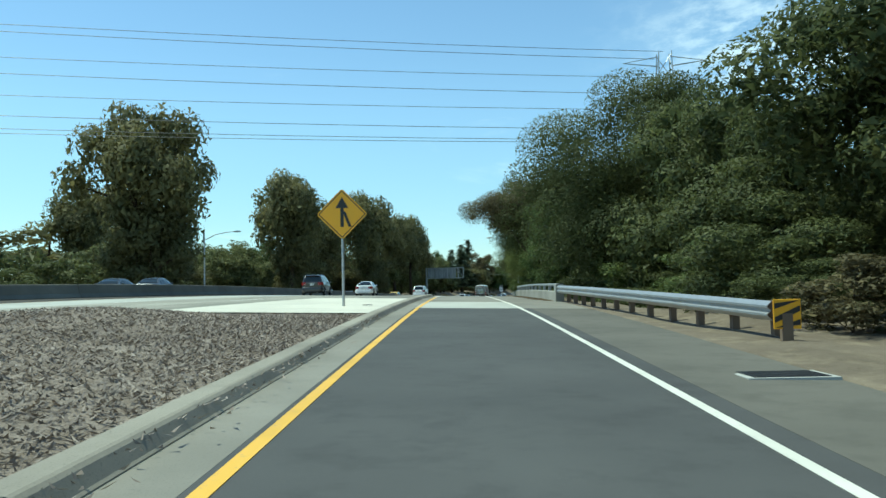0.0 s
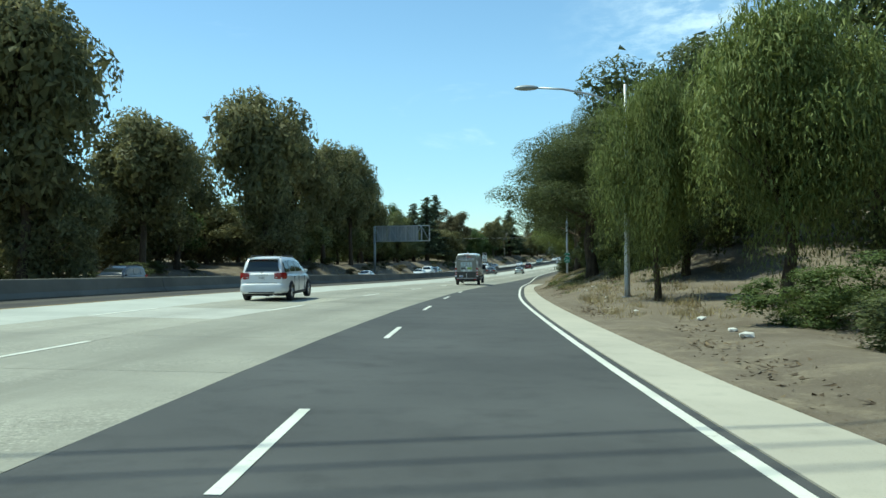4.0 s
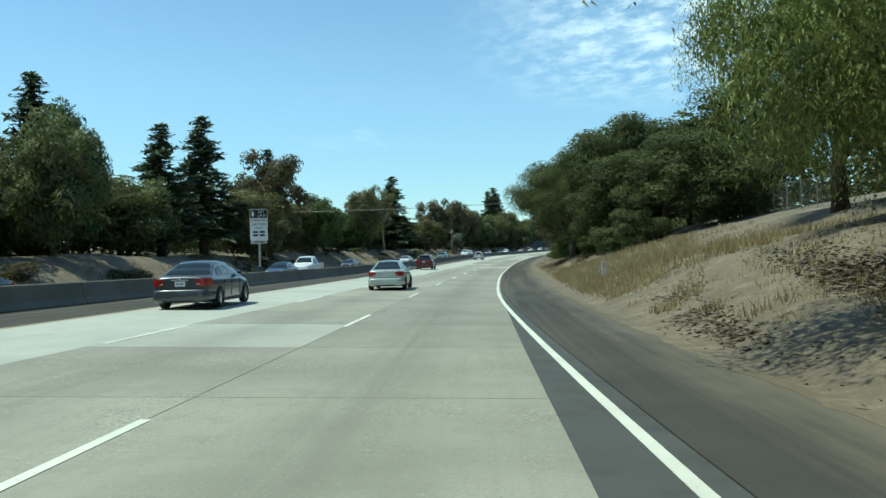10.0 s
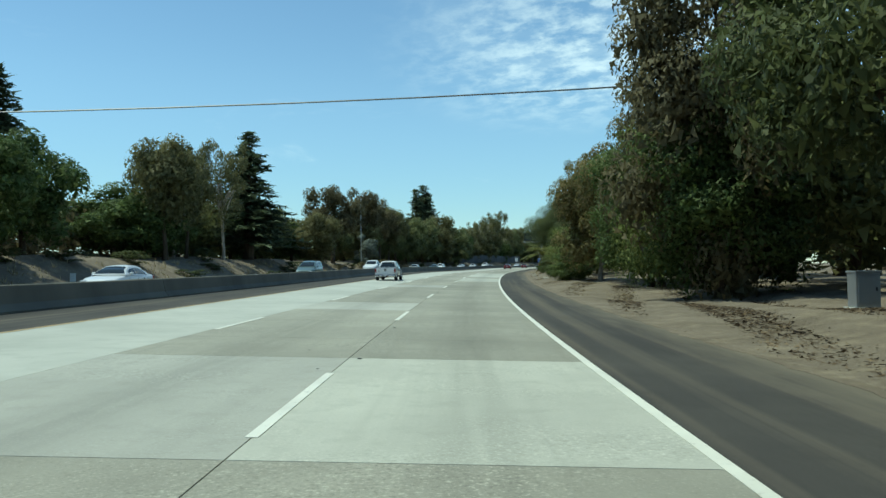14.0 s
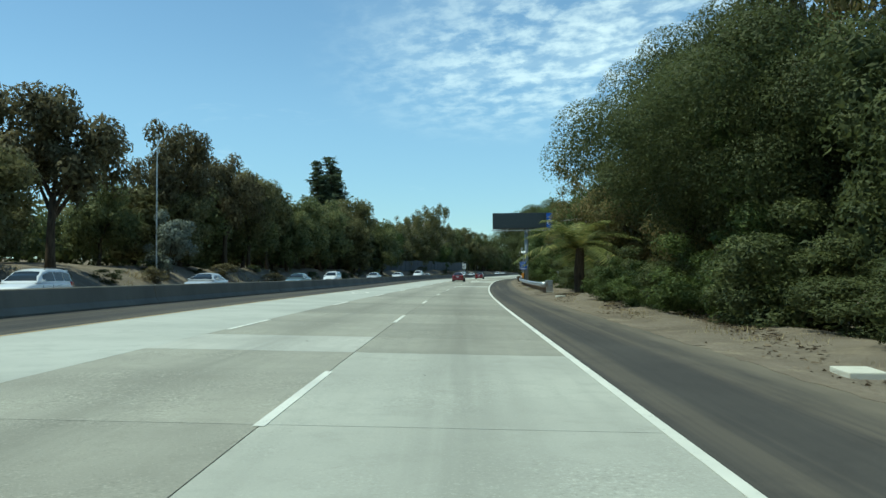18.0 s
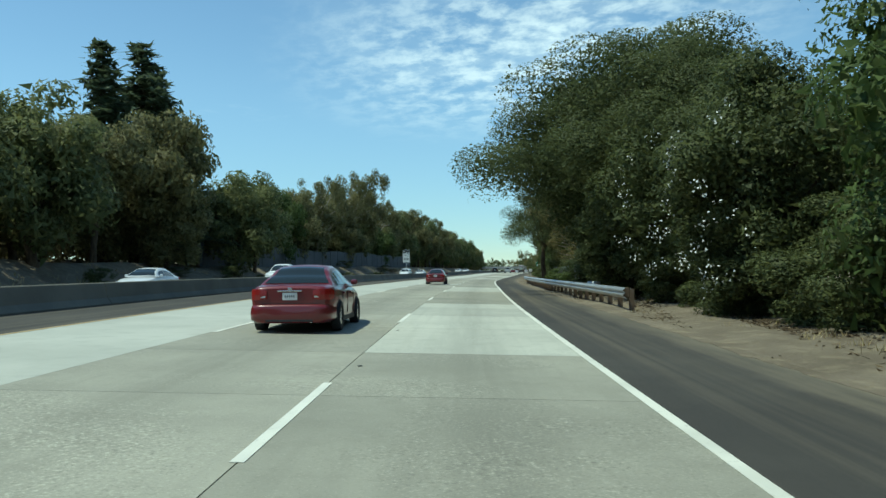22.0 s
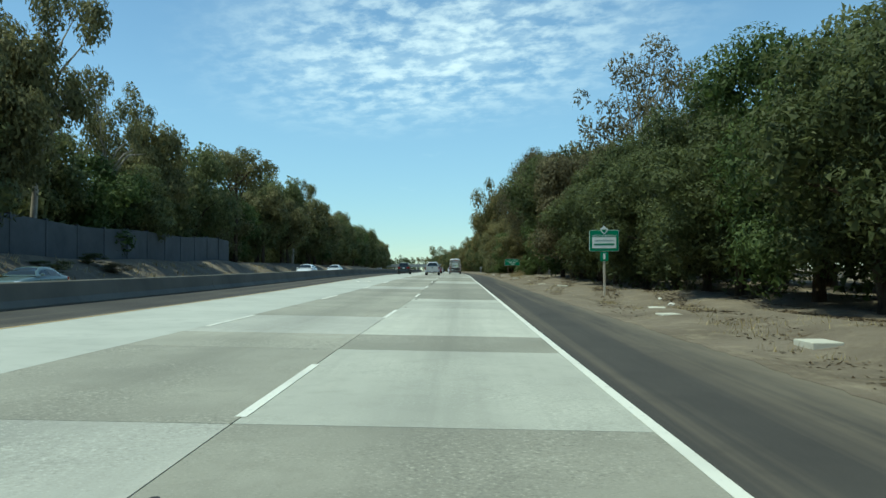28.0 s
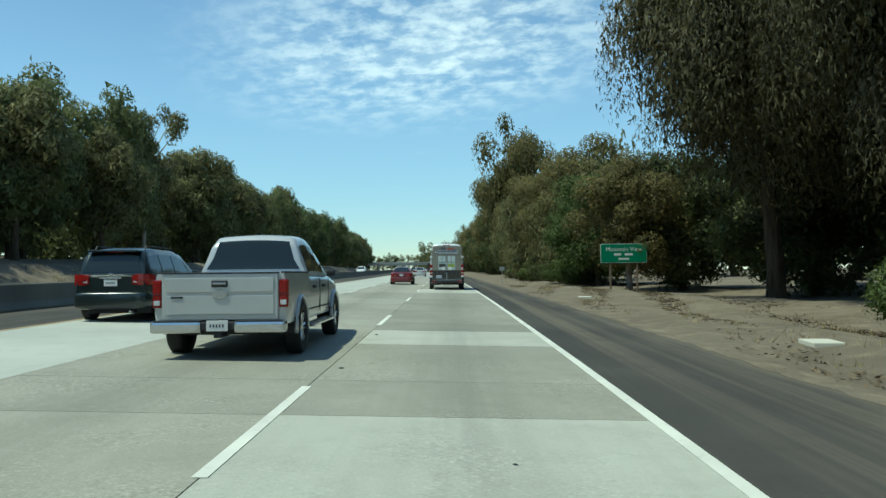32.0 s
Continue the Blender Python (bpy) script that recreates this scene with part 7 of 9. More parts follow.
CARS = {
    "sedan": dict(
        L=4.8, hw=0.90, wr=0.325, wheels=(0.98, 3.74),
        half=((-0.01, 0.74), (0.10, 0.83), (0.42, 0.885), (1.1, 0.90), (3.4, 0.90), (4.2, 0.87), (4.65, 0.77), (4.8, 0.62)),
        deck=((-0.01, 0.93), (0.05, 0.985), (0.5, 1.02), (1.2, 1.00), (3.3, 0.97), (4.0, 0.89), (4.55, 0.76), (4.8, 0.60)),
        low=((0.0, 0.36), (0.3, 0.24), (1.0, 0.20), (4.0, 0.20), (4.8, 0.32)),
        roof=((0.60, 1.0), (0.95, 1.18), (1.30, 1.36), (1.62, 1.425), (2.1, 1.44), (2.55, 1.40), (2.95, 1.25), (3.45, 0.99)),
        cab=(0.60, 3.45), w_roof=0.60, belt=0.97, full=0.46, rear=(0.70, 1.42), front=(2.68, 3.32), sides=((1.02, 1.40), (1.45, 2.12), (2.18, 2.95)),
        lamp=(0.70, 0.93), plate=0.70, bumper=(0.22, 0.61)),
    "suv": dict(
        L=4.75, hw=0.94, wr=0.365, wheels=(0.95, 3.78),
        half=((-0.01, 0.80), (0.08, 0.87), (0.35, 0.925), (1.1, 0.94), (3.5, 0.94), (4.2, 0.90), (4.6, 0.80), (4.75, 0.66)),
        deck=((-0.01, 1.04), (0.05, 1.09), (0.5, 1.12), (1.2, 1.11), (3.4, 1.08), (4.0, 1.00), (4.5, 0.87), (4.75, 0.70)),
        low=((0.0, 0.42), (0.3, 0.30), (1.0, 0.25), (4.0, 0.25), (4.75, 0.38)),
        roof=((0.04, 1.07), (0.13, 1.34), (0.24, 1.58), (0.42, 1.69), (1.0, 1.735), (2.2, 1.72), (2.75, 1.62), (3.1, 1.42), (3.6, 1.07)),
        cab=(0.04, 3.6), w_roof=0.70, belt=1.07, full=0.66, rear=(0.075, 0.30), front=(2.85, 3.45), sides=((0.30, 0.95), (1.02, 1.85), (1.92, 2.95)),
        lamp=(0.86, 1.12), plate=0.84, bumper=(0.30, 0.70)),
}


def trunk_car(name, m, paint, label, kind, group=""):
    """A saloon or an estate-shaped car; its tail is at y = 0 and it faces +y."""
    root = thing(name, m, label, "car", group)
    root.scale = (CAR, CAR, CAR)
    c = CARS[kind]
    L, hw, wr = c["L"], c["hw"], c["wr"]
    half, deck_z, low_z = (lambda v, k=k: along(v, *c[k]) for k in ("half", "deck", "low"))
    skin = car_skin(half, deck_z, low_z)
    us = sorted({s * q for s in (-1, 1) for q in (0.0, 0.3, 0.5, 0.58, 0.62, 0.65, 0.68, 0.75, 0.80, 0.84, 0.92, 0.97, 1.0)})
    vs = [-0.01, 0.0, 0.02, 0.06, 0.12, 0.22, 0.36, 0.55, 0.8, 1.1, 1.5, 2.0, 2.6, 3.2, 3.6, 3.9, 4.2, 4.4, 4.55, 4.65, L - 0.04, L]
    bm = grid_patch(skin, us, vs)
    bm.verts.ensure_lookup_table()
    n = len(vs)
    for j in (0, n - 1):
        bm.faces.new([bm.verts[i * n + j] for i in range(len(us))])
    bmesh.ops.recalc_face_normals(bm, faces=bm.faces)
    body = part("body", bm, paint, root, smooth_faces=True)
    body.modifiers.new("Edges", "EDGE_SPLIT").split_angle = radians(44)
    (y0, y1), belt = c["cab"], c["belt"]
    top = car_top(lambda v: half(v) - 0.055, c["w_roof"], lambda v: belt - 0.02, lambda v: along(v, *c["roof"]), c["full"])
    cab = part("cabin", grid_patch(top, list(np.linspace(-1, 1, 31)), list(np.linspace(y0, y1, 34))), paint, root, smooth_faces=True)
    r0, r1 = c["rear"]
    part("rear_window", grid_patch(top, list(np.linspace(-0.52, 0.52, 13)), list(np.linspace(r0, r1, 9)), 0.010), CAR_GLASS, cab, smooth_faces=True)
    r0, r1 = c["front"]
    part("windscreen", grid_patch(top, list(np.linspace(-0.54, 0.54, 9)), list(np.linspace(r0, r1, 7)), 0.010), CAR_GLASS, cab, smooth_faces=True)
    for s in (1, -1):
        for a, b in c["sides"]:
            part("side_window", grid_patch(top, [s * q for q in np.linspace(0.725, 0.955, 5)], list(np.linspace(a, b, 7)), 0.009), CAR_GLASS, cab, smooth_faces=True)
    lo_, hi_ = c["bumper"]
    part("rear_bumper", loft([ring(y_, hw * w_, lo_ + q_, hi_ - q_, 0.012) for y_, w_, q_ in ((-0.10, 0.62, 0.06), (-0.088, 0.76, 0.035), (-0.05, 0.865, 0.015), (0.03, 0.935, 0.0), (0.16, 0.975, 0.0), (0.50, 1.003, 0.0))]), paint, root, smooth_faces=True).modifiers.new("Edges", "EDGE_SPLIT").split_angle = radians(44)
    part("bumper_slot", box(-hw * 0.55, hw * 0.55, -0.106, -0.05, lo_ + 0.03, lo_ + 0.075, 0.006), TRIM, root)
    part("boot_seam", box(-hw * 0.66, hw * 0.66, -0.016, 0.0, hi_ + 0.005, hi_ + 0.022), TRIM, root)
    part("front_bumper", box(-hw * 0.80, hw * 0.80, L - 0.25, L + 0.05, 0.28, 0.56, 0.09), paint, root)
    part("grille", box(-hw * 0.42, hw * 0.42, L - 0.12, L + 0.02, 0.58, 0.70, 0.03), TRIM, root)
    z0_, z1_ = c["lamp"]
    for s in (1, -1):
        rows = []
        for q_, y_ in ((0.56, -0.014), (0.72, -0.016), (0.84, 0.004), (0.93, 0.07), (0.985, 0.20), (1.0, 0.34)):
            w_ = half(max(y_, 0.0)) if y_ > 0.05 else 0.80 * hw / 0.90 * 1.0
            x_ = s * (q_ * hw * 0.965 if y_ <= 0.05 else half(y_) + 0.004)
            taper = 0.03 if q_ < 0.6 else (0.035 if y_ > 0.25 else 0.0)
            rows.append([(x_, y_ - 0.012, z0_ + taper), (x_ * 1.004, y_ - 0.02, (z0_ + z1_) / 2), (x_, y_ - 0.012, z1_ - taper), (x_ * 0.93, y_ + 0.06, z1_ - taper), (x_ * 0.93, y_ + 0.06, z0_ + taper)])
        lampb = part("tail_lamp", loft(rows), RED_LAMP, root, "red tail lamp")
        zc = z0_ + 0.32 * (z1_ - z0_)
        part("reverse_lens", box(*sorted((s * hw * 0.57, s * hw * 0.70)), -0.032, -0.01, zc - 0.022, zc + 0.022, 0.006), CLEAR_LAMP, lampb)
        part("headlamp", box(*sorted((s * hw * 0.52, s * hw * 0.80)), L - 0.34, L - 0.05, 0.60, 0.75, 0.05), CLEAR_LAMP, root, "clear headlamp")
        for y in c["wheels"]:
            arch(root, s * (hw + 0.003), y, wr)
            wheel(root, s * (hw - 0.064), y, wr, 0.21)
        for y in (1.52, 2.56):
            part("door_handle", box(*sorted((s * hw * 0.985, s * (hw + 0.028))), y, y + 0.18, belt - 0.17, belt - 0.13, 0.012), paint, root)
        for y in (1.42, 2.15, 3.08):
            part("door_seam", box(*sorted((s * (hw - 0.012), s * (hw + 0.003))), y, y + 0.010, 0.34, belt - 0.12), TRIM, root)
        part("sill", box(*sorted((s * (hw - 0.10), s * (hw - 0.012))), c["wheels"][0] + wr * 1.2, c["wheels"][1] - wr * 1.2, low_z(2.0) - 0.02, low_z(2.0) + 0.09, 0.02), TRIM, root)
    part("underbody", box(-hw * 0.82, hw * 0.82, 0.45, L - 0.4, 0.19, 0.42), TRIM, root)
    part("exhaust", tube([(hw * 0.5, -0.06, 0.25), (hw * 0.5, 0.3, 0.25)], 0.032, 8), CHROME, root)
    mirrors(root, c["front"][0] + 0.30, belt + 0.0, hw - 0.05, paint)
    plate_on(root, -0.012, c["plate"])
    part("plate_trim", box(-0.26, 0.26, -0.034, -0.008, c["plate"] + 0.175, c["plate"] + 0.205, 0.008), CHROME, root)
    part("badge", box(-0.05, 0.05, -0.024, -0.006, z1_ - 0.02, z1_ + 0.03, 0.008), CHROME, root)
    part("brake_light", box(-0.16, 0.16, y0 + 0.16, y0 + 0.20, belt + 0.10, belt + 0.12) if kind == "sedan" else box(-0.2, 0.2, 0.24, 0.30, 1.63, 1.655), RED_LAMP, root)
    if kind != "sedan":
        part("spoiler", box(-0.60, 0.60, 0.12, 0.50, 1.645, 1.69, 0.02), paint, root)
        for s in (1, -1):
            part("roof_rail", tube([(s * 0.60, 0.55, 1.70), (s * 0.60, 0.65, 1.79), (s * 0.60, 2.3, 1.78), (s * 0.60, 2.42, 1.70)], 0.018, 6), TRIM, root)
    return root


def pickup(name, m, paint, label, big=True, group=""):
    root = thing(name, m, label, "pickup truck", group)
    k = 1.0 if big else 0.86
    root.scale = (CAR * k, CAR * k, CAR * k)
    L, hw, wr = 5.85, 0.99, 0.41
    # cab and front
    half = lambda v: along(v, (1.9, hw), (4.6, hw), (5.3, hw * 0.97), (5.72, hw * 0.90), (L, hw * 0.80))
    skin = car_skin(half, lambda v: along(v, (1.9, 1.25), (4.4, 1.22), (5.3, 1.14), (5.7, 1.05), (L, 0.92)), lambda v: along(v, (1.9, 0.46), (5.2, 0.46), (L, 0.56)))
    us = sorted({s * q for s in (-1, 1) for q in (0.0, 0.3, 0.5, 0.62, 0.68, 0.75, 0.84, 0.92, 0.97, 1.0)})
    vs = [1.95, 2.0, 2.5, 3.2, 4.0, 4.5, 5.0, 5.3, 5.5, 5.65, 5.78, L]
    bm = grid_patch(skin, us, vs)
    bm.verts.ensure_lookup_table()
    for j in (0, len(vs) - 1):
        bm.faces.new([bm.verts[i * len(vs) + j] for i in range(len(us))])
    bmesh.ops.recalc_face_normals(bm, faces=bm.faces)
    part("body", bm, paint, root, smooth_faces=True).modifiers.new("Edges", "EDGE_SPLIT").split_angle = radians(44)
    roof = ((1.98, 1.22), (2.03, 1.52), (2.10, 1.78), (2.26, 1.885), (2.8, 1.915), (3.3, 1.88), (3.7, 1.68), (4.35, 1.20))
    top = car_top(lambda v: hw - 0.06, 0.70, lambda v: 1.20, lambda v: along(v, *roof), 0.70)
    cab = part("cabin", grid_patch(top, list(np.linspace(-1, 1, 31)), [1.98, 1.99, 2.0, 2.02, 2.04, 2.07, 2.1, 2.15, 2.2, 2.26, 2.4, 2.7, 3.0, 3.3, 3.45, 3.6, 3.75, 3.9, 4.1, 4.35]), paint, root, smooth_faces=True)
    part("rear_window", grid_patch(top, list(np.linspace(-0.53, 0.53, 9)), list(np.linspace(2.0, 2.135, 7)), 0.012), CAR_GLASS, cab, smooth_faces=True)
    part("windscreen", grid_patch(top, list(np.linspace(-0.54, 0.54, 9)), list(np.linspace(3.5, 4.2, 7)), 0.012), CAR_GLASS, cab, smooth_faces=True)
    # open load bed
    for s in (1, -1):
        out = [(hw - 0.10, 0.50), (hw - 0.02, 0.52), (hw, 0.70), (hw, 0.98), (hw - 0.012, 1.16), (hw - 0.035, 1.26), (hw - 0.11, 1.26), (hw - 0.11, 0.60)]
        part("bed_side", loft([[(s * (x - k), y, z) for x, z in out] for y, k in ((0.03, 0.03), (0.07, 0.008), (0.3, 0.0), (1.93, 0.0))]), paint, root, smooth_faces=True).modifiers.new("Edges", "EDGE_SPLIT").split_angle = radians(35)
    part("bed_floor", box(-hw + 0.11, hw - 0.11, 0.08, 1.93, 0.62, 0.68), TRIM, root)
    part("bed_front", box(-hw + 0.11, hw - 0.11, 1.86, 1.93, 0.62, 1.24), paint, root)
    tg = part("tailgate", box(-hw * 0.862, hw * 0.862, -0.02, 0.07, 0.58, 1.26, 0.02), paint, root)
    part("tailgate_panel", box(-hw * 0.80, hw * 0.80, -0.030, -0.018, 0.66, 0.94, 0.010), paint, tg)
    part("tailgate_panel", box(-hw * 0.80, hw * 0.80, -0.034, -0.018, 0.985, 1.20, 0.012), paint, tg)
    part("tailgate_cap", box(-hw * 0.862, hw * 0.862, -0.03, 0.08, 1.255, 1.280, 0.008), TRIM, tg)
    part("tailgate_handle", box(-0.12, 0.12, -0.055, -0.018, 1.06, 1.16, 0.02), TRIM, tg)
    part("handle_bar", box(-0.10, 0.10, -0.062, -0.05, 1.10, 1.13, 0.008), CHROME, tg)
    bd = tube([(0, -0.048, 0.965), (0, -0.028, 0.965)], 0.062, 18)
    for v in bd.verts:
        v.co.x *= 1.9
    part("badge", bd, CHROME, tg)
    part("badge", box(-hw * 0.72, -hw * 0.54, -0.040, -0.030, 0.90, 0.93), TRIM, tg)
    for s in (1, -1):
        part("bed_rail_cap", box(*sorted((s * (hw - 0.115), s * (hw - 0.03))), 0.05, 1.94, 1.255, 1.285, 0.008), TRIM, root)
        x0, x1 = sorted((s * hw * 0.868, s * (hw + 0.001)))
        lampb = part("tail_lamp", box(x0, x1, -0.012, 0.13, 0.76, 1.17, 0.022), RED_LAMP, root, "red tail lamp")
        part("reverse_lens", box(*sorted((s * hw * 0.89, s * hw * 0.98)), -0.017, -0.008, 0.80, 0.87, 0.006), CLEAR_LAMP, lampb)
        part("lamp_frame", box(x0, x1, -0.016, -0.008, 0.955, 0.965), TRIM, lampb)
        x0, x1 = sorted((s * hw * 0.24, s * hw * 0.99))
        part("rear_bumper", box(x0, x1, -0.17, 0.06, 0.40, 0.57, 0.045), CHROME, root, "chrome bumper")
        part("bumper_pad", box(*sorted((s * hw * 0.26, s * hw * 0.95)), -0.165, 0.0, 0.568, 0.582, 0.004), TRIM, root)
        part("headlamp", box(*sorted((s * hw * 0.56, s * hw * 0.86)), L - 0.24, L - 0.02, 0.78, 1.0, 0.04), CLEAR_LAMP, root)
        for y in (1.05, 4.75):
            arch(root, s * (hw + 0.004), y, wr, paint)
            wheel(root, s * (hw - 0.085), y, wr, 0.26, True, 6)
        for a, b in ((2.20, 2.92), (3.0, 3.80)) if big else ((2.45, 3.75),):
            part("side_window", grid_patch(top, [s * q for q in np.linspace(0.725, 0.955, 5)], list(np.linspace(a, b, 7)), 0.010), CAR_GLASS, cab, smooth_faces=True)
        for y in (2.96, 3.98) if big else (2.35, 3.98):
            part("door_handle", box(*sorted((s * (hw * 0.98), s * (hw + 0.035))), y - 0.75, y - 0.57, 1.00, 1.05, 0.012), TRIM, root)
            part("door_seam", box(*sorted((s * (hw - 0.012), s * (hw + 0.003))), y, y + 0.012, 0.56, 1.16), TRIM, root)
        part("running_board", box(*sorted((s * (hw - 0.1), s * (hw + 0.10))), 1.75, 4.1, 0.36, 0.42, 0.02), CHROME if big else TRIM, root)
        part("moulding", box(*sorted((s * (hw - 0.01), s * (hw + 0.006))), 1.60, 4.2, 0.64, 0.66), TRIM, root)
    part("bumper_step", box(-hw * 0.28, hw * 0.28, -0.15, 0.06, 0.44, 0.56, 0.02), TRIM, root)
    part("hitch", box(-0.06, 0.06, -0.14, 0.3, 0.33, 0.42, 0.01), TRIM, root)
    part("frame", box(-0.55, 0.55, 0.1, 5.5, 0.36, 0.56), TRIM, root)
    part("axle", tube([(-0.8, 1.05, 0.4), (0.8, 1.05, 0.4)], 0.06, 8), TRIM, root)
    mirrors(root, 3.85, 1.18, hw - 0.02, TRIM)
    plate_on(root, -0.165, 0.43)
    return root


def van(m, label):
    root = thing("delivery_van", m, label, "van")
    root.scale = (0.99, 0.99, 0.99)
    L, hw = 6.95, 0.985

    def sec(y, w, z0, z1, lean=1.0):
        r = [(w * 0.93, z0), (w * 0.99, z0 + 0.08), (w, z0 + 0.35), (w, min(1.25, z1 * 0.6)), (w * (1 - 0.035 * lean), min(1.9, z1 * 0.78)), (w * (1 - 0.10 * lean), z1 - 0.30), (w * (1 - 0.16 * lean), z1 - 0.10), (w * (1 - 0.28 * lean), z1 - 0.015), (w * 0.4, z1 + 0.02)]
        return [(x, y, z) for x, z in r] + [(-x, y, z) for x, z in r[::-1]]
    b = part("body", loft([sec(0.0, hw * 0.97, 0.52, 2.62), sec(0.05, hw * 0.995, 0.46, 2.68), sec(0.4, hw, 0.42, 2.72), sec(2.5, hw, 0.40, 2.74), sec(4.6, hw, 0.40, 2.72), sec(5.05, hw, 0.40, 2.62), sec(5.45, hw, 0.40, 2.32), sec(5.85, hw * 0.99, 0.40, 1.92), sec(6.15, hw * 0.98, 0.40, 1.50, 0.8), sec(6.55, hw * 0.95, 0.42, 1.26, 0.6), sec(6.85, hw * 0.88, 0.46, 1.02, 0.4), sec(L, hw * 0.78, 0.52, 0.86, 0.3)]), PAINT_WHITE, root, smooth_faces=True)
    b.modifiers.new("Edges", "EDGE_SPLIT").split_angle = radians(38)
    wrap = plain("grey_beige_wrap", (0.24, 0.23, 0.19), 0.35, 0, 0.5, 1.4)
    wrap_dark = plain("dark_wrap", (0.055, 0.05, 0.042), 0.35, 0, 0.6, 2.5)
    maroon = plain("maroon_wrap", (0.085, 0.012, 0.014), 0.22, 0, 0.3, 1.0)
    navy = plain("navy_wrap", (0.02, 0.03, 0.10), 0.35, 0, 0.1)
    redw = plain("red_wrap", (0.50, 0.05, 0.04), 0.35, 0, 0.1)
    sky_w = plain("pale_window_wrap", (0.52, 0.60, 0.60), 0.3, 0, 0.6, 4.0)
    green_w = plain("green_wrap", (0.32, 0.42, 0.06), 0.35, 0, 0.5, 5.0)
    # rear doors: two wrapped panels
    for s in (1, -1):
        x0, x1 = sorted((s * 0.015, s * 0.90))
        d = part("rear_door", box(x0, x1, -0.035, 0.03, 0.62, 2.30, 0.02), wrap, root, "rear door with a printed room picture")
        part("door_top", flat_shape([(s * 0.015, 2.30), (s * 0.87, 2.30), (s * 0.80, 2.58), (s * 0.015, 2.60)] if s > 0 else [(s * 0.80, 2.58), (s * 0.87, 2.30), (s * 0.015, 2.30), (s * 0.015, 2.60)], -0.035, 0.06), wrap, d)
        part("lower_print", box(*sorted((s * 0.03, s * 0.88)), -0.041, -0.034, 0.66, 1.16), wrap_dark, d)
        part("window_print", box(*sorted((s * 0.06, s * 0.50)), -0.041, -0.034, 1.20, 2.00), sky_w, d, "pale printed window")
        part("window_post", box(*sorted((s * 0.26, s * 0.29)), -0.045, -0.040, 1.20, 2.00), wrap, d)
        part("balcony_print", box(*sorted((s * 0.06, s * 0.50)), -0.046, -0.040, 1.62, 1.65), wrap_dark, d)
        part("plant_print", box(*sorted((s * 0.08, s * 0.46)), -0.045, -0.041, 1.34, 1.54), green_w if s > 0 else wrap_dark, d)
        part("cloth_print", box(*sorted((s * 0.10, s * 0.30)), -0.046, -0.042, 1.18, 1.36), SIGN_WHITE, d)
        for k in range(3):
            a = 0.14 + 0.22 * k
            part("chair_print", flat_shape(sorted_quad(s, a), -0.047, 0.004), SIGN_BLACK, d)
        lampb = part("tail_lamp", box(*sorted((s * 0.83, s * 0.992)), -0.05, 0.16, 0.86, 1.50, 0.03), RED_LAMP, root, "tall red tail lamp")
        part("reverse_lens", box(*sorted((s * 0.85, s * 0.97)), -0.056, -0.045, 1.18, 1.32, 0.01), CLEAR_LAMP, lampb)
        part("indicator_lens", box(*sorted((s * 0.85, s * 0.97)), -0.056, -0.045, 0.98, 1.03, 0.005), CLEAR_LAMP, lampb)
        for z in (0.80, 1.95):
            part("hinge", box(*sorted((s * 0.84, s * 1.0)), -0.06, 0.06, z - 0.05, z + 0.05, 0.015), PAINT_WHITE, root)
        part("rear_corner", box(*sorted((s * 0.86, s * 0.99)), -0.02, 0.3, 0.44, 0.78, 0.03), TRIM, root)
        part("bumper_reflector", box(*sorted((s * 0.66, s * 0.86)), -0.13, -0.09, 0.46, 0.53, 0.008), RED_LAMP, root)
        # side wrap
        x = s * (hw + 0.004)
        side_plate(root, "maroon_stripe", maroon, s, [(0.16, 0.72), (0.16, 1.52), (1.2, 1.40), (2.4, 1.19), (3.6, 0.98), (4.6, 0.80), (4.6, 0.72)])
        side_plate(root, "cladding", TRIM, s, [(0.10, 0.44), (0.10, 0.72), (1.02, 0.72), (1.02, 0.44)])
        side_plate(root, "cladding", TRIM, s, [(1.9, 0.60), (1.9, 0.74), (5.05, 0.74), (5.05, 0.60)])
        side_plate(root, "sill_panel", PAINT_WHITE, s, [(1.95, 0.42), (1.95, 0.60), (5.05, 0.60), (5.05, 0.42)])
        # lettering as plain shapes
        side_plate(root, "logo_bar", navy, s, [(1.08, 1.62), (1.08, 2.02), (1.72, 1.98), (1.72, 1.62)], 0.012, scale_gap=True)
        side_plate(root, "logo_bar", navy, s, [(1.80, 1.54), (1.80, 1.88), (2.95, 1.78), (2.95, 1.50)], 0.012, scale_gap=True)
        side_plate(root, "logo_flag", navy, s, [(1.42, 2.14), (1.42, 2.26), (2.0, 2.22), (2.05, 2.12)], 0.012)
        side_plate(root, "logo_flag", redw, s, [(2.02, 1.98), (2.0, 2.10), (2.6, 2.05), (2.62, 1.94)], 0.012)
        side_plate(root, "text_bar", wrap_dark, s, [(1.40, 1.46), (1.40, 1.50), (2.9, 1.36), (2.9, 1.32)], 0.012)
        side_plate(root, "text_bar", SIGN_WHITE, s, [(1.05, 1.26), (1.05, 1.34), (2.45, 1.12), (2.45, 1.06)], 0.014)
        side_plate(root, "side_window", CAR_GLASS, s, [(5.08, 1.22), (5.08, 1.98), (5.32, 2.00), (5.78, 1.62), (5.98, 1.22)], 0.006)
        side_plate(root, "door_seam", TRIM, s, [(4.98, 0.6), (4.98, 2.3), (4.995, 2.3), (4.995, 0.6)], 0.006)
        side_plate(root, "door_seam", TRIM, s, [(3.55, 0.75), (3.55, 2.3), (3.565, 2.3), (3.565, 0.75)], 0.006)
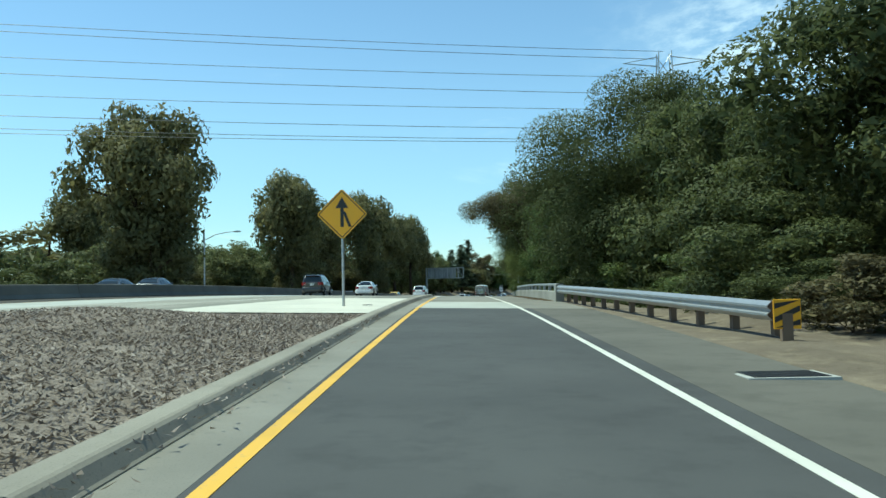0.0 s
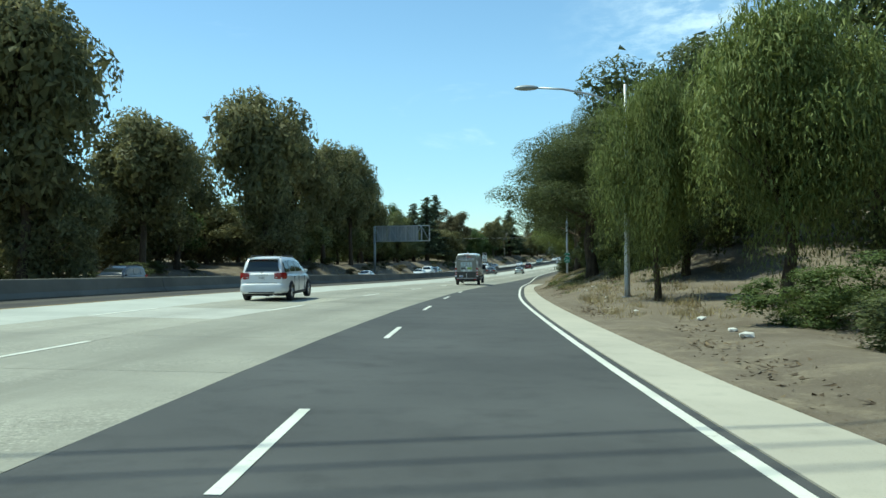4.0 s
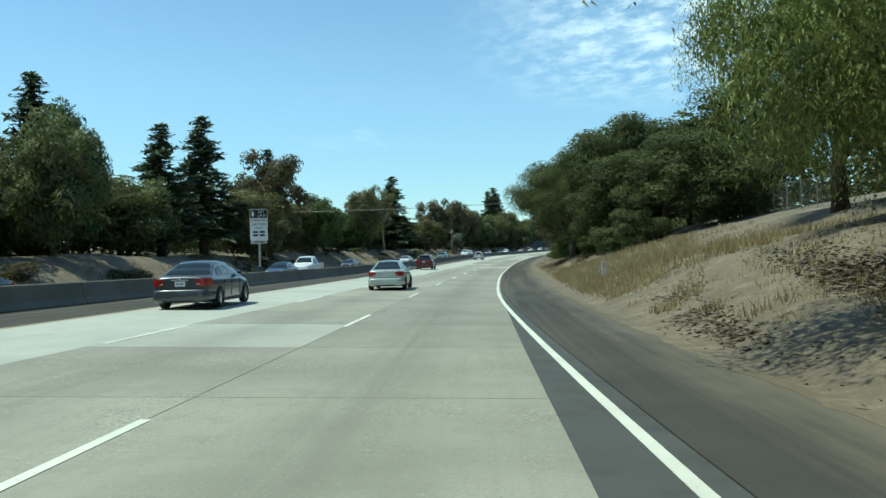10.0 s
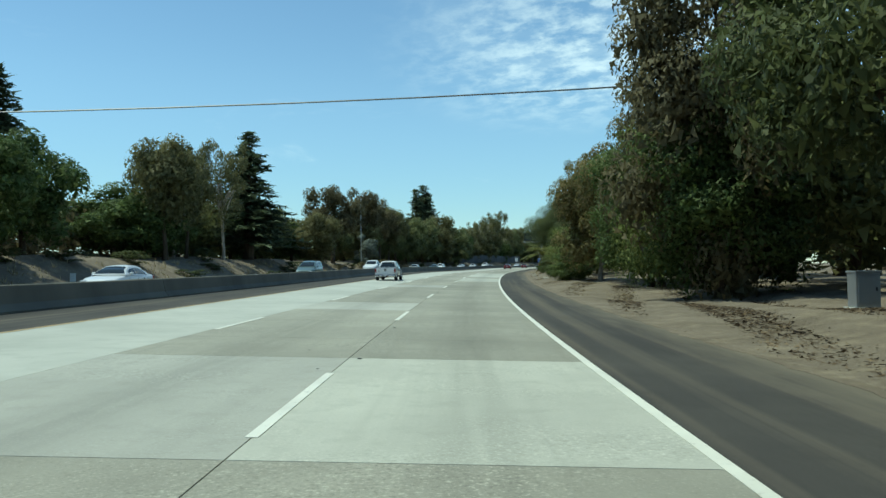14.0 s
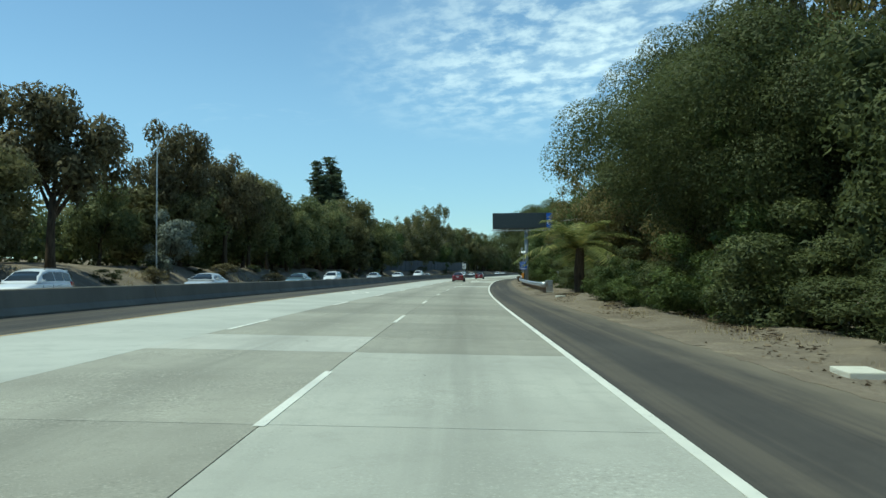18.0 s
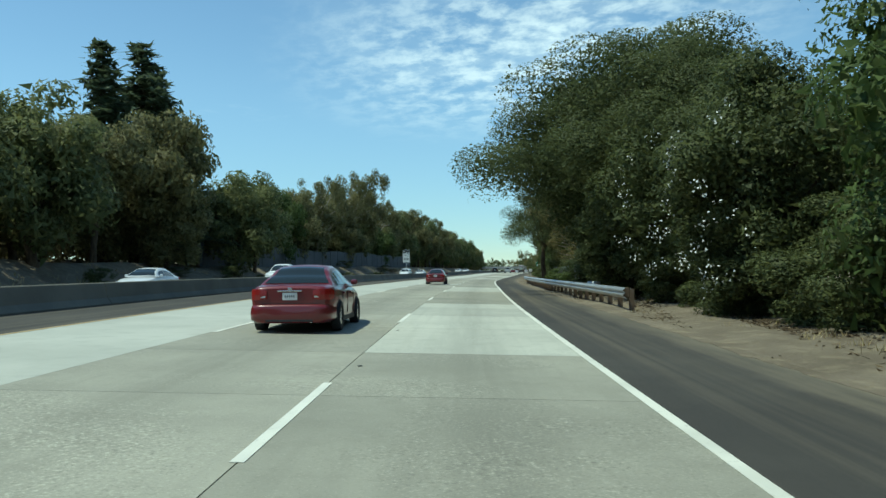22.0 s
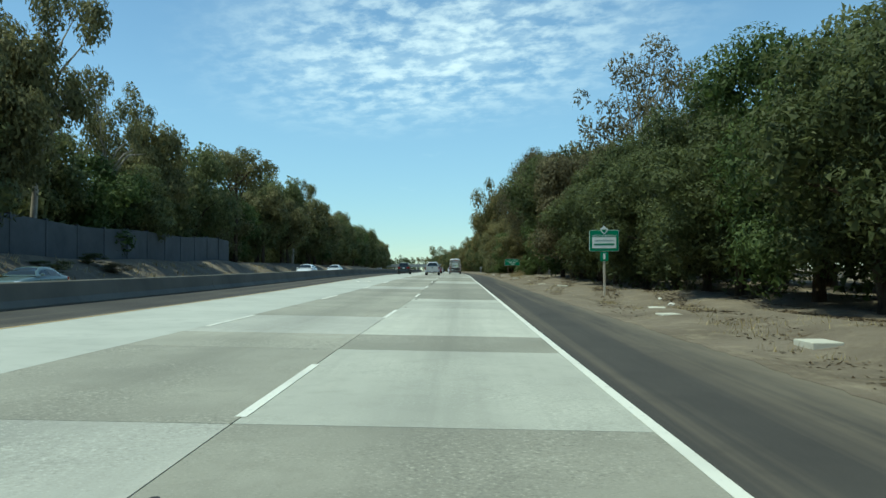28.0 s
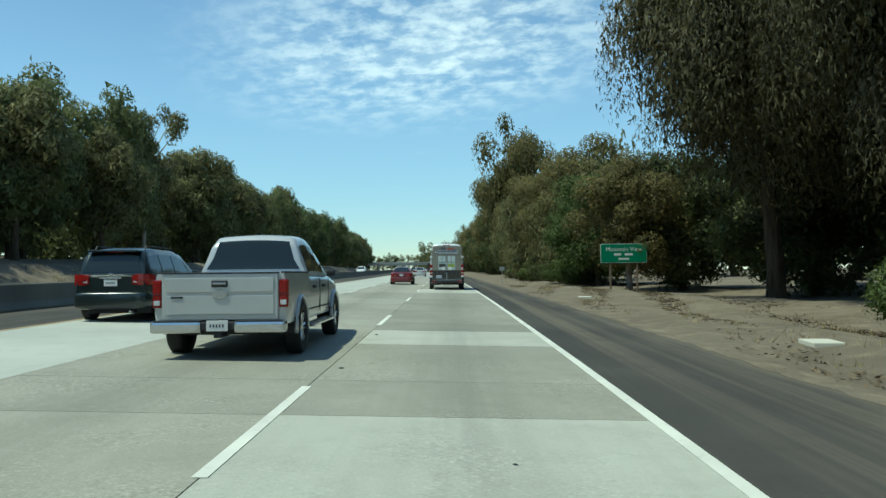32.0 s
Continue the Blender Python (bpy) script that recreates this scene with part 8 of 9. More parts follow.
        part("side_rail", box(*sorted((s * (hw - 0.02), s * (hw + 0.014))), 0.45, 3.5, 1.20, 1.225), PAINT_WHITE, root)
        for y in (4.75, 5.12):
            part("door_handle", box(*sorted((s * hw, s * (hw + 0.045))), y, y + 0.15, 1.08, 1.13, 0.012), TRIM, root)
        part("mirror", box(*sorted((s * hw, s * (hw + 0.24))), 5.72, 5.86, 1.26, 1.66, 0.04), TRIM, root)
        part("headlamp", box(*sorted((s * 0.62, s * 0.90)), 6.62, 6.90, 0.86, 1.12, 0.05), CLEAR_LAMP, root)
        for y in (1.42, 5.74):
            arch(root, s * (hw + 0.012), y, 0.36, TRIM)
            wheel(root, s * (hw - 0.065), y, 0.355, 0.23, False, 5)
    part("windscreen", pane([(0.84, 6.20, 1.47), (-0.84, 6.20, 1.47), (-0.74, 5.36, 2.38), (0.74, 5.36, 2.38)], 0.02, 0.02), CAR_GLASS, root)
    part("rear_bumper", box(-0.95, 0.95, -0.12, 0.10, 0.44, 0.57, 0.03), TRIM, root)
    part("logo_bar", box(-0.66, 0.66, -0.045, -0.036, 2.20, 2.34, 0.02), SIGN_WHITE, root)
    for k in range(11):
        part("logo_letter", box(-0.62 + k * 0.115, -0.54 + k * 0.115, -0.051, -0.044, 2.22, 2.32 if k % 3 else 2.335), navy, root)
    part("logo_flag", box(-0.36, -0.02, -0.045, -0.036, 2.44, 2.49, 0.01), navy, root)
    part("logo_flag", box(0.0, 0.44, -0.045, -0.036, 2.40, 2.46, 0.01), redw, root)
    part("text_bar", box(-0.45, 0.65, -0.045, -0.036, 2.13, 2.155), SIGN_WHITE, root)
    part("roof_camera", tube([(0.12, 0.12, 2.70), (0.12, 0.12, 2.84)], 0.07, 10), PAINT_WHITE, root)
    part("brake_lamp", box(-0.2, 0.2, -0.02, 0.03, 2.61, 2.65), RED_LAMP, root)
    part("door_handle", box(-0.10, 0.12, -0.07, -0.035, 1.04, 1.14, 0.02), TRIM, root)
    part("badge", tube([(0.0, -0.05, 1.52), (0.0, -0.036, 1.52)], 0.075, 16), CHROME, root)
    p = part("number_plate", box(-0.62, -0.31, -0.052, -0.04, 0.70, 0.86), PLATE, root)
    for k in range(5):
        part("text_bar", box(-0.58 + k * 0.05, -0.55 + k * 0.05, -0.058, -0.051, 0.74, 0.81), SIGN_BLUE, p)
    part("underbody", box(-0.7, 0.7, 0.3, 6.6, 0.30, 0.52), TRIM, root)
    part("exhaust", tube([(-0.3, -0.05, 0.33), (-0.3, 1.0, 0.33)], 0.04, 8), STEEL, root)


def sorted_quad(s, a):
    q = [(s * a, 0.70), (s * (a + 0.06), 0.70), (s * (a + 0.14), 1.10), (s * (a + 0.08), 1.12)]
    return q if s > 0 else q[::-1]


def van_half(z):
    return float(np.interp(z, [0.4, 0.48, 0.75, 1.25, 1.9, 2.42], [0.915, 0.975, 0.985, 0.985, 0.951, 0.887]))


def side_plate(root, name, mat, s, pts, proud=0.007, scale_gap=False):
    """A thin film on the van's side, from an outline of (y, z), cut into rows so that it follows the body."""
    bm = bmesh.new()
    fill = bmesh.new()
    vs = [fill.verts.new((0, y, z)) for y, z in pts]
    fill.faces.new(vs)
    for z in (0.5, 0.75, 1.0, 1.25, 1.6, 1.9, 2.2):
        bmesh.ops.bisect_plane(fill, geom=fill.verts[:] + fill.edges[:] + fill.faces[:], plane_co=(0, 0, z), plane_no=(0, 0, 1))
    for v in fill.verts:
        v.co.x = s * (van_half(v.co.z) + proud)
    if scale_gap:
        cut = []
        ys = [p[0] for p in pts]
        for k in range(1, 6):
            y = min(ys) + (max(ys) - min(ys)) * k / 6
            for q in (y - 0.02, y + 0.02):
                bmesh.ops.bisect_plane(fill, geom=fill.verts[:] + fill.edges[:] + fill.faces[:], plane_co=(0, q, 0), plane_no=(0, 1, 0))
            cut += [f for f in fill.faces if abs(f.calc_center_median().y - y) < 0.019]
        bmesh.ops.delete(fill, geom=list(set(cut)), context="FACES")
    bm.free()
    bmesh.ops.recalc_face_normals(fill, faces=fill.faces)
    return part(name, fill, mat, root)


van(spot(147.9, -3.28, on="deck"), "tall white van with a maroon stripe and picture-wrapped rear doors")
van(spot(771, 0.10, on="deck"), "tall white van with wrapped rear doors in the outer lane")


def on_lane(s, d, turn=0.0):
    return spot(s, d, on="deck", turn=turn)


# traffic on this side
trunk_car("sedan", on_lane(241.2, -3.66), PAINT_SAGE, "pale silver sedan in the inner lane", "sedan")
trunk_car("sedan", on_lane(227.3, -7.9 + 0.2), PAINT_GREY, "dark grey sedan in the carpool lane", "sedan")
trunk_car("suv", on_lane(291.2, -7.0), PAINT_DARKRED, "deep red sport utility vehicle in the carpool lane", "suv")
pickup("pickup_truck", on_lane(355.8, -6.75), PAINT_WHITE, "white compact pickup truck in the carpool lane", False)
trunk_car("sedan", on_lane(505.8, -3.3), PAINT_RED, "red sedan in the inner lane", "sedan")
trunk_car("sedan", on_lane(559, -3.3), PAINT_RED, "red sedan further along the inner lane", "sedan")
pickup("pickup_truck", on_lane(734.9, -3.05), PAINT_SILVER, "silver crew-cab pickup truck in the inner lane", True)
trunk_car("minivan", on_lane(741.3, -7.2), PAINT_DKGREEN, "dark green minivan in the carpool lane", "suv")
trunk_car("suv", on_lane(61.5, -11.3), PAINT_BLACK, "black sport utility vehicle on the freeway", "suv")
trunk_car("sedan", on_lane(73.0, -8.9), PAINT_WHITE, "white sedan on the freeway", "sedan")
trunk_car("suv", on_lane(108, -7.7), PAINT_WHITE, "white sport utility vehicle on the freeway", "suv")
trunk_car("sedan", on_lane(52, -20.5), PAINT_GREY, "dark grey sedan on the freeway", "sedan")
for s_, off_, p_, k_, t_ in ((784, -3.2, PAINT_RED, "sedan", "red sedan ahead"), (842, -3.2, PAINT_SILVER, "sedan", "silver sedan ahead"), (905, 0.2, PAINT_WHITE, "suv", "white sport utility vehicle ahead"),
                             (952, -6.6, PAINT_GREY, "sedan", "dark sedan far ahead"), (1010, -3.2, PAINT_WHITE, "sedan", "white sedan far ahead"), (1060, 0.2, PAINT_BLUE, "suv", "dark blue vehicle far ahead"), (1130, -3.2, PAINT_WHITE, "suv", "white vehicle far ahead")):
    trunk_car(k_, on_lane(s_, off_), p_, t_ + " on the freeway", k_, "traffic far ahead")

# traffic on the other side, half hidden by the barrier
OTHER = ((44, "sedan", PAINT_SILVER), (53, "sedan", PAINT_GREY), (100, "sedan", PAINT_WHITE), (128, "suv", PAINT_BLACK), (107, "sedan", PAINT_TEAL), (146, "suv", PAINT_YELLOW),
         (188, "sedan", PAINT_WHITE), (207, "sedan", PAINT_WHITE), (219, "suv", PAINT_GREY), (238, "sedan", PAINT_BLACK), (254, "sedan", PAINT_WHITE), (270, "sedan", PAINT_BLUE), (310, "sedan", PAINT_GREY), (333, "sedan", PAINT_WHITE),
         (370, "suv", PAINT_TEAL), (428, "suv", PAINT_WHITE), (441, "sedan", PAINT_SILVER), (465, "sedan", PAINT_TEAL), (496, "suv", PAINT_WHITE), (508, "sedan", PAINT_SILVER), (531, "sedan", PAINT_WHITE),
         (592, "sedan", PAINT_SILVER), (633, "suv", PAINT_WHITE), (650, "sedan", PAINT_WHITE), (668, "sedan", PAINT_TEAL), (716, "sedan", PAINT_WHITE), (735, "sedan", PAINT_WHITE), (840, "sedan", PAINT_WHITE), (885, "suv", PAINT_WHITE))
NAMES = {PAINT_SILVER: "silver", PAINT_GREY: "dark grey", PAINT_WHITE: "white", PAINT_BLACK: "black", PAINT_TEAL: "dull green", PAINT_RED: "red", PAINT_YELLOW: "yellow", PAINT_BLUE: "dark blue"}
for i_, (s_, k_, p_) in enumerate(OTHER):
    d_ = float(lane_line(s_)) + BARRIER - (4.6 if i_ % 3 else 8.0)
    trunk_car(k_ if k_ == "sedan" else "suv", on_lane(s_, d_, 180), p_, NAMES[p_] + (" sedan" if k_ == "sedan" else " sport utility vehicle") + " on the opposite carriageway", k_, "oncoming traffic")
for s_, p_ in ((215, PAINT_WHITE), (279, PAINT_WHITE), (404, PAINT_WHITE), (558, PAINT_WHITE)):
    pickup("pickup_truck", on_lane(s_, float(lane_line(s_)) + BARRIER - 4.8, 180), p_, "white pickup truck on the opposite carriageway", True, "oncoming traffic")

# ---------------------------------------------------------------- ground cover, litter, cracks


def blades(name, spots, mat, label, height, spread, per, width=0.05, lean=0.35, category="grass", on=land):
    """Tufts of thin pointed blades round the given (station, offset) pairs, as one sheet of stuff."""
    sp = np.array(spots, float)
    n = len(sp) * per
    s = np.repeat(sp[:, 0], per) + rng.normal(size=n) * spread
    d = np.repeat(sp[:, 1], per) + rng.normal(size=n) * spread
    x, y, z = to_world(s, d, on(s, d) - 0.02)
    h = height * (0.45 + 0.8 * rng.random(n)) * np.repeat(0.6 + 0.7 * rng.random(len(sp)), per)
    a = rng.random(n) * math.tau
    w = width * (0.6 + 0.8 * rng.random(n))
    lx, ly = rng.normal(size=n) * lean * h, rng.normal(size=n) * lean * h
    v = np.empty((n, 3, 3))
    v[:, 0] = np.stack([x - np.cos(a) * w, y - np.sin(a) * w, z], 1)
    v[:, 1] = np.stack([x + np.cos(a) * w, y + np.sin(a) * w, z], 1)
    v[:, 2] = np.stack([x + lx, y + ly, z + h], 1)
    me = bpy.data.meshes.new(name)
    me.vertices.add(n * 3)
    me.vertices.foreach_set("co", v.reshape(-1))
    me.loops.add(n * 3)
    me.loops.foreach_set("vertex_index", np.arange(n * 3, dtype=np.int32))
    me.polygons.add(n)
    me.polygons.foreach_set("loop_start", np.arange(0, n * 3, 3, dtype=np.int32))
    me.materials.append(mat)
    me.update(calc_edges=True)
    return tagged(new(name, me), label, category, kind="stuff")


def scatter(s0, s1, gap0, gap1, count):
    """Random places between two distances beyond the paved edge."""
    s = s0 + (s1 - s0) * rng.random(count)
    return np.stack([s, right_edge(s) + gap0 + (gap1 - gap0) * rng.random(count) ** 1.3], 1)


LITTER_LEAF = leaves("fallen_leaves", (0.07, 0.05, 0.03), (0.15, 0.105, 0.06), (0.28, 0.21, 0.12), 0.1)
blades("dry_grass_bank", scatter(222, 300, 0.8, 9, 520), LEAF_STRAW, "dry straw-coloured grass on the bank", 0.26, 0.16, 24, 0.012)
blades("tall_straw_bank", scatter(229, 266, 0.7, 6.5, 800), LEAF_STRAW, "dense dry straw grass on the open bank", 0.36, 0.15, 26, 0.014)
blades("dry_grass_verge", scatter(100, 222, 1.2, 9, 900), LEAF_STRAW, "dry pale grass on the bank under trees", 0.24, 0.16, 26, 0.012)
blades("green_weeds", scatter(118, 215, 1.2, 5.5, 120), LEAF_BUSH, "low green weeds on the bank", 0.12, 0.22, 40, 0.016, 0.9, "weeds")
ivy_ = scatter(199, 214, 1.5, 4.5, 60)
blades("green_ivy_patch", np.concatenate([ivy_, scatter(126, 142, 1.5, 4.5, 70)]), LEAF_BUSH, "low green ivy patch on the shaded bank", 0.10, 0.3, 90, 0.03, 1.5, "ivy")
blades("dry_grass_flat", scatter(330, 800, 1.0, 6.5, 1300), LEAF_STRAW, "sparse dry grass along the dirt verge", 0.13, 0.20, 16, 0.011)
blades("tall_dry_grass", np.array([[732 + k * 0.5, 7.5 + 0.5 * (k % 3)] for k in range(10)]), LEAF_STRAW, "tall dry grass clump on the verge", 0.62, 0.22, 60, 0.02, 0.25)
blades("fallen_leaves", np.concatenate([scatter(36, 64, -0.55, 0.1, 420), scatter(60, 80, -1.0, 1.2, 100), scatter(84, 330, 0.4, 9.0, 2600), scatter(330, 800, 0.3, 6.5, 2600)]), LITTER_LEAF, "brown fallen leaves scattered on the verge", 0.035, 0.35, 14, 0.04, 2.2, "leaf litter")
far_tufts = np.stack([110 + 700 * rng.random(900), np.zeros(900)], 1)
far_tufts[:, 1] = lane_line(far_tufts[:, 0]) + FAR_EDGE - 0.8 - 6 * rng.random(900)
blades("dry_grass_far", far_tufts, LEAF_STRAW, "dry grass on the far bank", 0.45, 0.4, 14, 0.04)
CHIP = leaves("wood_chips", (0.14, 0.11, 0.085), (0.33, 0.275, 0.225), (0.56, 0.49, 0.41), 0.05)
chips = np.stack([-10 + 31 * rng.random(2600) ** 0.9, np.zeros(2600)], 1)
chips[:, 1] = kerb_at(chips[:, 0]) - 0.40 - (kerb_at(chips[:, 0]) - gore_left(chips[:, 0]) - 0.6) * rng.random(2600) ** 1.4
span_ = lambda s, d: deck(s, d) + mound(s, np.clip((d - gore_left(s)) / (kerb_at(s) - 0.23 - gore_left(s)), 0, 1)) + 0.03
blades("mulch_chips", chips, CHIP, "grey and brown wood chips on the gore island", 0.035, 0.30, 24, 0.018, 1.6, "mulch", span_)


def crumple(s, d, size, label, group, mat=LITTER, flat=0.5, on="land"):
    bm = bmesh.new()
    bmesh.ops.create_icosphere(bm, subdivisions=1, radius=size)
    for v in bm.verts:
        v.co = Vector(v.co) * (0.65 + 0.6 * rng.random())
        v.co.z *= flat
    me = bpy.data.meshes.new("litter")
    bm.to_mesh(me)
    bm.free()
    me.materials.append(mat)
    ob = new("litter", me)
    ob.matrix_basis = spot(s, d, size * flat * 0.5, rng.random() * 360, on)
    return tagged(ob, label, "litter", group)


for s_, d_, z_ in ((140.0, 4.3, 0.16), (131.7, 4.6, 0.13), (133.0, 4.9, 0.10), (130.2, 4.2, 0.09), (194.7, 4.4, 0.10), (192.0, 4.2, 0.09), (118, 4.8, 0.12), (121, 5.4, 0.1), (95, 5.2, 0.16), (97, 5.6, 0.12), (101, 6.0, 0.12), (105, 5.0, 0.1),
                   (150, 5.4, 0.08), (168, 6.6, 0.07), (661, 8.4, 0.16), (665, 9.0, 0.10), (297, 6.9, 0.14), (480, 7.4, 0.1), (575, 6.3, 0.1), (700, 6.5, 0.1), (88.0, 5.6, 0.14), (112, 5.0, 0.1)):
    crumple(s_, d_, z_, "crumpled white litter lying on the verge", "roadside litter")
for s_, d_ in ((380, 5.6), (373, 6.2), (391, 5.5), (402, 5.6), (439, 5.9), (644, 6.3), (652, 5.9), (656, 6.6), (683, 7.2), (688, 6.4), (709, 6.0), (738, 6.4), (760, 6.2), (270, 6.0)):
    ob = new("concrete_pad", bpy.data.meshes.new("concrete_pad"))
    bm = box(-0.26, 0.26, -0.42, 0.42, -0.15, 0.035, 0.02)
    bm.to_mesh(ob.data)
    bm.free()
    ob.data.materials.append(CONC_PALE)
    ob.matrix_basis = spot(s_, d_, 0.02, rng.normal() * 6)
    tagged(ob, "pale concrete drain pad set in the dirt", "drain pad", "drain pads")

# cracks and tar seams in the lanes
TAR = plain("black_tar", (0.022, 0.022, 0.022), 0.7, 0, 0.2)


def crack(points, width, label="dark sealed crack in the concrete"):
    vs, fs = [], []
    for i, (s, d) in enumerate(points):
        a, b = points[max(i - 1, 0)], points[min(i + 1, len(points) - 1)]
        t = np.array([b[0] - a[0], b[1] - a[1]])
        t /= np.linalg.norm(t) + 1e-9
        w = width * (0.5 + rng.random())
        for k in (-1, 1):
            p = (s - t[1] * w * k, d + t[0] * w * k)
            vs.append([float(q) for q in to_world(p[0], p[1], float(deck(*p)) + 0.005)])
        if i:
            fs.append((2 * i - 2, 2 * i - 1, 2 * i + 1, 2 * i))
    ob = new("pavement_crack", mesh_of("pavement_crack", vs, fs, TAR))
    return tagged(ob, label, "crack", "pavement cracks", "structure")


def wander(s, d, ds, dd, n=10, wild=0.12):
    p, out = np.array([s, d]), []
    for _ in range(n):
        out.append((float(p[0]), float(p[1])))
        p = p + np.array([ds, dd]) / n + rng.normal(size=2) * wild * np.array([0.6, 1.0])
    return out


for s_, u_, ds_, dd_ in ((446.5, 0.4, 0.6, 3.0), (447.2, 0.2, 0.2, 3.1), (445.9, 0.6, 2.0, 0.3), (446.6, -2.6, 0.5, 2.4), (449.6, 2.2, 2.6, -0.5), (446.2, 2.2, 1.4, 0.9), (451, 1.3, 4.5, 0.4), (450.2, -2.8, 3.0, 1.2), (444.8, -3.2, 1.6, 1.6),
                       (706.5, 1.6, 18, 0.1), (700, 0.5, 0.1, 2.4), (279, 0.7, 0.05, 1.6), (262, 0.4, 0.1, 2.2), (232, 0.9, 0.1, 2.2), (186, 0.6, 0.1, 2.0), (527, 0.9, 5, -0.8), (560, 2.4, 6, 0.3), (566, 0.6, 0.1, 2.2)):
    crack(wander(s_, float(lane_line(s_)) + u_, ds_, dd_, 14, 0.08 if abs(ds_) < 8 else 0.03), 0.006 if abs(ds_) < 8 else 0.004)
for k_ in range(-2, 44):
    s_ = float(DASH_AT(k_)) + (-2.4 if k_ % 2 else 5.2)
    bm = bmesh.new()
    tube([(0, 0, 0), (0, 0, 0.006)], 0.032, 12, bm)
    for v in bm.verts:
        v.co.y *= 1.3
    me = bpy.data.meshes.new("lane_stud")
    bm.to_mesh(me)
    bm.free()
    me.materials.append(TAR)
    ob = new("lane_stud", me)
    ob.matrix_basis = spot(s_, float(lane_line(s_)) + 0.16, 0.004, on="deck")
    tagged(ob, "worn dark pavement stud base beside the lane line", "road stud", "pavement studs")
# dark spots and crumbs on the lanes
for _ in range(70):
    s_, u_ = 180 + 580 * rng.random(), 0.3 + 2.8 * rng.random()
    if rng.random() < 0.35:
        u_ -= 3.3
    bm = bmesh.new()
    r_ = 0.015 + 0.03 * rng.random()
    vs = [bm.verts.new((math.cos(a) * r_ * (0.7 + 0.6 * rng.random()), math.sin(a) * r_ * 1.6 * (0.7 + 0.6 * rng.random()), 0)) for a in np.linspace(0, math.tau, 9)[:-1]]
    bm.faces.new(vs)
    me = bpy.data.meshes.new("tar_spot")
    bm.to_mesh(me)
    bm.free()
    me.materials.append(TAR)
    ob = new("tar_spot", me)
    ob.matrix_basis = spot(s_, float(lane_line(s_)) + u_, 0.005, on="deck")
    tagged(ob, "small dark spot on the concrete lane", "stain", "lane spots", "structure")

grate = thing("drain_grate", spot(10.0, 4.0, 0.004, on="deck"), "dark iron drain grate in the ramp shoulder", "drain grate")
part("frame", box(-0.55, 0.55, -0.4, 0.4, -0.03, 0.012), CONC_MID, grate)
for k_ in range(9):
    part("bar", box(-0.46, 0.46, -0.33 + k_ * 0.075, -0.29 + k_ * 0.075, 0.010, 0.022), TRIM, grate)
man = thing("manhole_cover", spot(27.0, -3.0, 0.145, on="deck"), "round dark iron cover in the gore apron", "manhole cover")
part("lid", tube([(0, 0, -0.02), (0, 0, 0.012)], 0.16, 18), TRIM, man)


# palm among the roadside trees
def palm(s, d, h, reach, label, fronds=34):
    root = thing("palm_tree", spot(s, d), label, "palm tree")
    bm = bmesh.new()
    tube([(0, 0, -0.3), (0, 0, h * 0.2), (0.1, 0, h * 0.42)], [0.30, 0.34, 0.26], 10, bm)
    part("trunk", bm, BARK, root)
    for k in range(fronds):
        a, up = rng.random() * math.tau, 0.15 + 1.1 * rng.random()
        ln = reach * (0.8 + 0.4 * rng.random())
        pts = []
        for t in np.linspace(0, 1, 9):
            r = ln * t * math.cos(up * (1 - 0.2 * t))
            z = h * 0.42 + ln * t * math.sin(up) - 0.55 * ln * t * t
            pts.append(Vector((math.cos(a) * r, math.sin(a) * r, z)))
        fb = bmesh.new()
        side = Vector((-math.sin(a), math.cos(a), 0))
        for i in range(8):
            for q in range(3):
                p = pts[i].lerp(pts[i + 1], q / 3)
                for sg in (-1, 1):
                    l = ln * 0.26 * (1 - abs(i - 3.5) / 7) * (0.8 + 0.4 * rng.random())
                    tip = p + side * sg * l + Vector((0, 0, -0.3 * l)) + (pts[i + 1] - pts[i]).normalized() * l * 0.5
                    vs = [fb.verts.new(p), fb.verts.new(p + (pts[i + 1] - pts[i]) * 0.25), fb.verts.new(tip)]
                    fb.faces.new(vs)
        part("frond", fb, LEAF_PALM, root)
    return root


palm(443.5, 7.6, 7.2, 3.9, "date palm with arching yellow-green fronds at the roadside")
palm(368.5, 7.4, 2.2, 1.4, "low young palm at the roadside", 18)

# bare branches
def brush(s, d, size, label, n=26, mat=BARK_PALE):
    root = thing("dead_branches", spot(s, d), label, "branches")
    for _ in range(n):
        bm = bmesh.new()
        a, up = rng.random() * math.tau, 0.15 + 1.1 * rng.random()
        p = Vector((0, 0, 0))
        pts = [p]
        for i in range(4):
            p = p + Vector((math.cos(a) * math.cos(up), math.sin(a) * math.cos(up), math.sin(up))) * size * 0.28 + Vector(rng.normal(size=3) * 0.07 * size)
            p.z = max(p.z, 0.05)
            pts.append(p)
        tube(pts, [0.022 * size, 0.017 * size, 0.012 * size, 0.008 * size, 0.004 * size], 5, bm, False)
        part("branch", bm, mat, root)


brush(393, 8.4, 1.6, "tangle of bare grey branches on the verge", 34)
brush(66, 6.6, 1.7, "tangle of dry brush behind the bridge rail", 40)
brush(188, 7.6, 2.6, "bare-branched shrub on the bank", 30)
brush(134, 7.2, 1.3, "dry sticks lying on the bank", 14)
brush(214, 6.0, 1.2, "broken dry branch on the bank", 10)

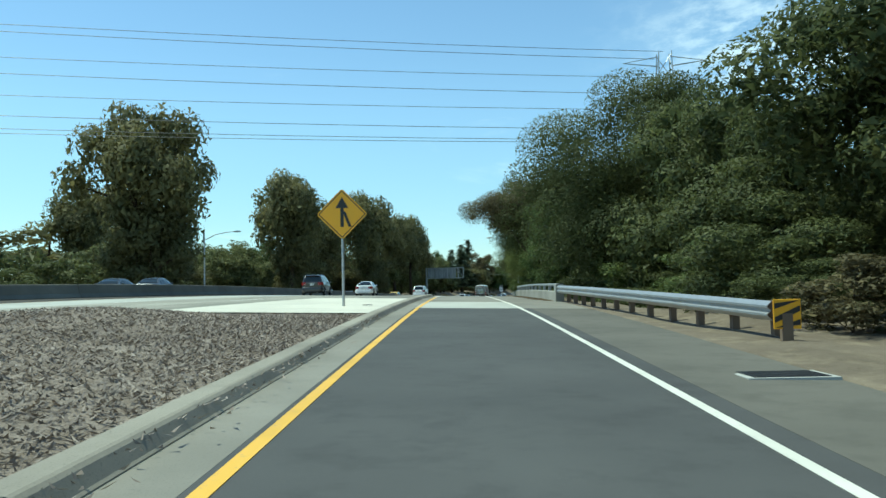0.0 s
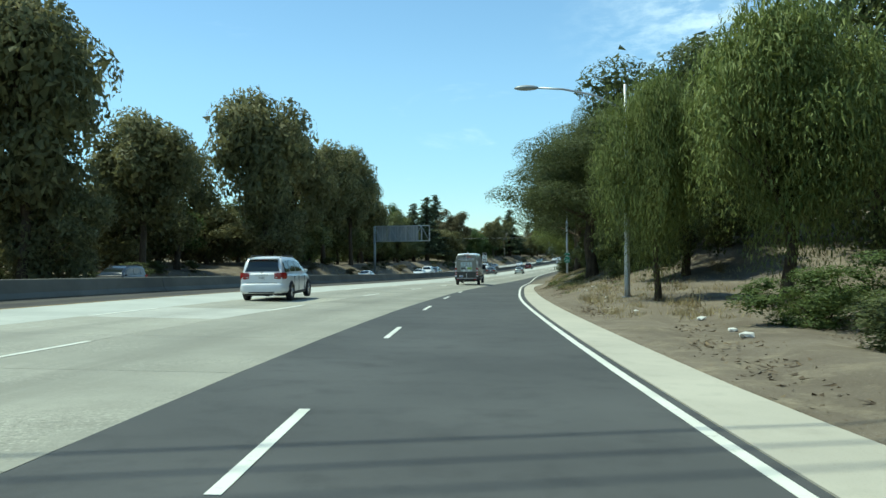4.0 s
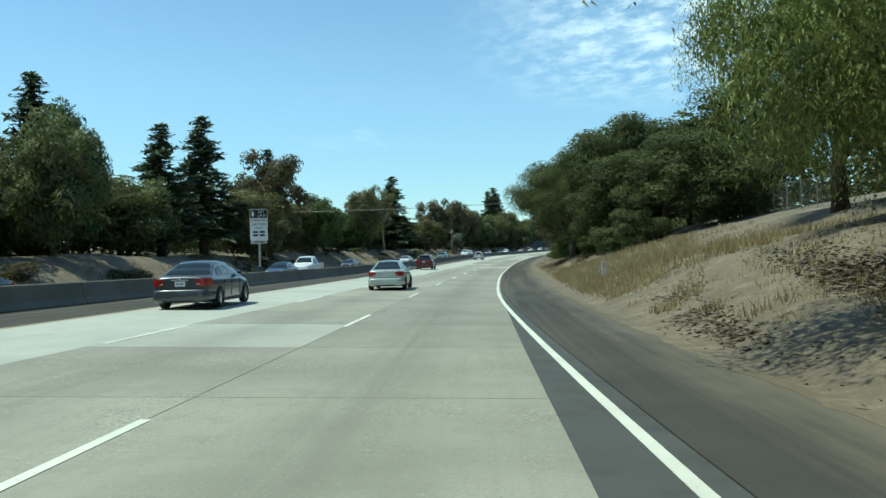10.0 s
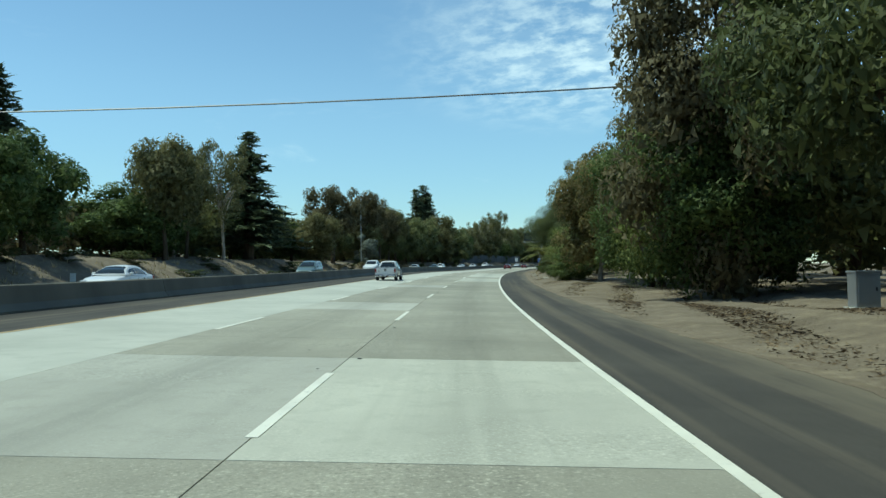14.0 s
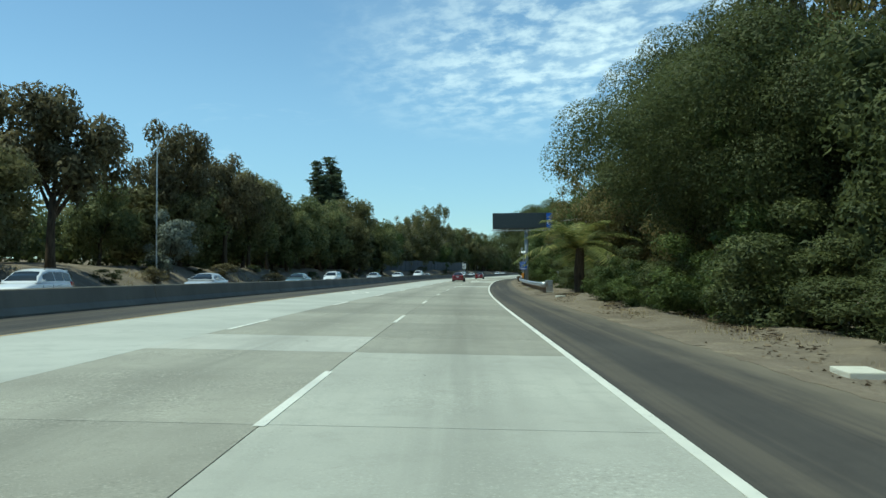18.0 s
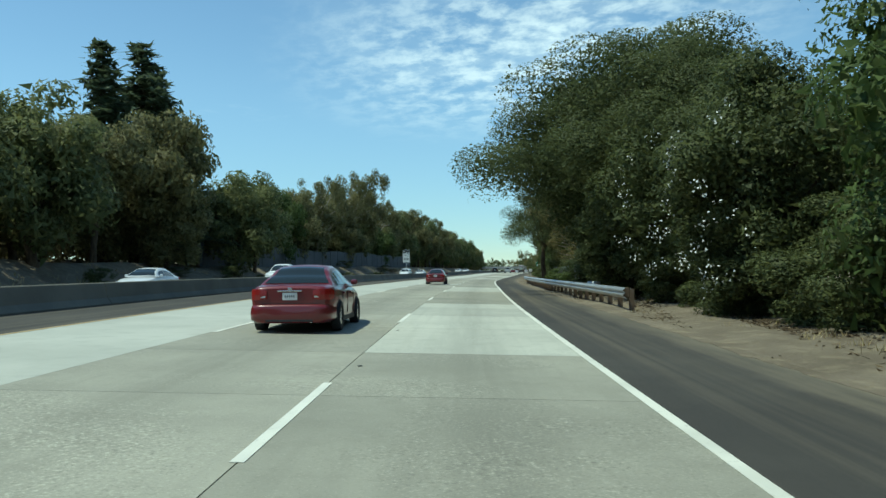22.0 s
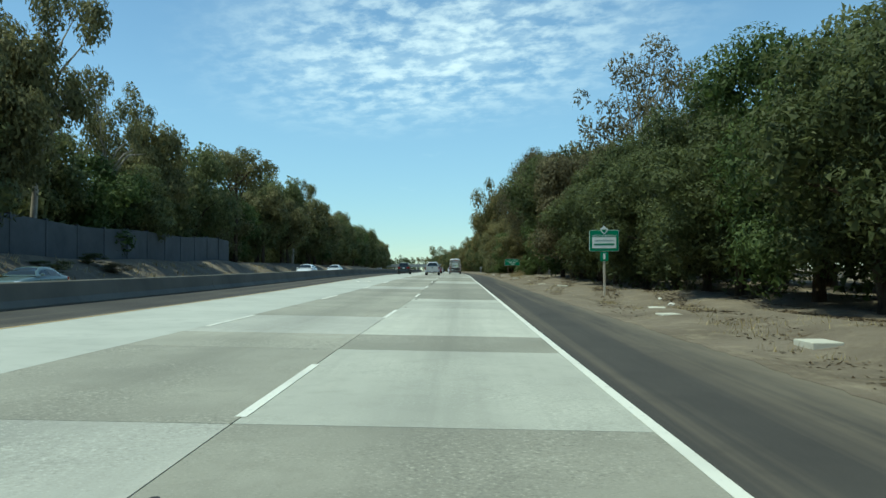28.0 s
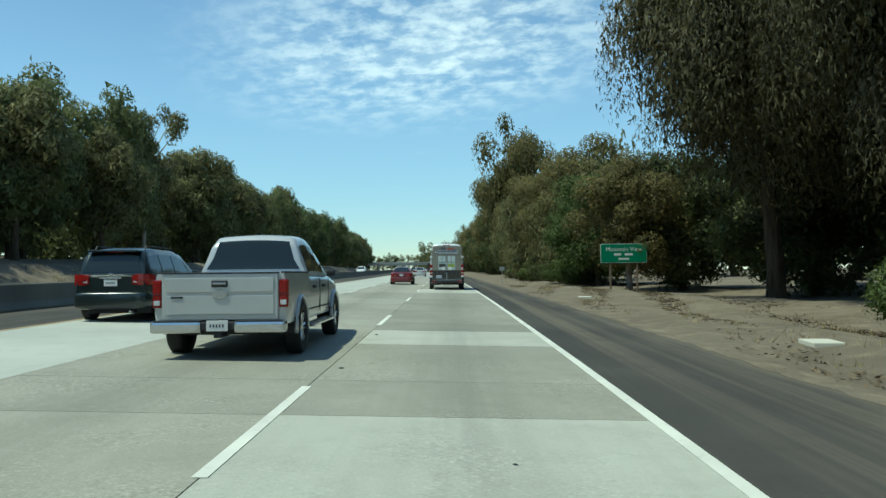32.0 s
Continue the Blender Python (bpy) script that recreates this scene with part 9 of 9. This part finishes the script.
# oleander with white flowers
FLOWER = plain("white_petals", (0.72, 0.72, 0.68), 0.6, 0, 0.1)
for s_, d_, h_ in ((513, 8.0, 6.5), (519, 8.0, 7.0)):
    pos = rng.normal(size=(170, 3))
    pos /= np.linalg.norm(pos, axis=1, keepdims=True)
    pos = pos * np.array([3.1, 3.1, h_ * 0.45]) * (0.95 + 0.1 * rng.random((170, 1))) + np.array([0, 0, h_ * 0.5])
    pos = pos[(pos[:, 0] < -1.5) & (pos[:, 1] < 1.0)]
    c_ = np.repeat(pos, 7, 0) + rng.normal(size=(len(pos) * 7, 3)) * 0.10
    ob = new("oleander_flowers", leaf_mesh("oleander_flowers", c_, rng.normal(size=c_.shape), np.full(len(c_), 0.065), FLOWER, 0.9))
    ob.matrix_basis = spot(s_, d_ + 0.6)
    tagged(ob, "white oleander flower clusters on a roadside bush", "flowers", "oleander flowers", "stuff")


FENCE_WIRE = plain("dull_fence_wire", (0.20, 0.205, 0.20), 0.6, 0.3, 0.4, 2.0)


def chain_fence(s0, s1, off, h, label):
    root = tagged(new("chain_fence"), label, "fence", "chain fences")
    f = off if callable(off) else (lambda s: np.full_like(np.asarray(s, float), off))
    pb_ = tube([(0, 0, -0.3), (0, 0, h + 0.05)], 0.035, 8)
    pm_ = bpy.data.meshes.new("post")
    pb_.to_mesh(pm_)
    pb_.free()
    pm_.materials.append(FENCE_WIRE)
    for s in np.arange(s0, s1 + 0.1, 2.6):
        hang("post", pm_, root, spot(s, float(f(s))))
    sweep("top_rail", [(-0.02, h - 0.02), (0.02, h - 0.02), (0.02, h + 0.02), (-0.02, h + 0.02)], s0, s1, f, FENCE_WIRE, root, step=2.0, base=land)
    vs, fs = [], []
    step = 0.16
    for s in np.arange(s0, s1 - h, step):
        for flip in (0, 1):
            a, b = (s, 0.02), (s + h, h)
            if flip:
                a, b = (s + h, 0.02), (s, h)
            q = []
            for t in (0.0, 0.5, 1.0):
                ss, zz = a[0] + (b[0] - a[0]) * t, a[1] + (b[1] - a[1]) * t
                d = float(f(ss))
                x, y, z = to_world(ss, d, float(land(ss, d)) + zz)
                q.append((float(x), float(y), z))
            i = len(vs)
            for p in q:
                vs += [p, (p[0], p[1], p[2] + 0.012)]
            fs += [(i, i + 2, i + 3, i + 1), (i + 2, i + 4, i + 5, i + 3)]
    ob = new("wire_mesh", mesh_of("wire_mesh", vs, fs, FENCE_WIRE))
    ob.parent = root


chain_fence(176, 206, lambda s: right_edge(s) + 11.5, 1.7, "galvanised chain-link fence on top of the bank")
chain_fence(546, 606, 8.3, 1.6, "galvanised chain-link fence behind the guard rail")
chain_fence(248, 268, lambda s: right_edge(s) + 14.5, 1.7, "chain-link fence on the hilltop")

# far woods that close the distance
FAR_KEYS = ("woods_a", "woods_b")
for s_ in np.arange(-120, 1500, 17.0):
    plant(FAR_KEYS[int(rng.integers(0, 2))], s_, float(lane_line(s_)) - 62 - 22 * rng.random(), 9 + 4 * rng.random() + (3 if s_ > 600 else 0), 13 + 4 * rng.random(), group="far woods")
for s_ in [v for v in np.arange(-40, 1500, 19.0) if not 570 < v < 640]:
    plant(FAR_KEYS[int(rng.integers(0, 2))], s_, 34 + 14 * rng.random(), 10 + 4 * rng.random(), 9 + 3 * rng.random(), group="far woods")
for d_ in np.arange(-260, 240, 12.0):
    if not -42 < d_ < 16:
        plant(FAR_KEYS[int(rng.integers(0, 2))], 1500 + 60 * rng.random(), d_, 24 + 9 * rng.random(), 11 + 3 * rng.random(), group="far woods")
for d_ in np.arange(-160, 160, 16.0):
    plant(FAR_KEYS[int(rng.integers(0, 2))], 2292 + 6 * rng.random(), d_, 30 + 10 * rng.random(), 14, group="far woods")

# dust and soil spilt over the shoulder's edge
def spill(s0, s1, seed, label):
    a, b, c = seed, seed * 1.7, seed * 2.3
    ragged = lambda s: 0.12 + 0.035 * np.sin(s * 0.9 + a) + 0.03 * np.sin(s * 2.3 + b) + 0.03 * np.sin(s * 5.1 + c) + 0.03 * np.sin(s * 9.7 + a * 3)
    strip("dirt_spill", s0, s1, lambda s: right_edge(s) - np.clip(ragged(s), 0.01, 1), lambda s: right_edge(s) + 0.12, EARTH, label, lift=0.007, step=0.35, thick=0.03, category="soil", height=lambda s, d: deck(s, np.minimum(d, right_edge(s))))


for k_, s_ in enumerate(np.arange(166, 800, 60.0)):
    spill(s_, s_ + 59.9, 1.0 + k_ * 1.3, "brown soil spilt over the edge of the asphalt shoulder")
strip("joint_patch", 684, 697, lambda s: lane_line(s) + 0.03 + 0.02 * np.sin(s * 3.1), lambda s: lane_line(s) + 0.20 + 0.05 * np.sin(s * 2.3) + 0.03 * np.sin(s * 7.7), CONC_TAN, "dark worn patch along the lane joint", lift=0.005, step=0.4, thick=0.02)


# thick brown leaf fall under the trees of the banks and verges
fall_ = np.concatenate([scatter(a_, b_, g_, h_, n_) for a_, b_, g_, h_, n_ in ((122, 150, 1.8, 9, 450), (124, 142, 1.6, 6, 650), (162, 186, 0.9, 6.5, 1100), (206, 222, 0.9, 5, 500), (276, 298, 1.6, 7, 700), (168, 226, 1.4, 9, 1100), (266, 330, 1.8, 9, 1200), (332, 372, 3, 8, 350), (398, 446, 2.2, 7, 450), (500, 546, 2.2, 7, 450), (578, 722, 3.6, 8, 1100), (738, 775, 3.2, 8, 350))])
LEAF_FALL = leaves("dark_leaf_fall", (0.045, 0.032, 0.020), (0.10, 0.072, 0.044), (0.19, 0.14, 0.085), 0.1)
blades("leaf_fall", fall_, LEAF_FALL, "thick brown leaf fall under the roadside trees", 0.03, 0.5, 22, 0.07, 3.0, "leaf litter")
# pale dry leaves and bark swept against the bridge parapet
drift_s = 38 + 42 * rng.random(520) ** 0.9
drift_ = np.stack([drift_s, par_at(drift_s) - 0.36 - 0.5 * rng.random(520) ** 2.2], 1)
blades("leaf_drift", drift_, LITTER_LEAF, "dry brown leaves swept against the parapet", 0.025, 0.11, 12, 0.035, 2.0, "leaf litter", lambda s, d: deck(s, d) + 0.03)


# dense undergrowth between the trunks on the far bank
def undergrowth(s0, s1, mat, label):
    mids, radii = [], []
    for s_ in np.arange(s0, s1, 2.3):
        for row in range(2):
            r_ = 1.5 + 1.1 * rng.random()
            q_ = s_ + rng.normal() * 1.2
            d_ = float(lane_line(q_)) - 43.5 - 3.2 * row - 2.0 * rng.random()
            for lift_ in (0.55, 1.5 + 0.5 * rng.random()):
                x_, y_, z_ = to_world(q_ + rng.normal() * 0.5, d_, float(land(q_, d_)) + r_ * lift_)
                mids.append((float(x_), float(y_), float(z_)))
                radii.append(r_ * (1.0 if lift_ < 1 else 0.85))
    tagged(new("undergrowth", clumps(np.array(mids), radii, 17, 0.62, 0.85, mat, "undergrowth")), label, "undergrowth", kind="stuff")


# every third run has leaves paled by haze painted into their colour
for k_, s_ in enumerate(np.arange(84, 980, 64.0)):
    undergrowth(s_, s_ + 64, (LEAF_OAK, LEAF_BROWN, LEAF_HAZED)[k_ % 3], "dense dark undergrowth between the far bank trees")

# low leafy growth about the stems of the largest far trees
for s_, d_, h_, w_ in ((92, -36.5, 12, 6.0), (137, -33.5, 11, 5.0), (189, -34, 11, 5.0), (317, -34.5, 10, 5.4), (326, -36, 10.5, 5.4), (446, -34.5, 9.5, 5.0), (487, -35.5, 9.5, 4.6), (577, -33.5, 9.5, 5.0)):
    plant("euc_low", s_, d_ - 1.0, h_, w_, label="low leafy eucalyptus regrowth on the far bank")
plant("bush_a", 739.5, 9.8, 3.2, 1.7, label="bright green rounded shrub at the verge")
for s_, d_, h_, w_ in ((773, 14.5, 8.5, 4.2), (762, 17.5, 9.0, 5.0), (781, 16.5, 9.0, 4.6)):
    plant("mid_a", s_, d_, h_, w_, group="near roadside trees")

# ---------------------------------------------------------------- concrete slabs of the two driven lanes
BRIGHT = [(301, 307), (358, 370), (373, 403.5), (471, 475.6), (502.7, 520), (536.5, 549), (611, 622), (636.7, 642.6), (645.3, 661.7), (688, 695.8), (716.7, 721.4), (727.5, 731.1), (737.4, 740.3), (765, 772)]
strip("road_lane_base", -150, 2300, lambda s: first_left(s), lambda s: main_right(s), CONC, "grey concrete of the main lanes", lift=-0.02, thick=0.1, cross=3)
lane_near = tagged(new("lane_slabs"), "grey and pale concrete slabs of the outer lane", "road", kind="structure")
lane_next = tagged(new("lane_slabs_inner"), "grey concrete slabs of the inner lane", "road", kind="structure")


def slab(s0, s1, left, right, mat, parent):
    ob = strip("slab", s0, s1, left, right, mat, "", lift=0.0, step=2.4, thick=0.1, parent=parent, uv=True)
    return ob


ENDS = sorted(v for pair in BRIGHT for v in pair)
JOINTS = sorted([j for j in np.arange(-150, 822, 4.6) if min(abs(j - v) for v in ENDS) > 1.7] + ENDS)
for a_, b_ in zip(JOINTS, JOINTS[1:]):
    mid_ = (a_ + b_) / 2
    b_ -= 0.014
    pale = any(u < mid_ < v for u, v in BRIGHT)
    if mid_ > 80:
        slab(a_, b_, lambda s: lane_line(s) + SEAM, main_right, LANE_NEW if pale else LANE, lane_near)
    elif b_ < 70:
        slab(a_, b_, lambda s: lane_line(s) + SEAM, lambda s: lane_line(s) + 3.7, LANE, lane_near)
    else:
        slab(a_, b_, lambda s: lane_line(s) + SEAM, lambda s: lane_line(s) + 3.7, LANE_NEW, lane_near)
    slab(a_, b_, first_left, lambda s: lane_line(s) - SEAM, LANE_NEW if 617 < mid_ < 622 else LANE_MID if rng.random() < 0.06 else LANE_IN, lane_next)
strip("road_outer_lane_far", 820, 2300, lambda s: lane_line(s) + SEAM, edge_line, CONC, "concrete of the outer lane ahead")
strip("road_inner_lane_far", 820, 2300, lambda s: first_left(s), lambda s: lane_line(s) - SEAM, CONC, "concrete of the inner lane ahead")

# ---------------------------------------------------------------- the plan's unit in metres
for ob in [o for o in bpy.data.objects if o.parent is None and o.type in {"MESH", "EMPTY"}]:
    ob.matrix_basis = Matrix.Scale(UNIT, 4) @ ob.matrix_basis
